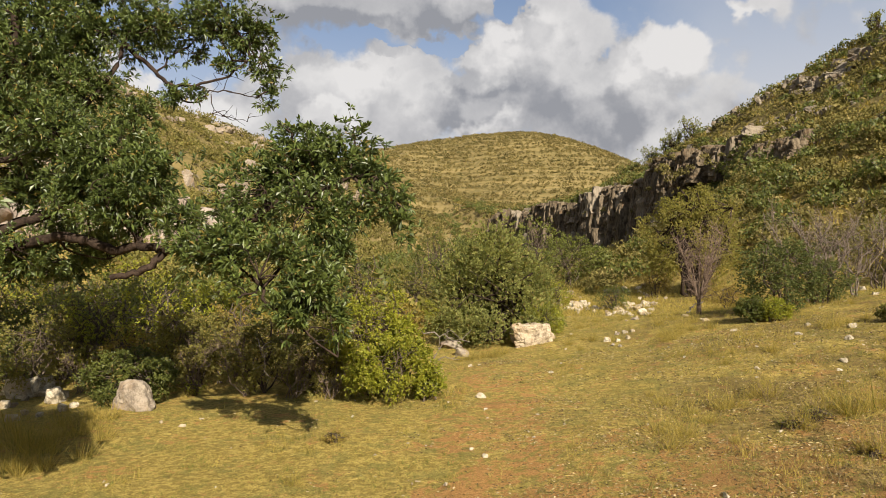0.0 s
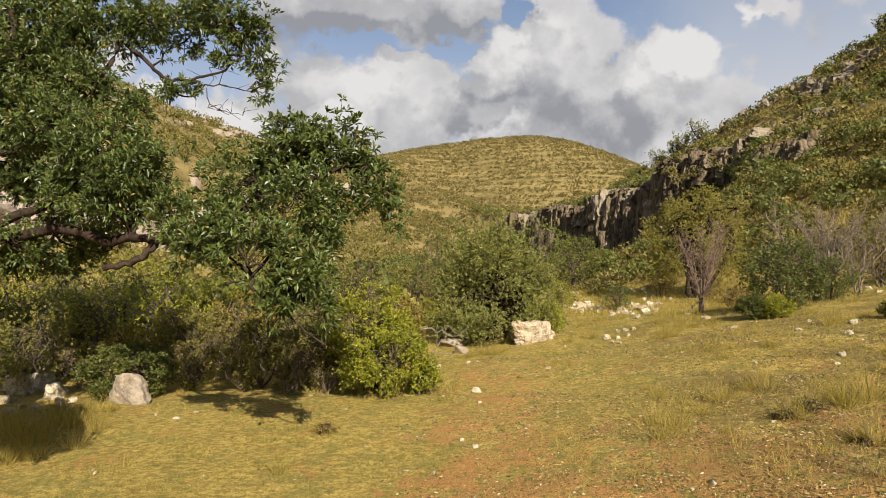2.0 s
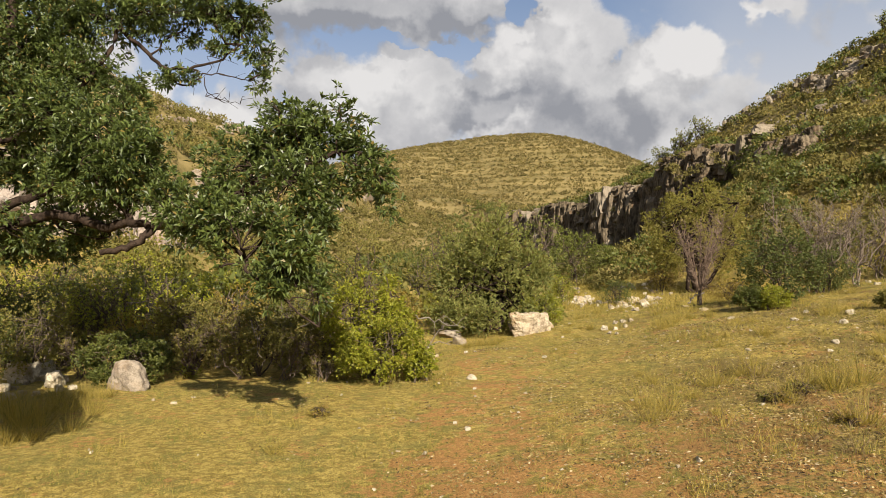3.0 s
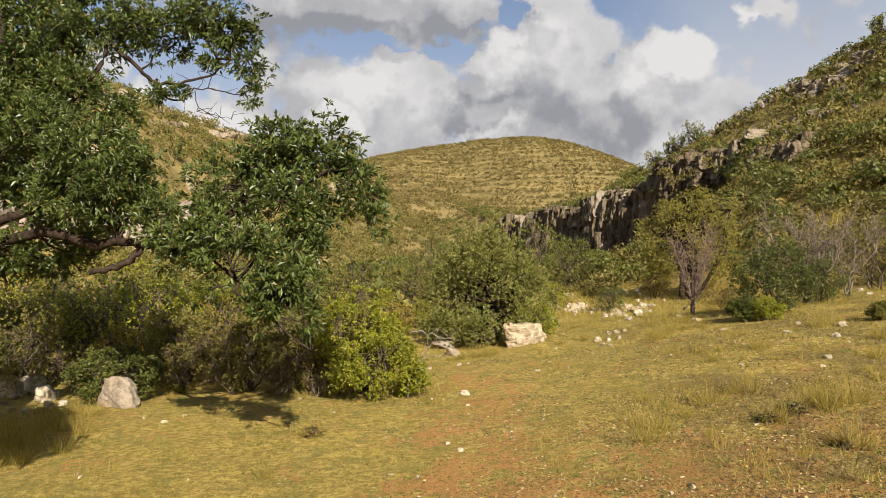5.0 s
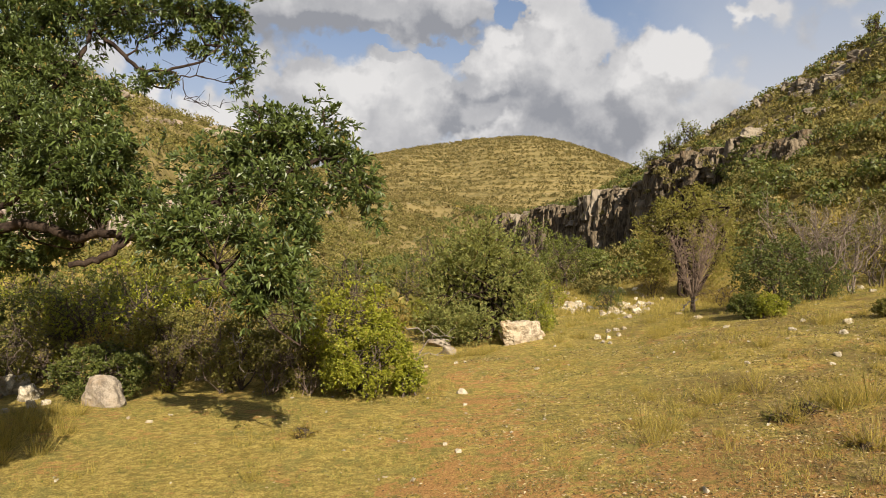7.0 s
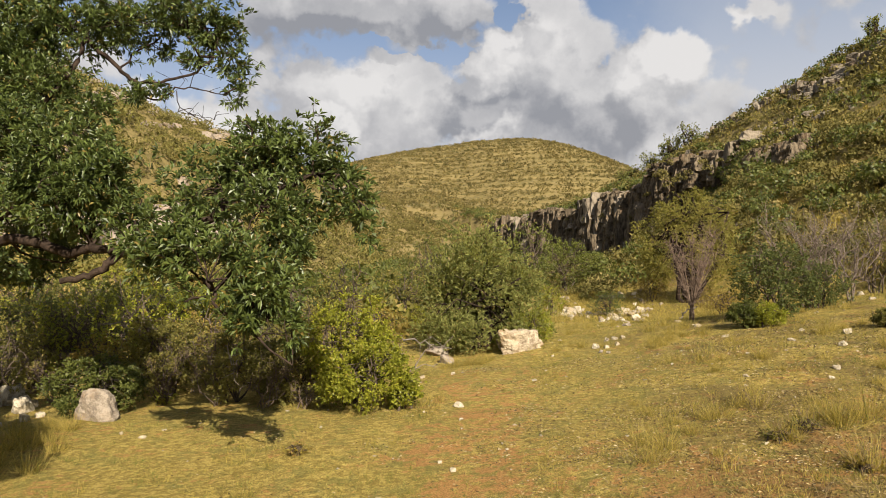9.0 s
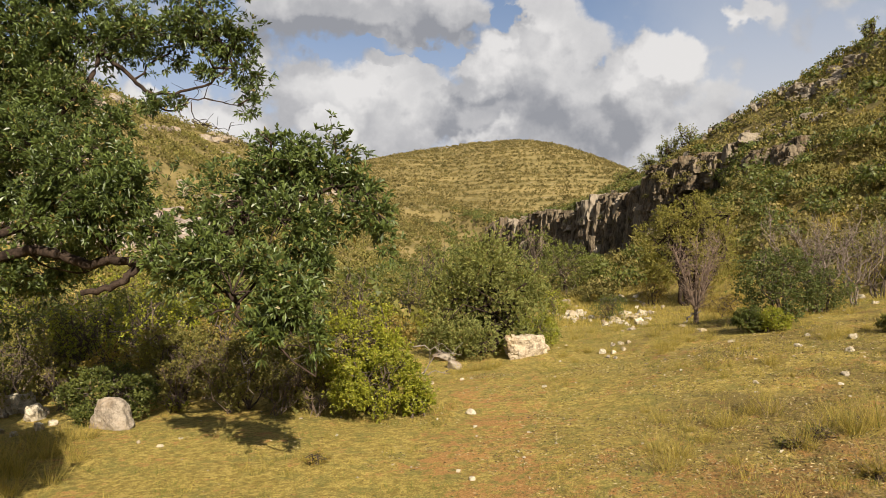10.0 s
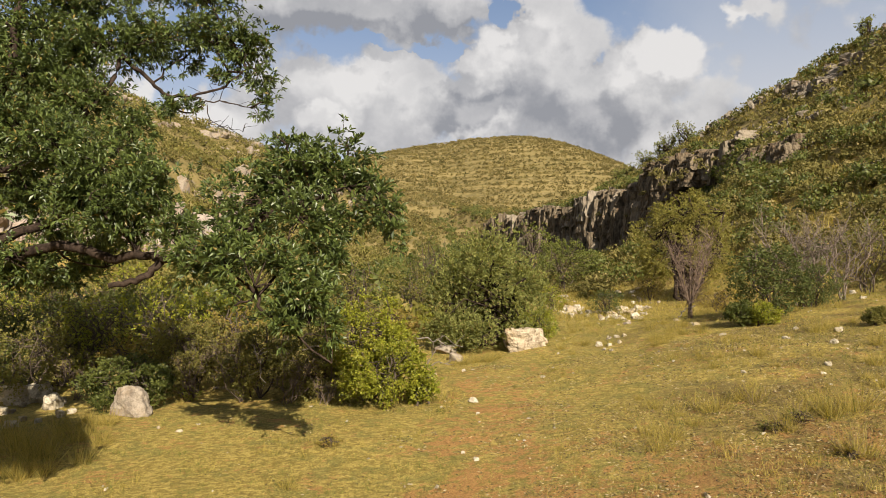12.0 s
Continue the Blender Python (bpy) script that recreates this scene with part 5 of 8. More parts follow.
# ---- stones ----
def stone(name, x, y, size, seed, mat, label, sink=0.32, turn=0.0, category="rock", points=18, cuts=2, rough=0.05, boxy=0.35, taper=0.0):
    ob = new(name, stone_mesh(name, seed, size, mat, points, cuts, rough, boxy, taper))
    ob.matrix_basis = pose(x, y, float(land(x, y)) + size[2] * (1 - 2 * sink), 0, 0, turn)
    return tagged(ob, label, category, "stones in the meadow")


stone("boulder", 1.70, 13.37, (0.540, 0.430, 0.330), 201, BOULDER_ROCK, "pale cream limestone boulder with a flat top beside the juniper", boxy=0.6, cuts=4, points=24, turn=8.0, rough=0.13)
stone("boulder", -3.90, 8.72, (0.317, 0.254, 0.319), 209, GREY_ROCK, "rounded pale limestone boulder at the edge of the shrubs", boxy=0.25, cuts=3, points=26, turn=20.0, rough=0.08, taper=0.42)
stone("flat_stone", 0.33, 12.86, (0.197, 0.158, 0.131), 203, GREY_ROCK, "flat grey limestone slab at the foot of the shrubs")
stone("flat_stone", 0.18, 13.86, (0.289, 0.231, 0.128), 204, GREY_ROCK, "flat grey limestone slab at the foot of the shrubs")
stone("stone", 0.48, 8.75, (0.092, 0.073, 0.057), 205, PALE_ROCK, "small pale stone lying in the meadow grass")
stone("stone", 0.38, 6.17, (0.039, 0.031, 0.026), 206, PALE_ROCK, "small pale stone lying in the meadow grass")
stone("stone", 0.27, 6.40, (0.027, 0.022, 0.024), 207, PALE_ROCK, "small pale stone lying in the meadow grass")
stone("stone", 4.51, 22.78, (0.270, 0.216, 0.191), 400, PALE_ROCK, "pale limestone rock in the stony strip across the path", cuts=1, rough=0.14, turn=71.0, sink=0.36, boxy=0.15)
stone("stone", 4.31, 24.00, (0.202, 0.161, 0.157), 401, PALE_ROCK, "pale limestone rock in the stony strip across the path", cuts=1, rough=0.14, turn=247.0, sink=0.36, boxy=0.15)
stone("stone", 4.95, 22.16, (0.171, 0.137, 0.124), 402, PALE_ROCK, "pale limestone rock in the stony strip across the path", cuts=1, rough=0.14, turn=134.0, sink=0.36, boxy=0.15)
stone("stone", 5.42, 20.79, (0.146, 0.117, 0.146), 403, PALE_ROCK, "pale limestone rock in the stony strip across the path", cuts=1, rough=0.14, turn=160.0, sink=0.36, boxy=0.15)
stone("stone", 5.49, 18.77, (0.223, 0.178, 0.157), 404, PALE_ROCK, "pale limestone rock in the stony strip across the path", cuts=1, rough=0.14, turn=66.0, sink=0.36, boxy=0.15)
stone("stone", 4.21, 14.97, (0.115, 0.092, 0.063), 405, GREY_ROCK, "pale limestone rock in the stony strip across the path", cuts=1, rough=0.14, turn=41.0, sink=0.36, boxy=0.15)
stone("stone", 6.70, 22.33, (0.141, 0.113, 0.125), 406, PALE_ROCK, "pale limestone rock in the stony strip across the path", cuts=1, rough=0.14, turn=125.0, sink=0.36, boxy=0.15)
stone("stone", 3.83, 23.11, (0.162, 0.130, 0.130), 407, GREY_ROCK, "pale limestone rock in the stony strip across the path", cuts=1, rough=0.14, turn=43.0, sink=0.36, boxy=0.15)
stone("stone", 4.55, 24.61, (0.125, 0.100, 0.122), 408, PALE_ROCK, "pale limestone rock in the stony strip across the path", cuts=1, rough=0.14, turn=295.0, sink=0.36, boxy=0.15)
stone("stone", 4.41, 23.14, (0.129, 0.103, 0.097), 409, GREY_ROCK, "pale limestone rock in the stony strip across the path", cuts=1, rough=0.14, turn=125.0, sink=0.36, boxy=0.15)
stone("stone", 4.11, 25.13, (0.161, 0.129, 0.095), 410, PALE_ROCK, "pale limestone rock in the stony strip across the path", cuts=1, rough=0.14, turn=31.0, sink=0.36, boxy=0.15)
stone("stone", 4.18, 22.32, (0.099, 0.079, 0.079), 411, PALE_ROCK, "pale limestone rock in the stony strip across the path", cuts=1, rough=0.14, turn=358.0, sink=0.36, boxy=0.15)
stone("stone", 4.29, 22.56, (0.057, 0.045, 0.055), 412, PALE_ROCK, "pale limestone rock in the stony strip across the path", cuts=1, rough=0.14, turn=24.0, sink=0.36, boxy=0.15)
stone("stone", 4.48, 22.00, (0.125, 0.100, 0.075), 413, GREY_ROCK, "pale limestone rock in the stony strip across the path", cuts=1, rough=0.14, turn=102.0, sink=0.36, boxy=0.15)
stone("stone", 4.31, 23.01, (0.116, 0.093, 0.109), 414, PALE_ROCK, "pale limestone rock in the stony strip across the path", cuts=1, rough=0.14, turn=191.0, sink=0.36, boxy=0.15)
stone("stone", 4.21, 21.29, (0.071, 0.057, 0.067), 415, PALE_ROCK, "pale limestone rock in the stony strip across the path", cuts=1, rough=0.14, turn=36.0, sink=0.36, boxy=0.15)
stone("stone", 4.81, 23.07, (0.085, 0.068, 0.072), 416, PALE_ROCK, "pale limestone rock in the stony strip across the path", cuts=1, rough=0.14, turn=160.0, sink=0.36, boxy=0.15)
stone("stone", 4.98, 23.44, (0.078, 0.062, 0.077), 417, PALE_ROCK, "pale limestone rock in the stony strip across the path", cuts=1, rough=0.14, turn=284.0, sink=0.36, boxy=0.15)
stone("stone", 4.10, 22.62, (0.141, 0.112, 0.086), 418, PALE_ROCK, "pale limestone rock in the stony strip across the path", cuts=1, rough=0.14, turn=146.0, sink=0.36, boxy=0.15)
stone("stone", 4.55, 22.68, (0.070, 0.056, 0.057), 419, GREY_ROCK, "pale limestone rock in the stony strip across the path", cuts=1, rough=0.14, turn=67.0, sink=0.36, boxy=0.15)
stone("stone", 4.33, 24.06, (0.060, 0.048, 0.040), 420, GREY_ROCK, "pale limestone rock in the stony strip across the path", cuts=1, rough=0.14, turn=14.0, sink=0.36, boxy=0.15)
stone("stone", 3.99, 23.30, (0.137, 0.110, 0.104), 421, PALE_ROCK, "pale limestone rock in the stony strip across the path", cuts=1, rough=0.14, turn=73.0, sink=0.36, boxy=0.15)
stone("stone", 5.13, 22.13, (0.120, 0.096, 0.065), 422, GREY_ROCK, "pale limestone rock in the stony strip across the path", cuts=1, rough=0.14, turn=335.0, sink=0.36, boxy=0.15)
stone("stone", 4.40, 23.34, (0.131, 0.105, 0.118), 423, PALE_ROCK, "pale limestone rock in the stony strip across the path", cuts=1, rough=0.14, turn=24.0, sink=0.36, boxy=0.15)
stone("stone", 4.29, 23.25, (0.093, 0.074, 0.052), 424, GREY_ROCK, "pale limestone rock in the stony strip across the path", cuts=1, rough=0.14, turn=218.0, sink=0.36, boxy=0.15)
stone("stone", 4.56, 22.99, (0.074, 0.059, 0.066), 425, PALE_ROCK, "pale limestone rock in the stony strip across the path", cuts=1, rough=0.14, turn=54.0, sink=0.36, boxy=0.15)
stone("stone", 4.72, 23.40, (0.149, 0.119, 0.104), 426, PALE_ROCK, "pale limestone rock in the stony strip across the path", cuts=1, rough=0.14, turn=287.0, sink=0.36, boxy=0.15)
stone("stone", 4.44, 23.61, (0.110, 0.088, 0.097), 427, PALE_ROCK, "pale limestone rock in the stony strip across the path", cuts=1, rough=0.14, turn=164.0, sink=0.36, boxy=0.15)
stone("stone", 4.44, 23.40, (0.136, 0.109, 0.132), 428, PALE_ROCK, "pale limestone rock in the stony strip across the path", cuts=1, rough=0.14, turn=156.0, sink=0.36, boxy=0.15)
stone("stone", 3.89, 22.42, (0.064, 0.051, 0.061), 429, PALE_ROCK, "pale limestone rock in the stony strip across the path", cuts=1, rough=0.14, turn=70.0, sink=0.36, boxy=0.15)
stone("stone", 4.86, 23.50, (0.091, 0.073, 0.062), 430, PALE_ROCK, "pale limestone rock in the stony strip across the path", cuts=1, rough=0.14, turn=254.0, sink=0.36, boxy=0.15)
stone("stone", 4.32, 22.76, (0.086, 0.069, 0.052), 431, GREY_ROCK, "pale limestone rock in the stony strip across the path", cuts=1, rough=0.14, turn=165.0, sink=0.36, boxy=0.15)
stone("stone", 4.51, 22.90, (0.123, 0.098, 0.068), 432, PALE_ROCK, "pale limestone rock in the stony strip across the path", cuts=1, rough=0.14, turn=17.0, sink=0.36, boxy=0.15)
stone("stone", 3.97, 23.54, (0.155, 0.124, 0.100), 433, PALE_ROCK, "pale limestone rock in the stony strip across the path", cuts=1, rough=0.14, turn=277.0, sink=0.36, boxy=0.15)
stone("stone", 4.66, 23.79, (0.118, 0.094, 0.086), 434, GREY_ROCK, "pale limestone rock in the stony strip across the path", cuts=1, rough=0.14, turn=285.0, sink=0.36, boxy=0.15)
stone("stone", 4.42, 23.14, (0.062, 0.050, 0.048), 435, PALE_ROCK, "pale limestone rock in the stony strip across the path", cuts=1, rough=0.14, turn=14.0, sink=0.36, boxy=0.15)
stone("stone", 5.49, 18.33, (0.110, 0.088, 0.107), 436, PALE_ROCK, "pale limestone rock in the stony strip across the path", cuts=1, rough=0.14, turn=25.0, sink=0.36, boxy=0.15)
stone("stone", 6.07, 21.16, (0.108, 0.086, 0.080), 437, PALE_ROCK, "pale limestone rock in the stony strip across the path", cuts=1, rough=0.14, turn=182.0, sink=0.36, boxy=0.15)
stone("stone", 6.19, 21.19, (0.065, 0.052, 0.049), 438, PALE_ROCK, "pale limestone rock in the stony strip across the path", cuts=1, rough=0.14, turn=132.0, sink=0.36, boxy=0.15)
stone("stone", 6.80, 22.20, (0.148, 0.118, 0.110), 439, GREY_ROCK, "pale limestone rock in the stony strip across the path", cuts=1, rough=0.14, turn=8.0, sink=0.36, boxy=0.15)
stone("stone", 6.11, 21.53, (0.097, 0.078, 0.065), 440, PALE_ROCK, "pale limestone rock in the stony strip across the path", cuts=1, rough=0.14, turn=270.0, sink=0.36, boxy=0.15)
stone("stone", 5.47, 18.65, (0.078, 0.062, 0.077), 441, PALE_ROCK, "pale limestone rock in the stony strip across the path", cuts=1, rough=0.14, turn=64.0, sink=0.36, boxy=0.15)
stone("stone", 5.91, 21.49, (0.139, 0.112, 0.096), 442, PALE_ROCK, "pale limestone rock in the stony strip across the path", cuts=1, rough=0.14, turn=103.0, sink=0.36, boxy=0.15)
stone("stone", 4.37, 15.43, (0.044, 0.035, 0.041), 443, PALE_ROCK, "pale limestone rock in the stony strip across the path", cuts=1, rough=0.14, turn=183.0, sink=0.36, boxy=0.15)
stone("stone", 6.43, 22.10, (0.088, 0.070, 0.075), 444, PALE_ROCK, "pale limestone rock in the stony strip across the path", cuts=1, rough=0.14, turn=83.0, sink=0.36, boxy=0.15)
stone("stone", 6.13, 21.41, (0.112, 0.090, 0.097), 445, GREY_ROCK, "pale limestone rock in the stony strip across the path", cuts=1, rough=0.14, turn=317.0, sink=0.36, boxy=0.15)
stone("stone", 5.42, 20.52, (0.075, 0.060, 0.064), 446, PALE_ROCK, "pale limestone rock in the stony strip across the path", cuts=1, rough=0.14, turn=48.0, sink=0.36, boxy=0.15)
stone("stone", 6.26, 20.61, (0.076, 0.061, 0.061), 447, PALE_ROCK, "pale limestone rock in the stony strip across the path", cuts=1, rough=0.14, turn=271.0, sink=0.36, boxy=0.15)
stone("stone", 5.85, 21.13, (0.053, 0.042, 0.045), 448, GREY_ROCK, "pale limestone rock in the stony strip across the path", cuts=1, rough=0.14, turn=87.0, sink=0.36, boxy=0.15)
stone("stone", 6.32, 21.54, (0.095, 0.076, 0.086), 449, GREY_ROCK, "pale limestone rock in the stony strip across the path", cuts=1, rough=0.14, turn=73.0, sink=0.36, boxy=0.15)
stone("stone", 5.96, 21.83, (0.086, 0.069, 0.079), 450, PALE_ROCK, "pale limestone rock in the stony strip across the path", cuts=1, rough=0.14, turn=222.0, sink=0.36, boxy=0.15)
stone("stone", 6.56, 21.86, (0.086, 0.069, 0.073), 451, PALE_ROCK, "pale limestone rock in the stony strip across the path", cuts=1, rough=0.14, turn=60.0, sink=0.36, boxy=0.15)
stone("stone", 6.16, 20.51, (0.135, 0.108, 0.105), 452, PALE_ROCK, "pale limestone rock in the stony strip across the path", cuts=1, rough=0.14, turn=162.0, sink=0.36, boxy=0.15)
stone("stone", 6.68, 22.13, (0.070, 0.056, 0.053), 453, PALE_ROCK, "pale limestone rock in the stony strip across the path", cuts=1, rough=0.14, turn=116.0, sink=0.36, boxy=0.15)
stone("stone", 6.25, 22.17, (0.119, 0.095, 0.073), 454, PALE_ROCK, "pale limestone rock in the stony strip across the path", cuts=1, rough=0.14, turn=305.0, sink=0.36, boxy=0.15)
stone("stone", 5.77, 21.47, (0.123, 0.099, 0.090), 455, PALE_ROCK, "pale limestone rock in the stony strip across the path", cuts=1, rough=0.14, turn=87.0, sink=0.36, boxy=0.15)
stone("stone", 6.26, 21.72, (0.110, 0.088, 0.096), 456, PALE_ROCK, "pale limestone rock in the stony strip across the path", cuts=1, rough=0.14, turn=24.0, sink=0.36, boxy=0.15)
stone("stone", 5.44, 18.54, (0.048, 0.038, 0.040), 457, GREY_ROCK, "pale limestone rock in the stony strip across the path", cuts=1, rough=0.14, turn=82.0, sink=0.36, boxy=0.15)
stone("stone", 6.06, 21.73, (0.074, 0.059, 0.041), 458, GREY_ROCK, "pale limestone rock in the stony strip across the path", cuts=1, rough=0.14, turn=242.0, sink=0.36, boxy=0.15)
stone("stone", 5.62, 19.61, (0.087, 0.070, 0.052), 459, PALE_ROCK, "pale limestone rock in the stony strip across the path", cuts=1, rough=0.14, turn=305.0, sink=0.36, boxy=0.15)
stone("stone", 5.57, 19.26, (0.073, 0.058, 0.040), 460, PALE_ROCK, "pale limestone rock in the stony strip across the path", cuts=1, rough=0.14, turn=53.0, sink=0.36, boxy=0.15)
stone("stone", 5.28, 19.34, (0.085, 0.068, 0.069), 461, PALE_ROCK, "pale limestone rock in the stony strip across the path", cuts=1, rough=0.14, turn=214.0, sink=0.36, boxy=0.15)
stone("stone", 5.43, 21.10, (0.073, 0.058, 0.053), 462, GREY_ROCK, "pale limestone rock in the stony strip across the path", cuts=1, rough=0.14, turn=26.0, sink=0.36, boxy=0.15)
stone("stone", 5.22, 20.62, (0.075, 0.060, 0.069), 463, PALE_ROCK, "pale limestone rock in the stony strip across the path", cuts=1, rough=0.14, turn=0.0, sink=0.36, boxy=0.15)
stone("stone", 5.50, 20.46, (0.083, 0.066, 0.048), 464, PALE_ROCK, "pale limestone rock in the stony strip across the path", cuts=1, rough=0.14, turn=295.0, sink=0.36, boxy=0.15)
stone("stone", 5.09, 20.32, (0.097, 0.077, 0.095), 465, PALE_ROCK, "pale limestone rock in the stony strip across the path", cuts=1, rough=0.14, turn=246.0, sink=0.36, boxy=0.15)
stone("stone", 4.96, 20.48, (0.121, 0.097, 0.101), 466, GREY_ROCK, "pale limestone rock in the stony strip across the path", cuts=1, rough=0.14, turn=181.0, sink=0.36, boxy=0.15)
stone("stone", 5.19, 19.62, (0.079, 0.063, 0.063), 467, PALE_ROCK, "pale limestone rock in the stony strip across the path", cuts=1, rough=0.14, turn=237.0, sink=0.36, boxy=0.15)
stone("stone", 3.59, 13.04, (0.084, 0.068, 0.059), 468, PALE_ROCK, "pale limestone rock in the stony strip across the path", cuts=1, rough=0.14, turn=103.0, sink=0.36, boxy=0.15)
stone("stone", 3.46, 13.01, (0.081, 0.065, 0.064), 469, PALE_ROCK, "pale limestone rock in the stony strip across the path", cuts=1, rough=0.14, turn=102.0, sink=0.36, boxy=0.15)
stone("stone", 3.34, 12.36, (0.062, 0.050, 0.059), 470, PALE_ROCK, "pale limestone rock in the stony strip across the path", cuts=1, rough=0.14, turn=287.0, sink=0.36, boxy=0.15)
stone("stone", 3.28, 12.94, (0.052, 0.042, 0.035), 471, GREY_ROCK, "pale limestone rock in the stony strip across the path", cuts=1, rough=0.14, turn=182.0, sink=0.36, boxy=0.15)
stone("stone", 2.96, 12.34, (0.081, 0.065, 0.077), 472, PALE_ROCK, "pale limestone rock in the stony strip across the path", cuts=1, rough=0.14, turn=187.0, sink=0.36, boxy=0.15)
stone("stone", 3.05, 11.77, (0.058, 0.047, 0.045), 473, PALE_ROCK, "pale limestone rock in the stony strip across the path", cuts=1, rough=0.14, turn=127.0, sink=0.36, boxy=0.15)
stone("stone", 2.95, 11.92, (0.050, 0.040, 0.038), 474, GREY_ROCK, "pale limestone rock in the stony strip across the path", cuts=1, rough=0.14, turn=31.0, sink=0.36, boxy=0.15)
stone("stone", 3.33, 13.01, (0.048, 0.038, 0.039), 475, GREY_ROCK, "pale limestone rock in the stony strip across the path", cuts=1, rough=0.14, turn=253.0, sink=0.36, boxy=0.15)
stone("stone", 3.12, 12.21, (0.053, 0.042, 0.049), 476, PALE_ROCK, "pale limestone rock in the stony strip across the path", cuts=1, rough=0.14, turn=178.0, sink=0.36, boxy=0.15)
stone("stone", 3.32, 13.12, (0.033, 0.026, 0.032), 477, PALE_ROCK, "pale limestone rock in the stony strip across the path", cuts=1, rough=0.14, turn=73.0, sink=0.36, boxy=0.15)
stone("stone", 7.20, 28.93, (0.166, 0.133, 0.101), 478, PALE_ROCK, "pale limestone rock in the stony strip across the path", cuts=1, rough=0.14, turn=250.0, sink=0.36, boxy=0.15)
stone("stone", 6.82, 28.50, (0.188, 0.151, 0.142), 479, PALE_ROCK, "pale limestone rock in the stony strip across the path", cuts=1, rough=0.14, turn=19.0, sink=0.36, boxy=0.15)
stone("stone", 7.16, 33.17, (0.172, 0.137, 0.101), 480, PALE_ROCK, "pale limestone rock in the stony strip across the path", cuts=1, rough=0.14, turn=86.0, sink=0.36, boxy=0.15)
stone("stone", 6.83, 28.59, (0.162, 0.129, 0.112), 481, PALE_ROCK, "pale limestone rock in the stony strip across the path", cuts=1, rough=0.14, turn=50.0, sink=0.36, boxy=0.15)
stone("stone", 7.06, 31.88, (0.118, 0.095, 0.083), 482, GREY_ROCK, "pale limestone rock in the stony strip across the path", cuts=1, rough=0.14, turn=144.0, sink=0.36, boxy=0.15)
stone("stone", 7.50, 30.91, (0.173, 0.138, 0.113), 483, PALE_ROCK, "pale limestone rock in the stony strip across the path", cuts=1, rough=0.14, turn=165.0, sink=0.36, boxy=0.15)
stone("stone", 8.50, 28.97, (0.127, 0.101, 0.100), 484, PALE_ROCK, "pale limestone rock in the stony strip across the path", cuts=1, rough=0.14, turn=349.0, sink=0.36, boxy=0.15)
stone("stone", 7.84, 30.90, (0.078, 0.062, 0.063), 485, PALE_ROCK, "pale limestone rock in the stony strip across the path", cuts=1, rough=0.14, turn=273.0, sink=0.36, boxy=0.15)
stone("stone", 7.37, 32.12, (0.175, 0.140, 0.167), 486, GREY_ROCK, "pale limestone rock in the stony strip across the path", cuts=1, rough=0.14, turn=46.0, sink=0.36, boxy=0.15)
stone("stone", 6.10, 28.92, (0.118, 0.094, 0.074), 487, PALE_ROCK, "pale limestone rock in the stony strip across the path", cuts=1, rough=0.14, turn=192.0, sink=0.36, boxy=0.15)
stone("stone", 7.70, 30.43, (0.113, 0.090, 0.104), 488, GREY_ROCK, "pale limestone rock in the stony strip across the path", cuts=1, rough=0.14, turn=5.0, sink=0.36, boxy=0.15)
stone("stone", 6.99, 30.42, (0.164, 0.131, 0.147), 489, PALE_ROCK, "pale limestone rock in the stony strip across the path", cuts=1, rough=0.14, turn=262.0, sink=0.36, boxy=0.15)
stone("stone", 7.62, 28.66, (0.180, 0.144, 0.142), 490, GREY_ROCK, "pale limestone rock in the stony strip across the path", cuts=1, rough=0.14, turn=300.0, sink=0.36, boxy=0.15)
stone("stone", 7.12, 29.47, (0.134, 0.107, 0.108), 491, GREY_ROCK, "pale limestone rock in the stony strip across the path", cuts=1, rough=0.14, turn=94.0, sink=0.36, boxy=0.15)
stone("stone", 7.77, 29.35, (0.172, 0.138, 0.158), 492, PALE_ROCK, "pale limestone rock in the stony strip across the path", cuts=1, rough=0.14, turn=11.0, sink=0.36, boxy=0.15)
stone("stone", 7.56, 30.78, (0.178, 0.143, 0.155), 493, PALE_ROCK, "pale limestone rock in the stony strip across the path", cuts=1, rough=0.14, turn=347.0, sink=0.36, boxy=0.15)
stone("stone", 8.26, 28.80, (0.189, 0.151, 0.105), 494, PALE_ROCK, "pale limestone rock in the stony strip across the path", cuts=1, rough=0.14, turn=312.0, sink=0.36, boxy=0.15)
stone("stone", 7.20, 28.20, (0.169, 0.135, 0.165), 495, PALE_ROCK, "pale limestone rock in the stony strip across the path", cuts=1, rough=0.14, turn=262.0, sink=0.36, boxy=0.15)
stone("stone", 6.63, 33.12, (0.181, 0.144, 0.174), 496, PALE_ROCK, "pale limestone rock in the stony strip across the path", cuts=1, rough=0.14, turn=256.0, sink=0.36, boxy=0.15)
stone("stone", 6.54, 34.94, (0.108, 0.086, 0.066), 497, PALE_ROCK, "pale limestone rock in the stony strip across the path", cuts=1, rough=0.14, turn=279.0, sink=0.36, boxy=0.15)
stone("stone", 6.75, 33.87, (0.172, 0.138, 0.122), 498, GREY_ROCK, "pale limestone rock in the stony strip across the path", cuts=1, rough=0.14, turn=353.0, sink=0.36, boxy=0.15)
stone("stone", 6.90, 33.29, (0.092, 0.074, 0.081), 499, PALE_ROCK, "pale limestone rock in the stony strip across the path", cuts=1, rough=0.14, turn=230.0, sink=0.36, boxy=0.15)
stone("stone", 6.63, 32.87, (0.202, 0.162, 0.137), 500, GREY_ROCK, "pale limestone rock in the stony strip across the path", cuts=1, rough=0.14, turn=354.0, sink=0.36, boxy=0.15)
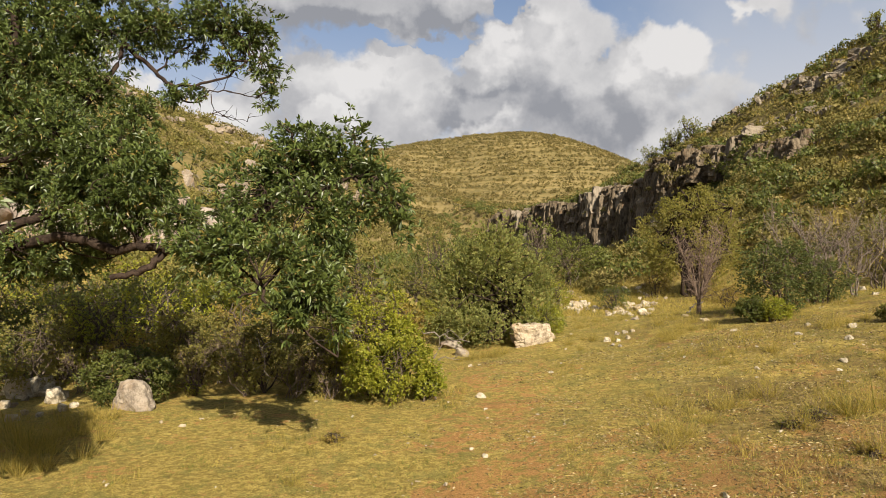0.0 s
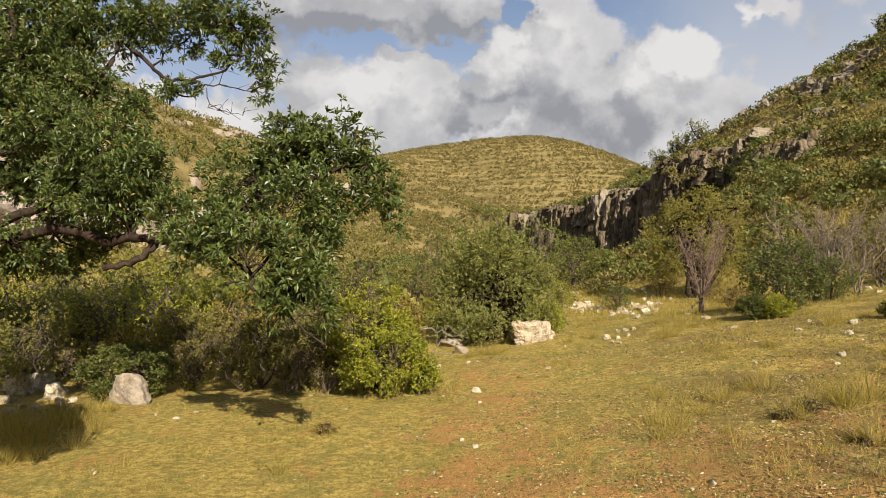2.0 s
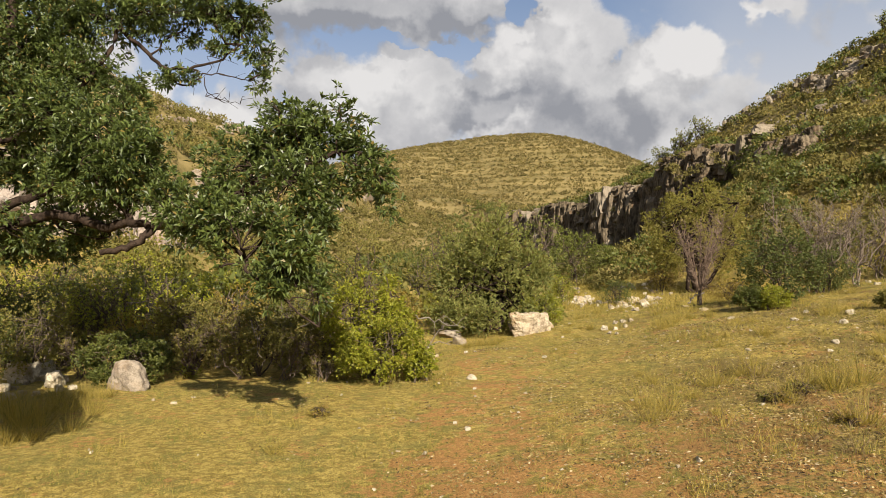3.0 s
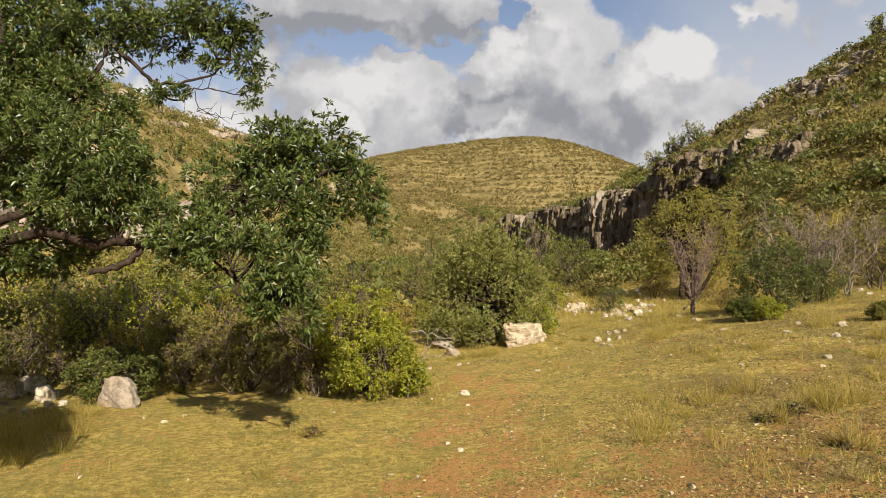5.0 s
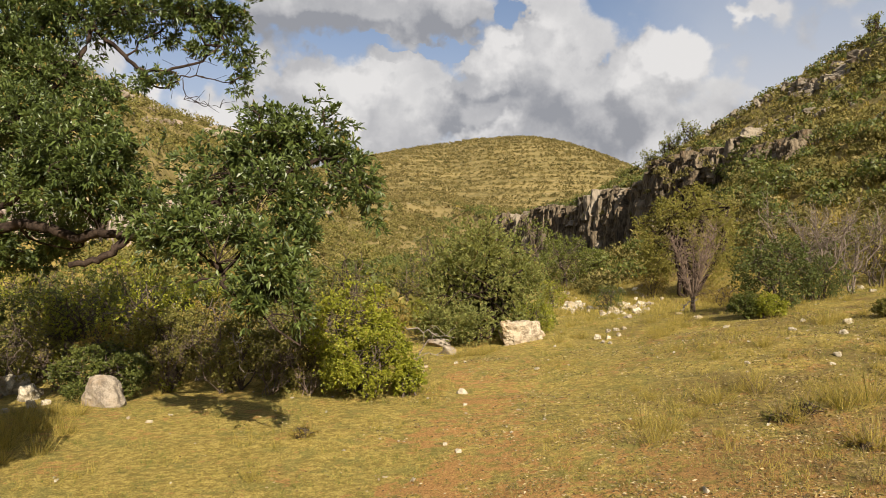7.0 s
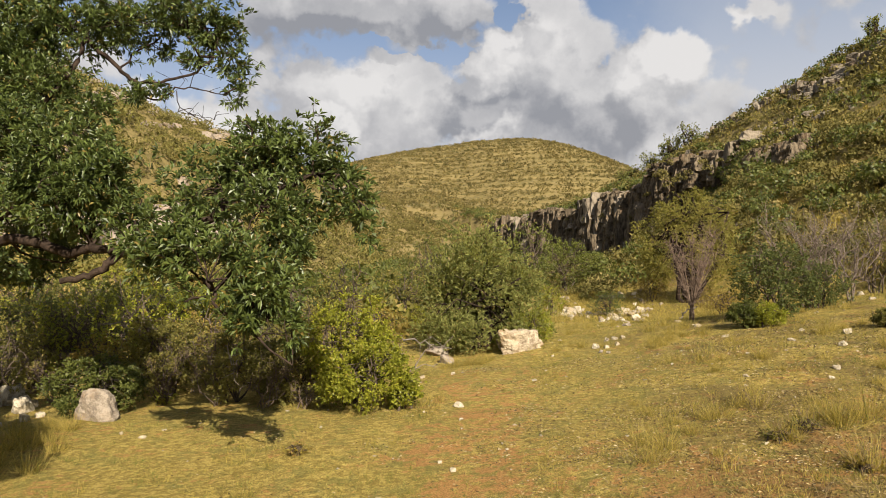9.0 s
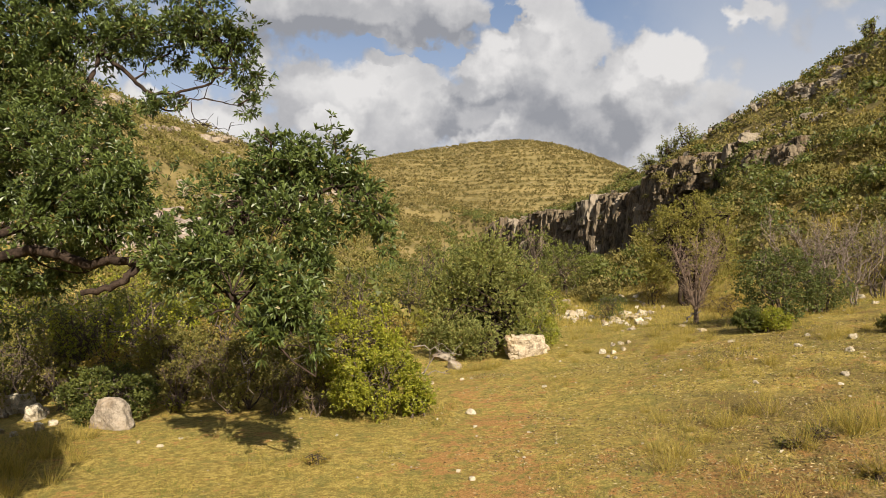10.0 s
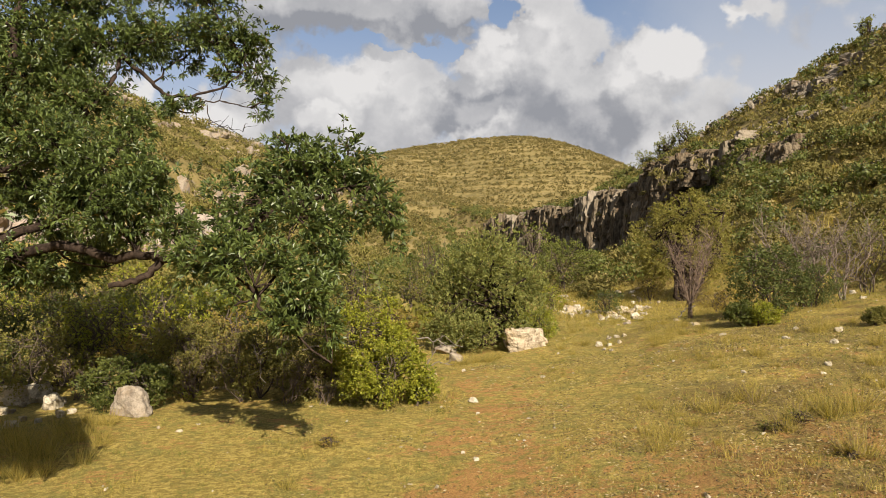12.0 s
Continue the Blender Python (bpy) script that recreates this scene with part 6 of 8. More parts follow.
stone("stone", 5.97, 34.80, (0.173, 0.139, 0.123), 501, GREY_ROCK, "pale limestone rock in the stony strip across the path", cuts=1, rough=0.14, turn=343.0, sink=0.36, boxy=0.15)
stone("stone", 6.68, 34.55, (0.093, 0.074, 0.077), 502, PALE_ROCK, "pale limestone rock in the stony strip across the path", cuts=1, rough=0.14, turn=274.0, sink=0.36, boxy=0.15)
stone("stone", 7.00, 34.04, (0.156, 0.125, 0.129), 503, PALE_ROCK, "pale limestone rock in the stony strip across the path", cuts=1, rough=0.14, turn=213.0, sink=0.36, boxy=0.15)
stone("stone", 7.62, 28.06, (0.100, 0.080, 0.088), 504, PALE_ROCK, "pale limestone rock in the stony strip across the path", cuts=1, rough=0.14, turn=303.0, sink=0.36, boxy=0.15)
stone("stone", 8.00, 27.07, (0.125, 0.100, 0.089), 505, PALE_ROCK, "pale limestone rock in the stony strip across the path", cuts=1, rough=0.14, turn=347.0, sink=0.36, boxy=0.15)
stone("stone", 7.48, 25.01, (0.139, 0.111, 0.117), 506, GREY_ROCK, "pale limestone rock in the stony strip across the path", cuts=1, rough=0.14, turn=105.0, sink=0.36, boxy=0.15)
stone("stone", 7.88, 27.98, (0.079, 0.063, 0.047), 507, PALE_ROCK, "pale limestone rock in the stony strip across the path", cuts=1, rough=0.14, turn=146.0, sink=0.36, boxy=0.15)
stone("stone", 7.04, 24.38, (0.121, 0.097, 0.092), 508, PALE_ROCK, "pale limestone rock in the stony strip across the path", cuts=1, rough=0.14, turn=13.0, sink=0.36, boxy=0.15)
stone("stone", 8.01, 27.86, (0.106, 0.085, 0.093), 509, PALE_ROCK, "pale limestone rock in the stony strip across the path", cuts=1, rough=0.14, turn=182.0, sink=0.36, boxy=0.15)
stone("stone", 7.57, 24.06, (0.065, 0.052, 0.055), 510, GREY_ROCK, "pale limestone rock in the stony strip across the path", cuts=1, rough=0.14, turn=297.0, sink=0.36, boxy=0.15)
stone("stone", 7.82, 24.00, (0.082, 0.065, 0.069), 511, GREY_ROCK, "pale limestone rock in the stony strip across the path", cuts=1, rough=0.14, turn=211.0, sink=0.36, boxy=0.15)
stone("stone", 7.91, 26.11, (0.154, 0.123, 0.108), 512, PALE_ROCK, "pale limestone rock in the stony strip across the path", cuts=1, rough=0.14, turn=7.0, sink=0.36, boxy=0.15)
stone("stone", 7.13, 26.16, (0.090, 0.072, 0.063), 513, PALE_ROCK, "pale limestone rock in the stony strip across the path", cuts=1, rough=0.14, turn=120.0, sink=0.36, boxy=0.15)
stone("stone", 10.00, 23.49, (0.096, 0.077, 0.080), 514, PALE_ROCK, "pale limestone rock in the stony strip across the path", cuts=1, rough=0.14, turn=19.0, sink=0.36, boxy=0.15)
stone("stone", 9.35, 25.57, (0.149, 0.119, 0.116), 515, PALE_ROCK, "pale limestone rock in the stony strip across the path", cuts=1, rough=0.14, turn=343.0, sink=0.36, boxy=0.15)
stone("stone", 9.56, 25.68, (0.127, 0.102, 0.091), 516, PALE_ROCK, "pale limestone rock in the stony strip across the path", cuts=1, rough=0.14, turn=179.0, sink=0.36, boxy=0.15)
stone("stone", 9.98, 24.05, (0.069, 0.055, 0.038), 517, GREY_ROCK, "pale limestone rock in the stony strip across the path", cuts=1, rough=0.14, turn=310.0, sink=0.36, boxy=0.15)
stone("stone", 9.43, 25.64, (0.159, 0.127, 0.085), 518, GREY_ROCK, "pale limestone rock in the stony strip across the path", cuts=1, rough=0.14, turn=287.0, sink=0.36, boxy=0.15)
stone("stone", 10.16, 24.03, (0.107, 0.085, 0.078), 519, PALE_ROCK, "pale limestone rock in the stony strip across the path", cuts=1, rough=0.14, turn=247.0, sink=0.36, boxy=0.15)
stone("stone", 9.91, 24.13, (0.107, 0.085, 0.065), 520, GREY_ROCK, "pale limestone rock in the stony strip across the path", cuts=1, rough=0.14, turn=47.0, sink=0.36, boxy=0.15)
stone("stone", 9.34, 25.18, (0.102, 0.081, 0.061), 521, PALE_ROCK, "pale limestone rock in the stony strip across the path", cuts=1, rough=0.14, turn=122.0, sink=0.36, boxy=0.15)
stone("stone", 5.00, 22.09, (0.078, 0.062, 0.052), 522, PALE_ROCK, "pale limestone rock in the stony strip across the path", cuts=1, rough=0.14, turn=278.0, sink=0.36, boxy=0.15)
stone("stone", 5.02, 22.49, (0.078, 0.062, 0.075), 523, PALE_ROCK, "pale limestone rock in the stony strip across the path", cuts=1, rough=0.14, turn=201.0, sink=0.36, boxy=0.15)
stone("stone", 5.74, 22.44, (0.090, 0.072, 0.076), 524, PALE_ROCK, "pale limestone rock in the stony strip across the path", cuts=1, rough=0.14, turn=343.0, sink=0.36, boxy=0.15)
stone("stone", 5.32, 22.43, (0.100, 0.080, 0.084), 525, PALE_ROCK, "pale limestone rock in the stony strip across the path", cuts=1, rough=0.14, turn=193.0, sink=0.36, boxy=0.15)
stone("stone", 5.06, 23.69, (0.087, 0.070, 0.053), 526, PALE_ROCK, "pale limestone rock in the stony strip across the path", cuts=1, rough=0.14, turn=334.0, sink=0.36, boxy=0.15)
stone("stone", 5.36, 22.13, (0.073, 0.059, 0.042), 527, GREY_ROCK, "pale limestone rock in the stony strip across the path", cuts=1, rough=0.14, turn=106.0, sink=0.36, boxy=0.15)
stone("stone", 5.49, 22.26, (0.092, 0.074, 0.063), 528, GREY_ROCK, "pale limestone rock in the stony strip across the path", cuts=1, rough=0.14, turn=314.0, sink=0.36, boxy=0.15)
stone("stone", 4.74, 21.42, (0.095, 0.076, 0.082), 529, PALE_ROCK, "pale limestone rock in the stony strip across the path", cuts=1, rough=0.14, turn=197.0, sink=0.36, boxy=0.15)
stone("stone", -2.80, 43.95, (0.138, 0.111, 0.135), 530, PALE_ROCK, "pale limestone rock in the stony strip across the path", cuts=1, rough=0.14, turn=55.0, sink=0.36, boxy=0.15)
stone("stone", -4.85, 44.92, (0.232, 0.186, 0.125), 531, GREY_ROCK, "pale limestone rock in the stony strip across the path", cuts=1, rough=0.14, turn=283.0, sink=0.36, boxy=0.15)
stone("stone", -3.11, 50.14, (0.136, 0.109, 0.076), 532, GREY_ROCK, "pale limestone rock in the stony strip across the path", cuts=1, rough=0.14, turn=191.0, sink=0.36, boxy=0.15)
stone("stone", -2.10, 47.31, (0.225, 0.180, 0.157), 533, PALE_ROCK, "pale limestone rock in the stony strip across the path", cuts=1, rough=0.14, turn=51.0, sink=0.36, boxy=0.15)
stone("stone", -1.41, 44.44, (0.127, 0.102, 0.097), 534, PALE_ROCK, "pale limestone rock in the stony strip across the path", cuts=1, rough=0.14, turn=150.0, sink=0.36, boxy=0.15)
stone("stone", -2.47, 46.69, (0.298, 0.239, 0.166), 535, PALE_ROCK, "pale limestone rock in the stony strip across the path", cuts=1, rough=0.14, turn=137.0, sink=0.36, boxy=0.15)
stone("stone", -2.46, 46.49, (0.192, 0.154, 0.139), 536, GREY_ROCK, "pale limestone rock in the stony strip across the path", cuts=1, rough=0.14, turn=39.0, sink=0.36, boxy=0.15)
stone("stone", -2.86, 47.11, (0.177, 0.141, 0.174), 537, PALE_ROCK, "pale limestone rock in the stony strip across the path", cuts=1, rough=0.14, turn=39.0, sink=0.36, boxy=0.15)
stone("stone", 5.35, 28.02, (0.090, 0.072, 0.070), 538, GREY_ROCK, "pale limestone rock in the stony strip across the path", cuts=1, rough=0.14, turn=211.0, sink=0.36, boxy=0.15)
stone("stone", 5.33, 26.51, (0.075, 0.060, 0.059), 539, PALE_ROCK, "pale limestone rock in the stony strip across the path", cuts=1, rough=0.14, turn=115.0, sink=0.36, boxy=0.15)
stone("stone", 5.41, 29.56, (0.187, 0.150, 0.119), 540, GREY_ROCK, "pale limestone rock in the stony strip across the path", cuts=1, rough=0.14, turn=32.0, sink=0.36, boxy=0.15)
stone("stone", 5.38, 28.37, (0.072, 0.058, 0.058), 541, GREY_ROCK, "pale limestone rock in the stony strip across the path", cuts=1, rough=0.14, turn=289.0, sink=0.36, boxy=0.15)
stone("stone", 5.53, 29.24, (0.118, 0.095, 0.113), 542, GREY_ROCK, "pale limestone rock in the stony strip across the path", cuts=1, rough=0.14, turn=327.0, sink=0.36, boxy=0.15)
stone("stone", 4.92, 27.12, (0.102, 0.081, 0.065), 543, GREY_ROCK, "pale limestone rock in the stony strip across the path", cuts=1, rough=0.14, turn=208.0, sink=0.36, boxy=0.15)
stone("stone", 6.27, 10.49, (0.081, 0.065, 0.078), 240, PALE_ROCK, "small pale stone lying in the meadow grass", rough=0.12, boxy=0.15, turn=0.0, sink=0.4)
stone("stone", 5.44, 9.16, (0.077, 0.062, 0.060), 241, PALE_ROCK, "small pale stone lying in the meadow grass", rough=0.12, boxy=0.15, turn=37.0, sink=0.4)
stone("stone", 4.72, 8.06, (0.073, 0.059, 0.038), 242, PALE_ROCK, "small pale stone lying in the meadow grass", rough=0.12, boxy=0.15, turn=74.0, sink=0.4)
stone("stone", 5.23, 10.06, (0.070, 0.056, 0.042), 243, PALE_ROCK, "small pale stone lying in the meadow grass", rough=0.12, boxy=0.15, turn=111.0, sink=0.4)
stone("stone", 4.92, 11.57, (0.081, 0.065, 0.043), 244, PALE_ROCK, "small pale stone lying in the meadow grass", rough=0.12, boxy=0.15, turn=148.0, sink=0.4)
stone("stone", 5.10, 13.28, (0.093, 0.074, 0.062), 245, PALE_ROCK, "small pale stone lying in the meadow grass", rough=0.12, boxy=0.15, turn=185.0, sink=0.4)
stone("stone", 5.12, 14.42, (0.111, 0.089, 0.054), 246, PALE_ROCK, "small pale stone lying in the meadow grass", rough=0.12, boxy=0.15, turn=222.0, sink=0.4)
stone("stone", 11.79, 19.19, (0.161, 0.129, 0.090), 247, PALE_ROCK, "small pale stone lying in the meadow grass", rough=0.12, boxy=0.15, turn=259.0, sink=0.4)
stone("stone", 8.50, 13.47, (0.094, 0.075, 0.063), 248, PALE_ROCK, "small pale stone lying in the meadow grass", rough=0.12, boxy=0.15, turn=296.0, sink=0.4)
stone("stone", 5.93, 11.12, (0.047, 0.037, 0.042), 249, PALE_ROCK, "small pale stone lying in the meadow grass", rough=0.12, boxy=0.15, turn=333.0, sink=0.4)
stone("stone", 1.56, 9.88, (0.042, 0.033, 0.028), 250, PALE_ROCK, "small pale stone lying in the meadow grass", rough=0.12, boxy=0.15, turn=10.0, sink=0.4)
stone("stone", 2.18, 12.19, (0.043, 0.034, 0.034), 251, PALE_ROCK, "small pale stone lying in the meadow grass", rough=0.12, boxy=0.15, turn=47.0, sink=0.4)
stone("stone", 0.50, 7.96, (0.039, 0.031, 0.026), 252, PALE_ROCK, "small pale stone lying in the meadow grass", rough=0.12, boxy=0.15, turn=84.0, sink=0.4)
stone("stone", -3.23, 7.90, (0.033, 0.027, 0.030), 253, PALE_ROCK, "small pale stone lying in the meadow grass", rough=0.12, boxy=0.15, turn=121.0, sink=0.4)
stone("stone", 2.57, 13.73, (0.039, 0.031, 0.032), 254, PALE_ROCK, "small pale stone lying in the meadow grass", rough=0.12, boxy=0.15, turn=158.0, sink=0.4)
stone("stone", 0.88, 6.64, (0.021, 0.017, 0.016), 255, PALE_ROCK, "small pale stone lying in the meadow grass", rough=0.12, boxy=0.15, turn=195.0, sink=0.4)
stone("stone", -0.04, 11.28, (0.063, 0.051, 0.047), 256, PALE_ROCK, "small pale stone lying in the meadow grass", rough=0.12, boxy=0.15, turn=232.0, sink=0.4)
stone("stone", -0.19, 12.35, (0.061, 0.049, 0.052), 257, PALE_ROCK, "small pale stone lying in the meadow grass", rough=0.12, boxy=0.15, turn=269.0, sink=0.4)
stone("stone", 3.79, 8.27, (0.052, 0.042, 0.031), 258, PALE_ROCK, "small pale stone lying in the meadow grass", rough=0.12, boxy=0.15, turn=306.0, sink=0.4)
stone("stone", 4.51, 7.80, (0.038, 0.031, 0.026), 259, PALE_ROCK, "small pale stone lying in the meadow grass", rough=0.12, boxy=0.15, turn=343.0, sink=0.4)
stone("stone", -6.99, 11.38, (0.276, 0.221, 0.294), 270, PALE_ROCK, "pale limestone rock heaped under the shrubs", rough=0.14, boxy=0.4, turn=0.0)
stone("stone", -6.72, 11.47, (0.254, 0.204, 0.265), 271, PALE_ROCK, "pale limestone rock heaped under the shrubs", rough=0.14, boxy=0.4, turn=53.0)
stone("stone", -6.13, 10.83, (0.203, 0.163, 0.201), 272, PALE_ROCK, "pale limestone rock heaped under the shrubs", rough=0.14, boxy=0.4, turn=106.0)
stone("stone", -5.06, 9.13, (0.096, 0.077, 0.085), 273, PALE_ROCK, "pale limestone rock heaped under the shrubs", rough=0.14, boxy=0.4, turn=159.0)
stone("stone", -5.19, 8.27, (0.115, 0.092, 0.085), 274, PALE_ROCK, "pale limestone rock heaped under the shrubs", rough=0.14, boxy=0.4, turn=212.0)
stone("stone", -6.92, 11.54, (0.121, 0.097, 0.129), 275, PALE_ROCK, "pale limestone rock heaped under the shrubs", rough=0.14, boxy=0.4, turn=265.0)
stone("stone", -5.40, 10.07, (0.085, 0.068, 0.075), 276, PALE_ROCK, "pale limestone rock heaped under the shrubs", rough=0.14, boxy=0.4, turn=318.0)
stone("stone", -6.74, 10.46, (0.131, 0.105, 0.127), 277, PALE_ROCK, "pale limestone rock heaped under the shrubs", rough=0.14, boxy=0.4, turn=11.0)
stone("stone", -6.55, 11.30, (0.103, 0.082, 0.105), 278, PALE_ROCK, "pale limestone rock heaped under the shrubs", rough=0.14, boxy=0.4, turn=64.0)
stone("stone", -5.55, 9.12, (0.077, 0.061, 0.068), 279, PALE_ROCK, "pale limestone rock heaped under the shrubs", rough=0.14, boxy=0.4, turn=117.0)
stone("stone", -6.12, 11.11, (0.086, 0.068, 0.093), 280, PALE_ROCK, "pale limestone rock heaped under the shrubs", rough=0.14, boxy=0.4, turn=170.0)
stone("stone", -7.42, 11.67, (0.122, 0.098, 0.109), 281, PALE_ROCK, "pale limestone rock heaped under the shrubs", rough=0.14, boxy=0.4, turn=223.0)
stone("stone", -4.99, 8.51, (0.066, 0.052, 0.056), 282, PALE_ROCK, "pale limestone rock heaped under the shrubs", rough=0.14, boxy=0.4, turn=276.0)

for x, y, size, seed, rock, label in (
    (-7.71, 12.32, 0.17, 600, GREY_ROCK, "grey limestone rock half hidden in grass under the oak"),
    (-7.66, 12.77, 0.12, 601, GREY_ROCK, "grey limestone rock half hidden in grass under the oak"),
    (-6.91, 11.93, 0.20, 602, GREY_ROCK, "grey limestone rock half hidden in grass under the oak"),
    (-6.18, 10.95, 0.13, 603, GREY_ROCK, "grey limestone rock half hidden in grass under the oak"),
    (-6.78, 11.14, 0.11, 604, GREY_ROCK, "grey limestone rock half hidden in grass under the oak"),
    (-6.73, 10.64, 0.14, 605, GREY_ROCK, "grey limestone rock half hidden in grass under the oak"),
    (-6.84, 12.23, 0.10, 606, GREY_ROCK, "grey limestone rock half hidden in grass under the oak"),
    (-8.28, 13.91, 0.13, 607, GREY_ROCK, "grey limestone rock half hidden in grass under the oak"),
    (3.72, 23.18, 0.13, 608, PALE_ROCK, "pale limestone rock in the stony strip across the path"),
    (4.17, 24.48, 0.22, 609, PALE_ROCK, "pale limestone rock in the stony strip across the path"),
    (3.98, 22.28, 0.16, 610, PALE_ROCK, "pale limestone rock in the stony strip across the path"),
    (4.44, 23.48, 0.26, 611, PALE_ROCK, "pale limestone rock in the stony strip across the path"),
    (4.28, 21.78, 0.14, 612, PALE_ROCK, "pale limestone rock in the stony strip across the path"),
    (4.85, 23.67, 0.20, 613, PALE_ROCK, "pale limestone rock in the stony strip across the path"),
    (4.68, 22.13, 0.12, 614, PALE_ROCK, "pale limestone rock in the stony strip across the path"),
    (5.41, 21.52, 0.20, 615, PALE_ROCK, "pale limestone rock in the stony strip across the path"),
    (5.32, 20.37, 0.14, 616, PALE_ROCK, "pale limestone rock in the stony strip across the path"),
    (6.03, 22.27, 0.24, 617, PALE_ROCK, "pale limestone rock in the stony strip across the path"),
    (6.04, 21.27, 0.20, 618, PALE_ROCK, "pale limestone rock in the stony strip across the path"),
    (6.56, 22.31, 0.22, 619, PALE_ROCK, "pale limestone rock in the stony strip across the path"),
    (6.21, 20.41, 0.15, 620, PALE_ROCK, "pale limestone rock in the stony strip across the path"),
    (4.74, 19.53, 0.12, 621, PALE_ROCK, "pale limestone rock in the stony strip across the path"),
    (5.10, 18.47, 0.10, 622, PALE_ROCK, "pale limestone rock in the stony strip across the path"),
    (6.93, 22.31, 0.14, 623, PALE_ROCK, "pale limestone rock in the stony strip across the path"),
):
    stone("stone", x, y, (size, size * 0.8, size * 0.66), seed, rock, label, cuts=2, rough=0.14, turn=seed * 47.0, sink=0.36, boxy=0.3)

# ---- cliff and outcrops of the right hillside ----
def slab_mesh(name, seed, mat):
    """A weathered upright pillar of cracked rock, one metre each way: fluted down its sides, notched along its beds."""
    bm = bmesh.new()
    bmesh.ops.create_cube(bm, size=1.0)
    bmesh.ops.subdivide_edges(bm, edges=bm.edges[:], cuts=4, use_grid_fill=True)
    rng = np.random.RandomState(seed)
    beds = rng.normal(size=12) * 0.05
    beds[rng.randint(1, 5)] -= 0.14
    lean = rng.normal(size=2) * 0.06
    for v in bm.verts:
        c = v.co.copy()
        bed = beds[int((c.z + 0.5) * 4.9)]
        flute = noise.fractal(Vector((c.x * 3.0 + seed * 5, c.y * 3.0, c.z * 0.9)), 1.0, 2.0, 4) * 0.17
        chip = noise.fractal(Vector((c.x * 4.0, c.y * 4.0 + seed * 3, c.z * 5.0)), 1.0, 2.0, 3) * 0.15
        thin = 1 - 0.08 * (c.z + 0.5)
        v.co.x = c.x * thin + math.copysign(min(1.0, abs(c.x) * 2), c.x) * (bed + flute + chip) * 0.5 + lean[0] * c.z
        v.co.y = c.y * thin + math.copysign(min(1.0, abs(c.y) * 2), c.y) * (bed + flute + chip) * 0.5 + lean[1] * c.z
        v.co.z = c.z + max(0.0, c.z) * (flute * 0.5 + 0.20 * noise.noise(Vector((c.x * 4, c.y * 4, seed))))
    me = bpy.data.meshes.new(name)
    bm.to_mesh(me)
    bm.free()
    me.materials.append(mat)
    return me


def hill_point(q, p):
    """Plan place from the distance across the right hillside and along it."""
    return 0.96 * q - 0.27 * p, 0.27 * q + 0.96 * p


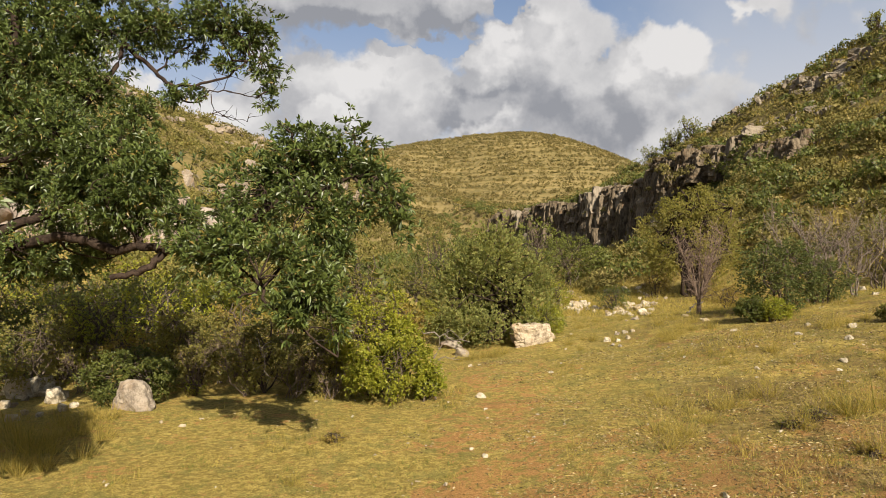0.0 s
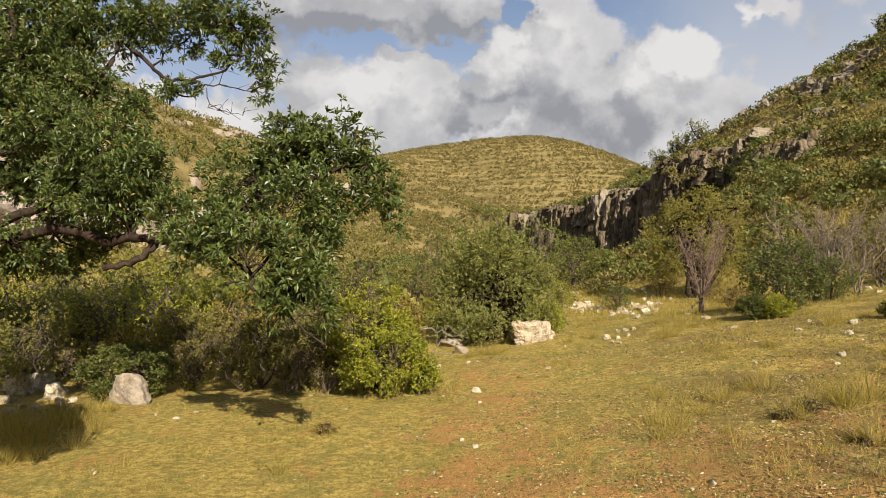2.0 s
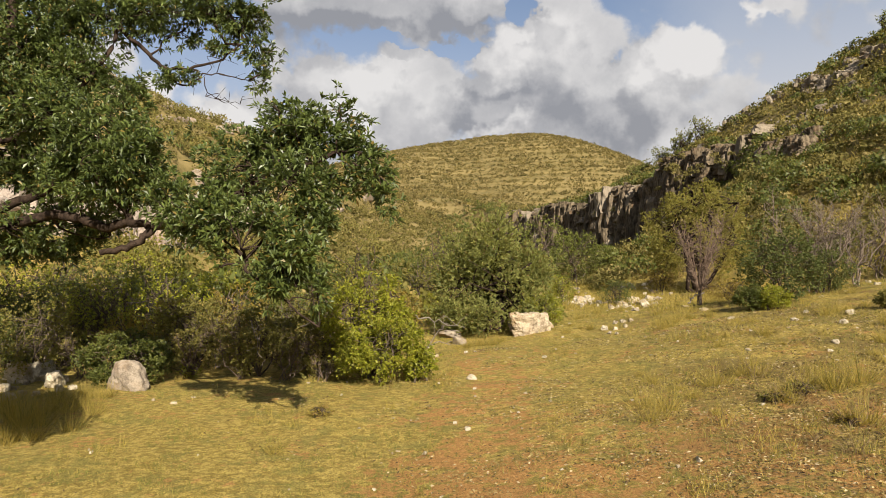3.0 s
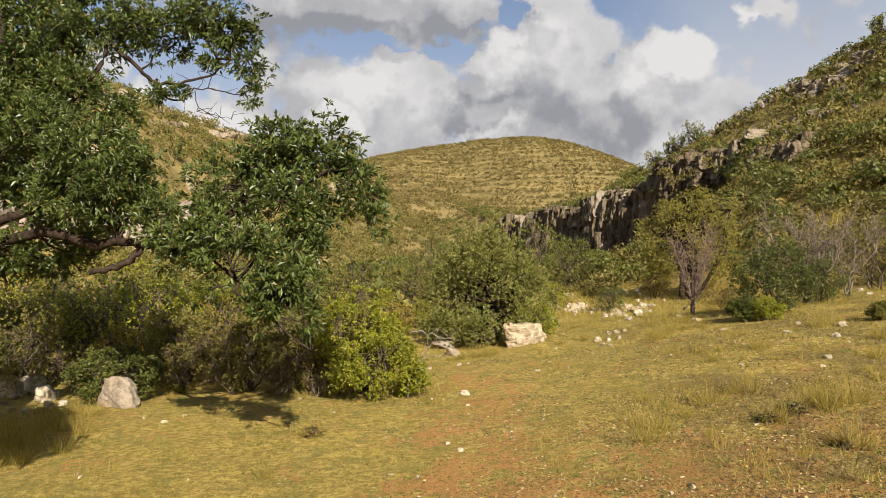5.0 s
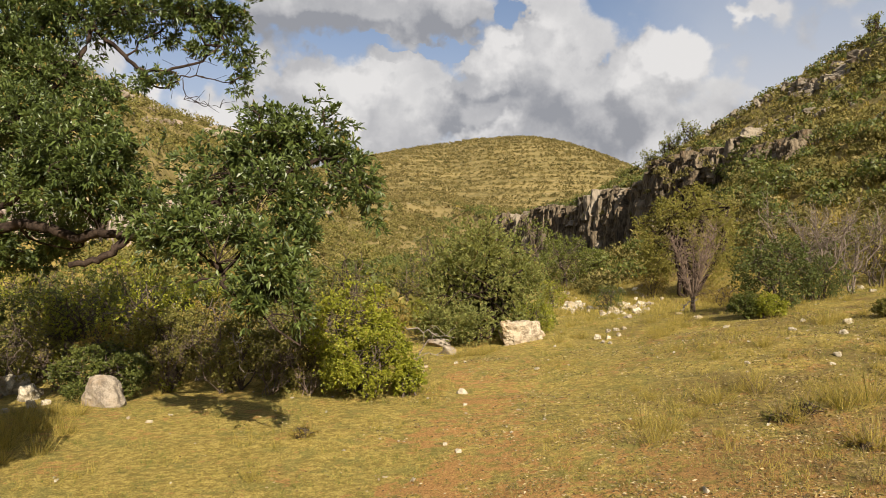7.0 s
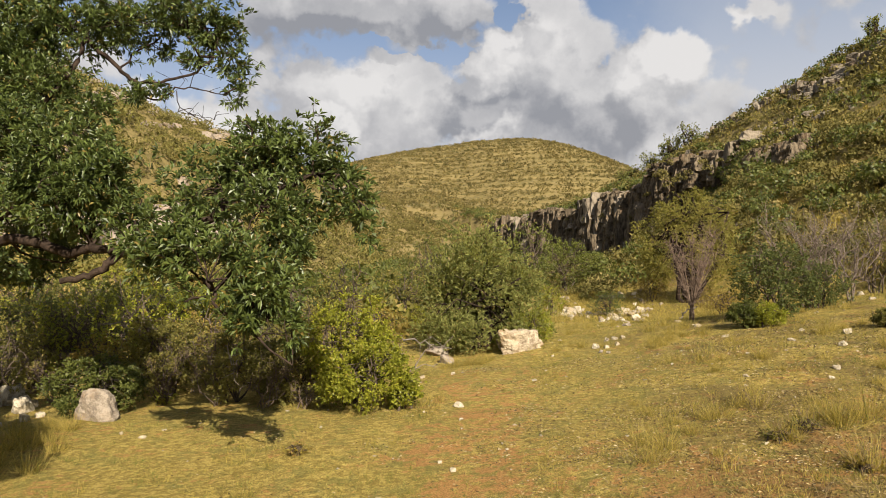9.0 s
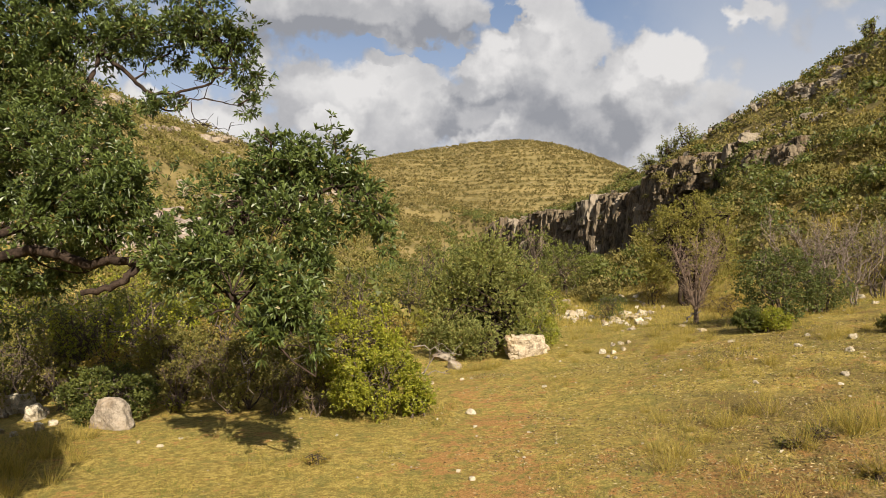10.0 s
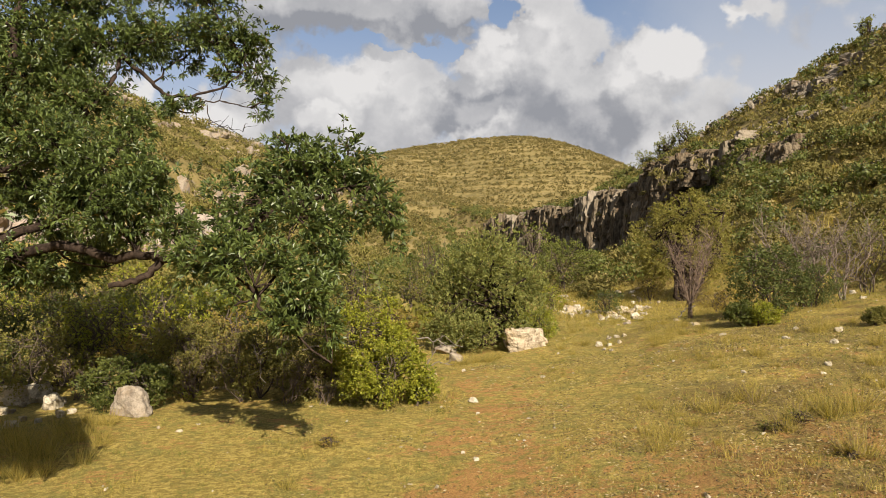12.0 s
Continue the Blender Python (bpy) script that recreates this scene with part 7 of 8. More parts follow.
def make_cliff():
    rng = np.random.RandomState(31)
    slabs = [slab_mesh("rock_block", k, CLIFF_ROCK) for k in range(8)]
    lumps = [stone_mesh("rock_block", 300 + k, (1, 1, 1), LEDGE_ROCK, 16, 1, 0.16, 0.3) for k in range(7)]
    root = thing("cliff", (*hill_point(35, 75), 6.0), "shaded grey limestone cliff of fluted upright blocks", "cliff", kind="structure")
    back = root.matrix_basis.inverted()
    p, perches = 43.4, []
    while p < 97:
        w = rng.uniform(0.4, 1.0)
        near = 1 - float(smooth(50, 64, p))
        end = 1 - float(smooth(43, 46, p))
        top = float(land(*hill_point(37.4, p))) - 0.35 + 0.9 * near + 0.35 * math.sin(p * 0.5) + rng.uniform(-0.7, 0.3)
        bottom = float(land(*hill_point(33.0 + 1.2 * near, p))) - 0.4
        z = max(bottom, top - 2.4 - 6.0 * float(smooth(49, 55, p)))
        jut = 0.28 * math.sin(p * 0.45 + 0.6) + 0.16 * math.sin(p * 1.13 + 1.0) + rng.uniform(-0.16, 0.16) + 0.35 - 0.35 * near + 1.2 * end
        if rng.uniform() < 0.8:
            h = rng.uniform(0.0, 0.85) * (top - z)
            perches.append((*hill_point(34.5 + 0.17 * h + jut - 0.75, p), z + h))
        while z < top - 0.3:
            h = min(rng.choice([0.7, 1.1, 1.8, 2.9]) * rng.uniform(0.8, 1.2), top - z)
            q = 34.5 + 0.17 * (z - bottom) + jut + rng.uniform(-0.12, 0.22)
            x, y = hill_point(q, p + rng.uniform(-0.12, 0.12))
            ob = new("rock_block", slabs[rng.randint(8)])
            m = pose(x, y, z + h * 0.45, rng.uniform(-3, 3), rng.uniform(-3, 3), 7 + rng.uniform(-10, 7)) @ Matrix.Diagonal((rng.uniform(1.4, 2.0), w * rng.uniform(1.1, 1.6), h * 1.15, 1))
            ob.matrix_basis = back @ m
            ob.parent = root
            z += h
        p += w
    # the bed runs on towards the meadow as a broken ledge, overgrown in places
    face = thing("rock_ledge", (*hill_point(31.5, 33), float(land(*hill_point(31.5, 33)))), "broken dark limestone face with pale caps among bushes", "rock ledge", "ledges", "structure")
    back = face.matrix_basis.inverted()
    for k in range(70):
        p = 29.0 + 8.5 * (k + rng.uniform()) / 70
        if math.sin(p * 1.9) + math.sin(p * 0.83 + 2.0) < -0.25:
            continue
        h = rng.uniform(0.5, 1.25)
        x, y = hill_point(31.1 - 0.50 * (36.5 - p) + 0.3 * math.sin(p * 0.9) + rng.normal() * 0.2, p)
        ob = new("rock_block", slabs[rng.randint(8)])
        ob.matrix_basis = back @ pose(x, y, float(land(x, y)) + h * 0.30, rng.uniform(-6, 6), rng.uniform(-6, 6), 10 + rng.uniform(-25, 25)) @ Matrix.Diagonal((rng.uniform(0.6, 1.2), rng.uniform(0.3, 0.6), h, 1))
        ob.parent = face
    # broken ledges higher up and nearer
    for q0, p0, p1, size, count in ((35.5, 18, 52, 0.45, 80), (38.0, 36, 54, 0.6, 44), (32.5, 38, 50, 0.5, 26), (29.5, 36, 54, 0.4, 34), (30.0, 20, 48, 0.3, 60), (25.0, 18, 40, 0.25, 60), (22.0, 16, 36, 0.22, 50), (43.0, 20, 70, 0.4, 60), (33.0, 52, 100, 0.7, 50), (36.8, 50, 100, 0.7, 50), (40, 26, 58, 0.55, 40), (47.5, 30, 62, 0.8, 70), (46.3, 40, 50, 0.75, 50), (37.8, 44, 50, 0.6, 24), (44, 60, 84, 0.6, 30)):
        ledge = thing("rock_ledge", (*hill_point(q0, (p0 + p1) / 2), float(land(*hill_point(q0, (p0 + p1) / 2)))), "broken pale limestone ledge among scrub on the hillside", "rock ledge", "ledges", "structure")
        back = ledge.matrix_basis.inverted()
        for k in range(count):
            pp = p0 + (p1 - p0) * (k + rng.uniform(0, 1)) / count
            if math.sin(pp * 0.8 + q0) + math.sin(pp * 0.33 + 2 * q0) < -0.35:
                continue
            x, y = hill_point(q0 + 0.6 * math.sin(pp * 0.4) + rng.normal() * 0.35, pp)
            s = size * rng.uniform(0.6, 1.5)
            ob = new("rock_block", lumps[rng.randint(7)])
            ob.matrix_basis = back @ pose(x, y, float(land(x, y)) + s * 0.1, rng.uniform(-15, 15), rng.uniform(-15, 15), rng.uniform(0, 360)) @ Matrix.Diagonal((s * 0.7, s * 0.8, s * rng.uniform(0.5, 0.9), 1))
            ob.parent = ledge
    return np.array(perches)


PERCHES = make_cliff()


def left_point(q, y):
    return (0.2 * y - q) / 0.97, y


def make_left_ledges():
    rng = np.random.RandomState(32)
    lumps = [stone_mesh("rock_block", 320 + k, (1, 1, 1), GREY_ROCK, 16, 1, 0.10, 0.4) for k in range(6)]
    pinks = [stone_mesh("rock_block", 340 + k, (1, 1, 1), PINK_ROCK, 18, 1, 0.12, 0.5) for k in range(5)]
    for q0, y0, y1, size, count in ((30.5, 12, 95, 1.1, 70), (23.5, 8, 52, 1.5, 80), (25.0, 8, 52, 1.3, 60), (39, 30, 90, 0.8, 50), (42.5, 50, 96, 1.0, 60), (46.0, 40, 96, 0.8, 50)):
        ledge = thing("rock_ledge", (*left_point(q0, (y0 + y1) / 2), float(land(*left_point(q0, (y0 + y1) / 2)))), "sunlit pale limestone ledge across the scrubby slope", "rock ledge", "ledges", "structure")
        back = ledge.matrix_basis.inverted()
        for k in range(count):
            yy = y0 + (y1 - y0) * (k + rng.uniform(0, 1)) / count
            if math.sin(yy * 0.5 + q0) + math.sin(yy * 0.23) < -0.8:
                continue
            x, y = left_point(q0 + 0.8 * math.sin(yy * 0.3) + rng.normal() * 0.3, yy)
            s = size * rng.uniform(0.6, 1.4)
            ob = new("rock_block", (pinks if q0 < 26 else lumps)[rng.randint(5)])
            ob.matrix_basis = back @ pose(x, y, float(land(x, y)) + s * 0.1, rng.uniform(-15, 15), rng.uniform(-15, 15), rng.uniform(0, 360)) @ Matrix.Diagonal((s * 0.7, s * 0.85, s * rng.uniform(0.5, 0.9), 1))
            ob.parent = ledge


make_left_ledges()

# ---- scrub on the hills and in the valley ----
def scrub(name, x, y, width, label, mat, seed, per, leaf, lift=0.45, squash=0.75, z=None):
    """Many low bushes as one covering: each a rounded heap of leafy blades."""
    rng = np.random.RandomState(seed)
    n = len(x)
    z = land(x, y) if z is None else z
    centre = np.repeat(np.stack([x, y, z + width * lift * 0.5], 1), per, 0)
    size = np.repeat(width, per)[:, None]
    way = unit(rng.normal(size=(n * per, 3)))
    way[:, 2] = np.abs(way[:, 2]) * 1.1 - 0.2
    spot = centre + way * size * (0.5, 0.5, 0.5 * squash) * (1 - 0.5 * rng.uniform(size=(n * per, 1)) ** 2.5) * (1 + 0.16 * np.sin(7 * way[:, :1] + 5 * way[:, 1:2] + np.repeat(rng.uniform(0, 6, n), per)[:, None]))
    out = unit(np.cross(way, rng.normal(size=way.shape)) + way * 0.35 + (0, 0, 0.25))
    verts, faces = slivers(spot, out, leaf * size[:, 0] ** 0.4, leaf * 0.75 * size[:, 0] ** 0.4, rng, way)
    ob = new(name, mesh_of(name, verts, faces, mat))
    return tagged(ob, label, "scrub", kind="stuff")


def spread(count, x0, x1, y0, y1, seed, keep):
    rng = np.random.RandomState(seed)
    x, y = rng.uniform(x0, x1, count), rng.uniform(y0, y1, count)
    ok = keep(x, y, rng)
    return x[ok], y[ok], rng


def scrub_sizes(rng, n, low, high):
    return low + (high - low) * rng.uniform(size=n) ** 2.2


# right hillside
def right_slope(x, y, rng):
    q, p = 0.96 * x + 0.27 * y, -0.27 * x + 0.96 * y
    wall = (q > 32.8) & (q < 36.4) & (p > 44) & (rng.uniform(0, 1, len(x)) > 0.12)
    return (q > 13 + 4.2 * (y < 30)) & (q < 56) & ~wall & (y > 6) & (p < 150) & (ripple(x, y, 9, 12) + rng.uniform(-1, 1, len(x)) > -1.3) & (x < 52)


def in_reach(x, y):
    return np.abs(x) < 0.72 * y + 4


def near_slope(x, y):
    return y < 36


x, y, rng = spread(7600, 2, 52, 8, 150, 61, lambda x, y, r: right_slope(x, y, r) & in_reach(x, y) & ~near_slope(x, y))
scrub("hillside_scrub", x, y, scrub_sizes(rng, len(x), 0.5, 1.7), "olive and yellow desert scrub covering the steep hillside", SCRUB_LEAF, 62, 46, 0.188)
x, y, rng = spread(1500, 4, 34, 10, 37, 83, lambda x, y, r: right_slope(x, y, r) & in_reach(x, y) & near_slope(x, y))
scrub("hillside_scrub", x, y, scrub_sizes(rng, len(x), 0.5, 1.6), "olive and yellow desert scrub at the foot of the hillside", SCRUB_LEAF, 84, 130, 0.122)
x, y, rng = spread(300, 4, 34, 10, 37, 85, lambda x, y, r: right_slope(x, y, r) & in_reach(x, y) & near_slope(x, y))
scrub("hillside_scrub", x, y, scrub_sizes(rng, len(x), 0.8, 2.2), "dark green bushes at the foot of the hillside", DARK_LEAF, 86, 220, 0.112)
x, y, rng = spread(2000, 2, 52, 8, 150, 63, lambda x, y, r: right_slope(x, y, r) & in_reach(x, y) & ~near_slope(x, y) & (ripple(x, y, 12, 14) > 0.0))
scrub("hillside_scrub", x, y, scrub_sizes(rng, len(x), 0.8, 2.2), "dark green bushes scattered over the rocky hillside", DARK_LEAF, 64, 95, 0.172)


x, y, rng = spread(24000, 2, 52, 8, 150, 82, lambda x, y, r: right_slope(x, y, r) & in_reach(x, y))
verts, faces = grass_blades(x, y, 7, rng.uniform(0.2, 0.55, len(x)), 0.06, 0.6, rng)
tagged(new("hillside_grass", mesh_of("hillside_grass", verts, faces, TUSSOCK_LEAF)), "yellow grass between the bushes of the hillside", "grass", kind="stuff")


# left hillside
def left_slope(x, y, rng):
    q = -0.97 * x + 0.2 * y
    return (q > 12) & (q < 60) & (ripple(x, y, 10, 15) + rng.uniform(-1, 1, len(x)) > -0.6) & in_reach(x, y)


x, y, rng = spread(9000, -62, 0, 36, 120, 65, left_slope)
scrub("hillside_scrub", x, y, scrub_sizes(rng, len(x), 0.5, 1.8), "yellow-green scrub over the sunlit slope", SCRUB_LEAF, 66, 36, 0.21)


x, y, rng = spread(1100, -34, -3, 13, 46, 87, lambda x, y, r: left_slope(x, y, r) & ((-0.97 * x + 0.2 * y < 21.5) | (-0.97 * x + 0.2 * y > 26.5) | (r.uniform(0, 1, len(x)) < 0.3)))
scrub("hillside_scrub", x, y, scrub_sizes(rng, len(x), 0.5, 1.8), "olive and green bushes at the foot of the sunlit slope", OLIVE_LEAF, 88, 150, 0.12)


x, y, rng = spread(2600, -48, -5, 26, 78, 100, lambda x, y, r: left_slope(x, y, r) & (ripple(x, y, 8, 41) + r.uniform(-1, 1, len(x)) > -0.2))
scrub("hillside_scrub", x, y, scrub_sizes(rng, len(x), 0.6, 2.0), "green bushes crowding the upper part of the sunlit slope", OLIVE_LEAF, 101, 60, 0.17)


# round hill
def far_hill(x, y, rng):
    return (np.abs(x / y) < 0.5) & (rng.uniform(-0.9, 1, len(x)) < 0.8 * np.sin(3.1 * land(x, y) + 2.6 * ripple(x, y, 40, 31)) + 0.12 + 0.35 * ripple(x, y, 26, 33)) & (0.96 * x + 0.27 * y > np.where(y > 105, 17, 30)) & (y + 0.5 * np.abs(x) > 100)


x, y, rng = spread(52000, -75, 110, 85, 262, 67, far_hill)
scrub("far_hill_scrub", x, y, scrub_sizes(rng, len(x), 0.5, 1.4), "fine yellow-green scrub dotted over the far round hill", HILL_LEAF, 68, 9, 0.42)
x, y, rng = spread(9000, -75, 110, 85, 262, 78, lambda x, y, r: far_hill(x, y, r) & (ripple(x, y, 60, 22) + r.uniform(-0.8, 0.8, len(x)) > -0.1))
scrub("far_hill_scrub", x, y, scrub_sizes(rng, len(x), 0.5, 1.7), "dark green bushes dotted over the far round hill", FAR_DARK, 79, 14, 0.36)


# bushes on and under the cliff
x, y, rng = spread(1, 0, 1, 0, 1, 89, lambda x, y, r: x > -1)
q, p = rng.choice([31.5, 33.4, 34.6, 37.0, 37.6, 38.4], 420) + rng.normal(size=420) * 0.4, rng.uniform(44, 118, 420)
x, y = hill_point(q, p)
scrub("cliff_scrub", x, y, rng.uniform(0.4, 1.5, 420), "dark bushes rooted on the ledges and foot of the cliff", DARK_LEAF, 90, 90, 0.19)


rng = np.random.RandomState(95)
scrub("cliff_scrub", PERCHES[:, 0], PERCHES[:, 1], rng.uniform(0.4, 1.15, len(PERCHES)), "small bushes growing out of the cracks of the cliff", SCRUB_LEAF, 96, 70, 0.16, z=PERCHES[:, 2])
q, p = rng.uniform(29.5, 36.0, 230), rng.uniform(41.5, 52, 230)
x, y = hill_point(q, p)
scrub("cliff_scrub", x, y, rng.uniform(0.8, 2.0, 230), "dark thicket where the cliff runs out into the slope", DARK_LEAF, 97, 120, 0.16)


# valley floor
def valley(x, y, rng):
    q, ql = 0.96 * x + 0.27 * y, -0.97 * x + 0.2 * y
    trail = np.abs(x - 0.6 - 0.14 * (y - 7)) < 1.2 - 0.02 * y
    open_meadow = ((y < 21.5) | ((y < 28) & (x > 4.6))) & (x > 0.26 * (y - 9) - 1.0)
    near_oak = (y < 12) & (x > -7)
    return (ql < 17) & (q < 33.5) & ~(trail & (y < 30)) & ~open_meadow & ~near_oak & (y > 11) & ~((x > -3.2) & (y < 15.5))


x, y, rng = spread(1500, -16, 24, 11, 125, 69, lambda x, y, r: valley(x, y, r) & (ripple(x, y, 7, 16) + r.uniform(-1, 1, len(x)) > -0.5))
scrub("valley_scrub", x, y, np.minimum(scrub_sizes(rng, len(x), 0.5, 2.0), np.where((x > 2) & (y < 45), 0.48, 3.0)), "mixed olive brush filling the valley floor", OLIVE_LEAF, 70, 190, 0.15)
x, y, rng = spread(560, -16, 24, 14, 125, 71, lambda x, y, r: valley(x, y, r) & ((x < 2.2) | (y > 48)))
scrub("valley_scrub", x, y, scrub_sizes(rng, len(x), 0.9, 2.8), "dark green bushes among the valley brush", DARK_LEAF, 72, 330, 0.15, 0.6)
x, y, rng = spread(760, -16, 20, 12, 95, 73, valley)
scrub("valley_scrub", x, y, np.minimum(scrub_sizes(rng, len(x), 0.4, 1.2), np.where((x > 2) & (y < 45), 0.6, 3.0)), "yellowing low brush on the valley floor", YELLOW_LEAF, 74, 150, 0.12)
x, y, rng = spread(150, -14, 22, 16, 95, 91, lambda x, y, r: valley(x, y, r) & ((x < 2) | (y > 42)))
scrub("valley_scrub", x, y, scrub_sizes(rng, len(x), 0.6, 1.8), "fresh yellow-green bushes among the valley brush", SUMAC_LEAF, 92, 220, 0.13)
x, y, rng = spread(9000, -18, 26, 15, 125, 93, lambda x, y, r: valley(x, y, r) & (ripple(x, y, 5, 34) > -0.3))
verts, faces = grass_blades(x, y, 8, rng.uniform(0.2, 0.55, len(x)), 0.03, 0.55, rng)
tagged(new("valley_grass", mesh_of("valley_grass", verts, faces, TUSSOCK_LEAF)), "tall yellow grass between the bushes of the valley", "grass", kind="stuff")

# ---- grass ----
def meadow(x, y, rng):
    inside = (x > -0.26 * 0 - 5.5) & ((x > 0.30 * (y - 9.2) - 2.2) | (y < 8.8)) & (np.abs(x) < 2.5 + 0.85 * y)
    way = np.abs(x - 0.55 - 0.14 * np.maximum(y - 7, 0)) < 0.55
    return inside & ((ripple(x, y, 1.1, 17) + 0.6 * ripple(x, y, 3.2, 18) + 0.7 * ripple(x, y, 0.35, 37) + rng.uniform(-0.7, 0.7, len(x))) > -0.25 + 0.9 * way)


x, y, rng = spread(150000, -6, 14, 3.2, 22, 75, meadow)
tall = rng.uniform(0.022, 0.062, len(x))
verts, faces = grass_blades(x, y, 5, tall, 0.0050, 0.95, rng)
tagged(new("meadow_grass", mesh_of("meadow_grass", verts, faces, GRASS_LEAF)), "short dry straw-coloured grass of the meadow", "grass", kind="stuff")


x, y, rng = spread(9000, -4, 13, 3.2, 20, 80, lambda x, y, r: meadow(x, y, r) & (ripple(x, y, 2.2, 23) + 0.5 * ripple(x, y, 0.7, 24) + 0.12 * (x - 2) > 0.25))
tall = rng.uniform(0.07, 0.19, len(x))
verts, faces = grass_blades(x, y, 16, tall, 0.0042, 0.5, rng)
tagged(new("meadow_grass", mesh_of("meadow_grass", verts, faces, TUSSOCK_LEAF)), "taller tufts of yellow grass in the meadow", "grass", kind="stuff")

x, y, rng = spread(30000, -5, 13, 3.2, 18, 98, lambda x, y, r: meadow(x, y, r) & (ripple(x, y, 0.8, 38) + 0.6 * ripple(x, y, 2.5, 39) + r.uniform(-0.5, 0.5, len(x)) > 0.25))
verts, faces = grass_blades(x, y, 10, rng.uniform(0.035, 0.095, len(x)), 0.0042, 0.7, rng)
tagged(new("meadow_grass", mesh_of("meadow_grass", verts, faces, TUFT_LEAF)), "small greenish tufts of grass dotted over the meadow", "grass", kind="stuff")

x, y, rng = spread(9000, 3, 15, 20, 31, 94, lambda x, y, r: (x > 0.26 * (y - 9)) & (0.96 * x + 0.27 * y < 19) & (ripple(x, y, 3, 35) + r.uniform(-1, 1, len(x)) > -0.5))
verts, faces = grass_blades(x, y, 7, rng.uniform(0.08, 0.30, len(x)), 0.012, 0.55, rng)
tagged(new("meadow_grass", mesh_of("meadow_grass", verts, faces, TUSSOCK_LEAF)), "taller yellow grass at the top of the meadow", "grass", kind="stuff")

x, y, rng = spread(62000, -4, 8, 3.4, 12, 81, lambda x, y, r: (ripple(x, y, 1.6, 25) + 0.35 * (x - 1.6) + r.uniform(-1.2, 1, len(x)) > 0.15) & (np.abs(x) < 0.72 * y + 0.5))
base = np.stack([x, y, land(x, y) + 0.004], 1)
way = rng.normal(size=base.shape) * (1, 1, 0.15)
verts, faces = kites(base, way, 0.028, 0.012, rng, 0.0)
tagged(new("leaf_litter", mesh_of("leaf_litter", verts, faces, LITTER)), "brown dead leaves and bits of twig on the soil", "leaf litter", kind="stuff")


x, y, rng = spread(60000, 0.2, 8, 3.2, 7.5, 99, lambda x, y, r: (ripple(x, y, 0.9, 40) + 0.4 * (x - 1.8) + r.uniform(-1, 1, len(x)) > 0.1) & (np.abs(x) < 0.72 * y + 0.5))
base = np.stack([x, y, land(x, y) + 0.004], 1)
verts, faces = kites(base, rng.normal(size=base.shape) * (1, 1, 0.08) + (0, 0, 0.18), 0.028, 0.0105, rng, 0.1)
tagged(new("leaf_litter", mesh_of("leaf_litter", verts, faces, STRAW_LITTER)), "curled straw and dead leaves strewn over the bare soil", "leaf litter", kind="stuff")


def tussock_mesh(seed, tall, blades, width=0.0042):
    rng = np.random.RandomState(seed)
    base = np.zeros((blades, 3))
    base[:, :2] = rng.normal(size=(blades, 2)) * tall * 0.16
    way = rng.normal(size=(blades, 3)) * 0.42 + (0, 0, 1) + base * (1.6 / tall)
    verts, faces = leaves(base, way, tall, width, rng, droop=0.10, slim=True)
    return mesh_of("tussock", verts, faces, TUSSOCK_LEAF)


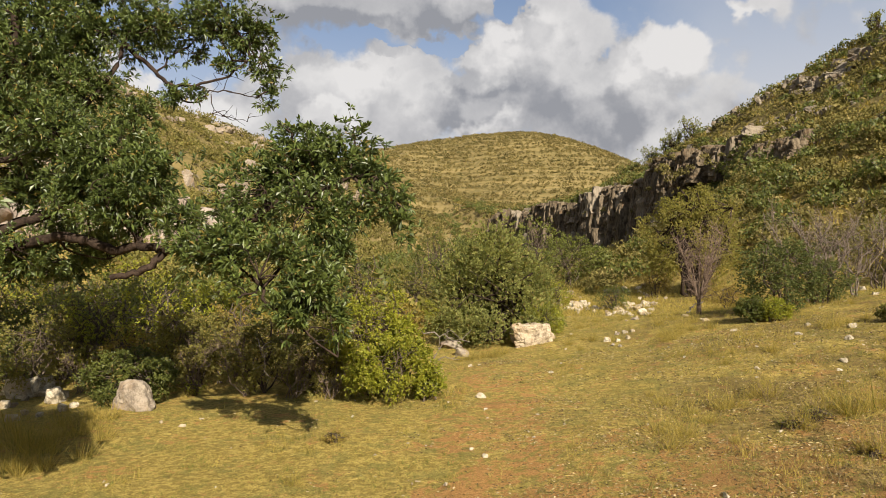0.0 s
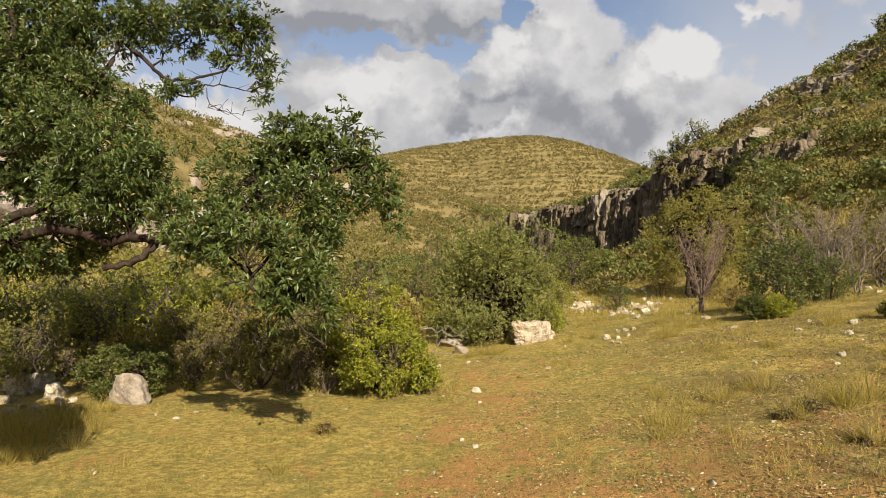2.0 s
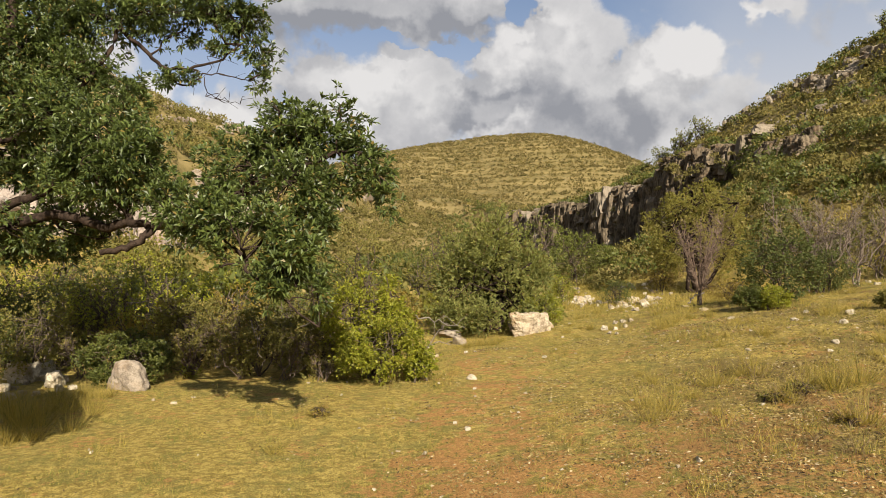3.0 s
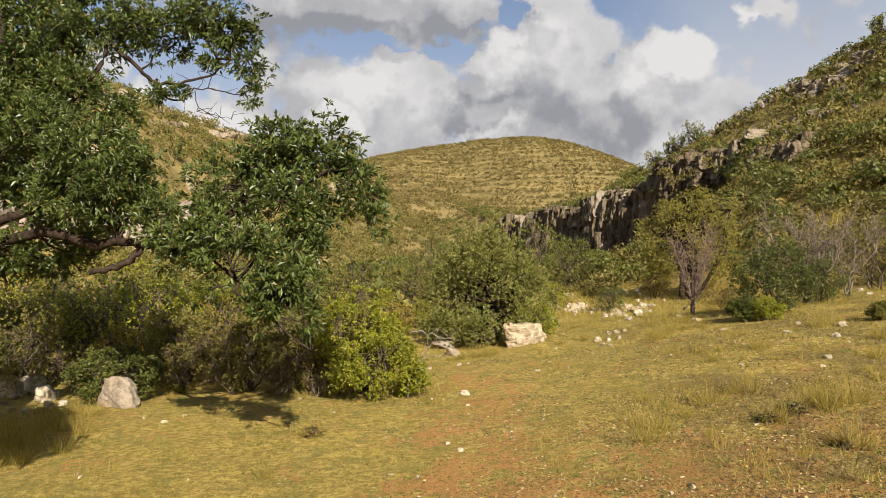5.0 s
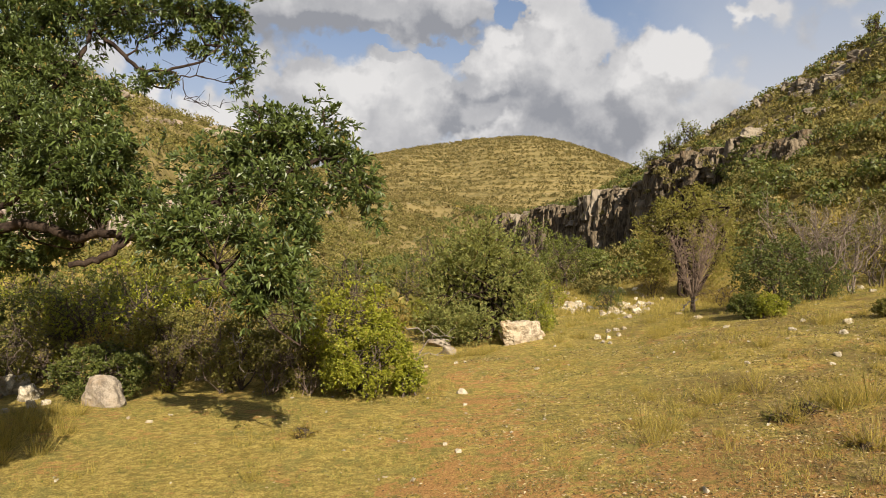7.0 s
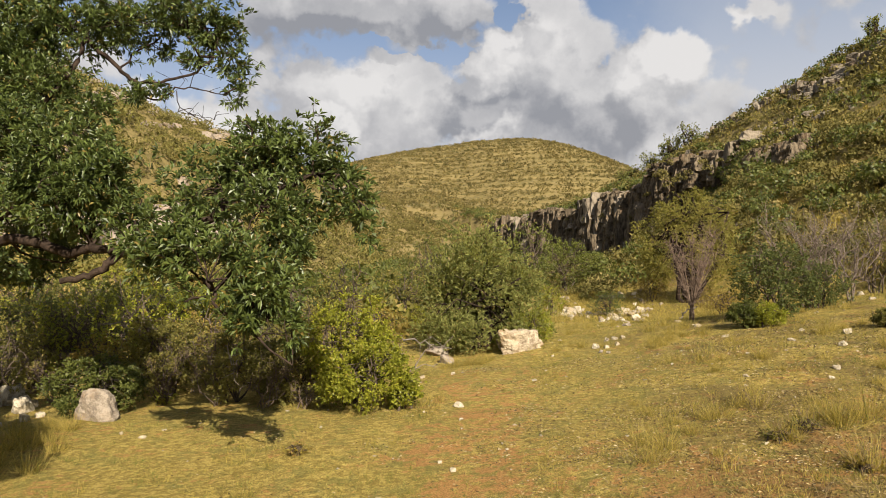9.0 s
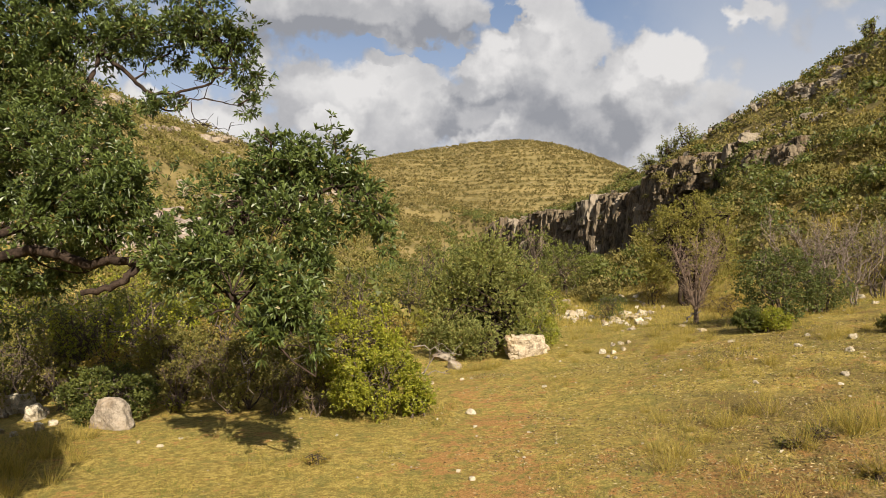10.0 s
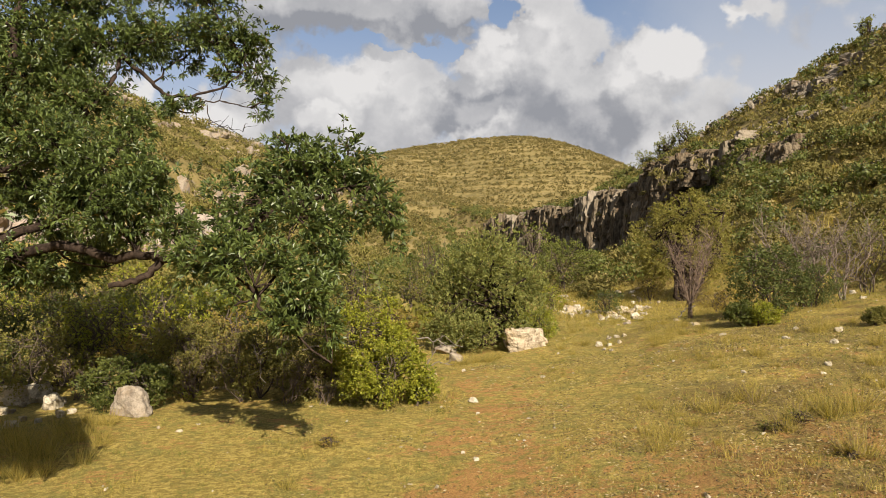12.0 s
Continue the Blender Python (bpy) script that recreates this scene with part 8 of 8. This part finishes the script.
def make_tussocks():
    rng = np.random.RandomState(76)
    kinds = [tussock_mesh(k, t, b) for k, (t, b) in enumerate(((0.25, 150), (0.30, 170), (0.19, 130), (0.34, 150)))]
    spots = [
        (2.02, 6.33, 0.90),
        (2.16, 6.12, 1.00),
        (1.95, 5.80, 0.80),
        (2.86, 6.82, 0.90),
        (3.23, 7.14, 1.00),
        (3.37, 7.05, 0.90),
        (3.39, 6.24, 1.20),
        (3.64, 6.40, 1.00),
        (3.11, 5.94, 0.90),
        (3.64, 6.13, 1.10),
        (3.90, 6.22, 1.20),
        (4.23, 8.28, 0.70),
        (3.87, 11.50, 1.00),
        (3.88, 12.12, 0.90),
        (4.19, 12.17, 0.90),
        (4.22, 13.36, 1.10),
        (4.70, 14.16, 1.20),
        (4.41, 12.64, 1.10),
        (4.64, 15.29, 1.00),
        (4.84, 13.26, 1.00),
        (4.81, 12.21, 0.90),
        (3.26, 5.27, 0.90),
        (3.29, 5.12, 1.00),
        (-1.03, 6.73, 0.60),
        (-1.19, 6.86, 0.50),
        (-3.90, 7.61, 1.10),
        (-3.92, 7.35, 1.20),
        (-4.11, 7.36, 1.20),
        (-4.03, 6.71, 1.30),
        (-4.33, 6.93, 1.30),
        (-3.85, 6.70, 1.20),
        (-4.07, 8.13, 0.90),
        (-3.59, 9.54, 0.70),
        (-3.58, 9.95, 0.60),
        (2.46, 5.76, 0.60),
        (2.50, 6.46, 0.60),
        (-1.23, 5.61, 0.60),
        (6.23, 10.81, 1.00),
        (6.54, 11.03, 1.00),
        (6.01, 10.65, 0.90),
        (-3.91, 6.10, 1.20),
        (-3.76, 6.10, 1.10),
        (0.52, 12.35, 0.90),
        (0.75, 12.45, 1.10),
        (0.95, 12.30, 0.90),
        (1.10, 12.55, 1.00),
        (0.30, 12.20, 0.60),
        (-3.55, 6.13, 1.10),
        (-3.39, 6.48, 0.90),
        (-4.34, 7.11, 1.25),
        (-3.55, 7.18, 0.90),
        (-4.31, 7.76, 1.20),
        (-3.69, 6.02, 1.10),
        (-4.26, 8.27, 1.00),
        (-3.99, 6.92, 1.10),
        (-3.91, 8.12, 1.00),
        (-4.69, 7.41, 1.20),
    ]
    for _ in range(150):
        x, y = rng.uniform(2.0, 11.0), rng.uniform(6.5, 19)
        if x > 1.5 + 0.12 * (y - 6) and rng.uniform() < 0.4 + 0.6 * (ripple(x, y, 3.0, 19) > 0.1):
            spots.append((x, y, rng.uniform(0.45, 1.0)))
    for x, y, s in spots:
        ob = new("grass_tussock", kinds[rng.randint(4)])
        ob.matrix_basis = Matrix.Translation(on_land(x, y, -0.02)) @ pose(0, 0, 0, 0, 0, rng.uniform(0, 360)) @ Matrix.Scale(s, 4)
        tagged(ob, "tall tussock of dry yellow bunch grass in the meadow", "grass tussock", "grass tussocks")


make_tussocks()


# ---- small loose stones ----
def make_pebbles():
    rng = np.random.RandomState(77)
    shapes = [stone_mesh("pebble", 90 + k, (1, 1, 0.7), PALE_ROCK, 12, 0, 0.0, 0.2) for k in range(6)]
    verts, faces, base = [], [], 0
    for me in shapes:
        me.calc_loop_triangles()
    data = [(np.array([v.co[:] for v in me.vertices]), np.array([t.vertices[:] for t in me.loop_triangles])) for me in shapes]
    for k in range(600):
        x, y = rng.uniform(-3, 12), rng.uniform(4, 22)
        if rng.uniform() > 0.35 + 0.65 * (ripple(x, y, 4, 21) > 0):
            continue
        s = rng.uniform(0.008, 0.03) * (1.8 if rng.uniform() < 0.06 else 1)
        v, f = data[rng.randint(6)]
        a = rng.uniform(0, 6.28)
        r = np.array(((math.cos(a), -math.sin(a), 0), (math.sin(a), math.cos(a), 0), (0, 0, 1)))
        verts.append((v @ r.T) * s * rng.uniform(0.7, 1.4, 3) + on_land(x, y, s * 0.15))
        faces.append(f + base)
        base += len(v)
    tagged(new("pebbles", mesh_of("pebbles", np.concatenate(verts), np.concatenate(faces), PALE_ROCK)), "small pale limestone pebbles scattered over the meadow", "pebbles", kind="stuff")
    for me in shapes:
        bpy.data.meshes.remove(me)


make_pebbles()
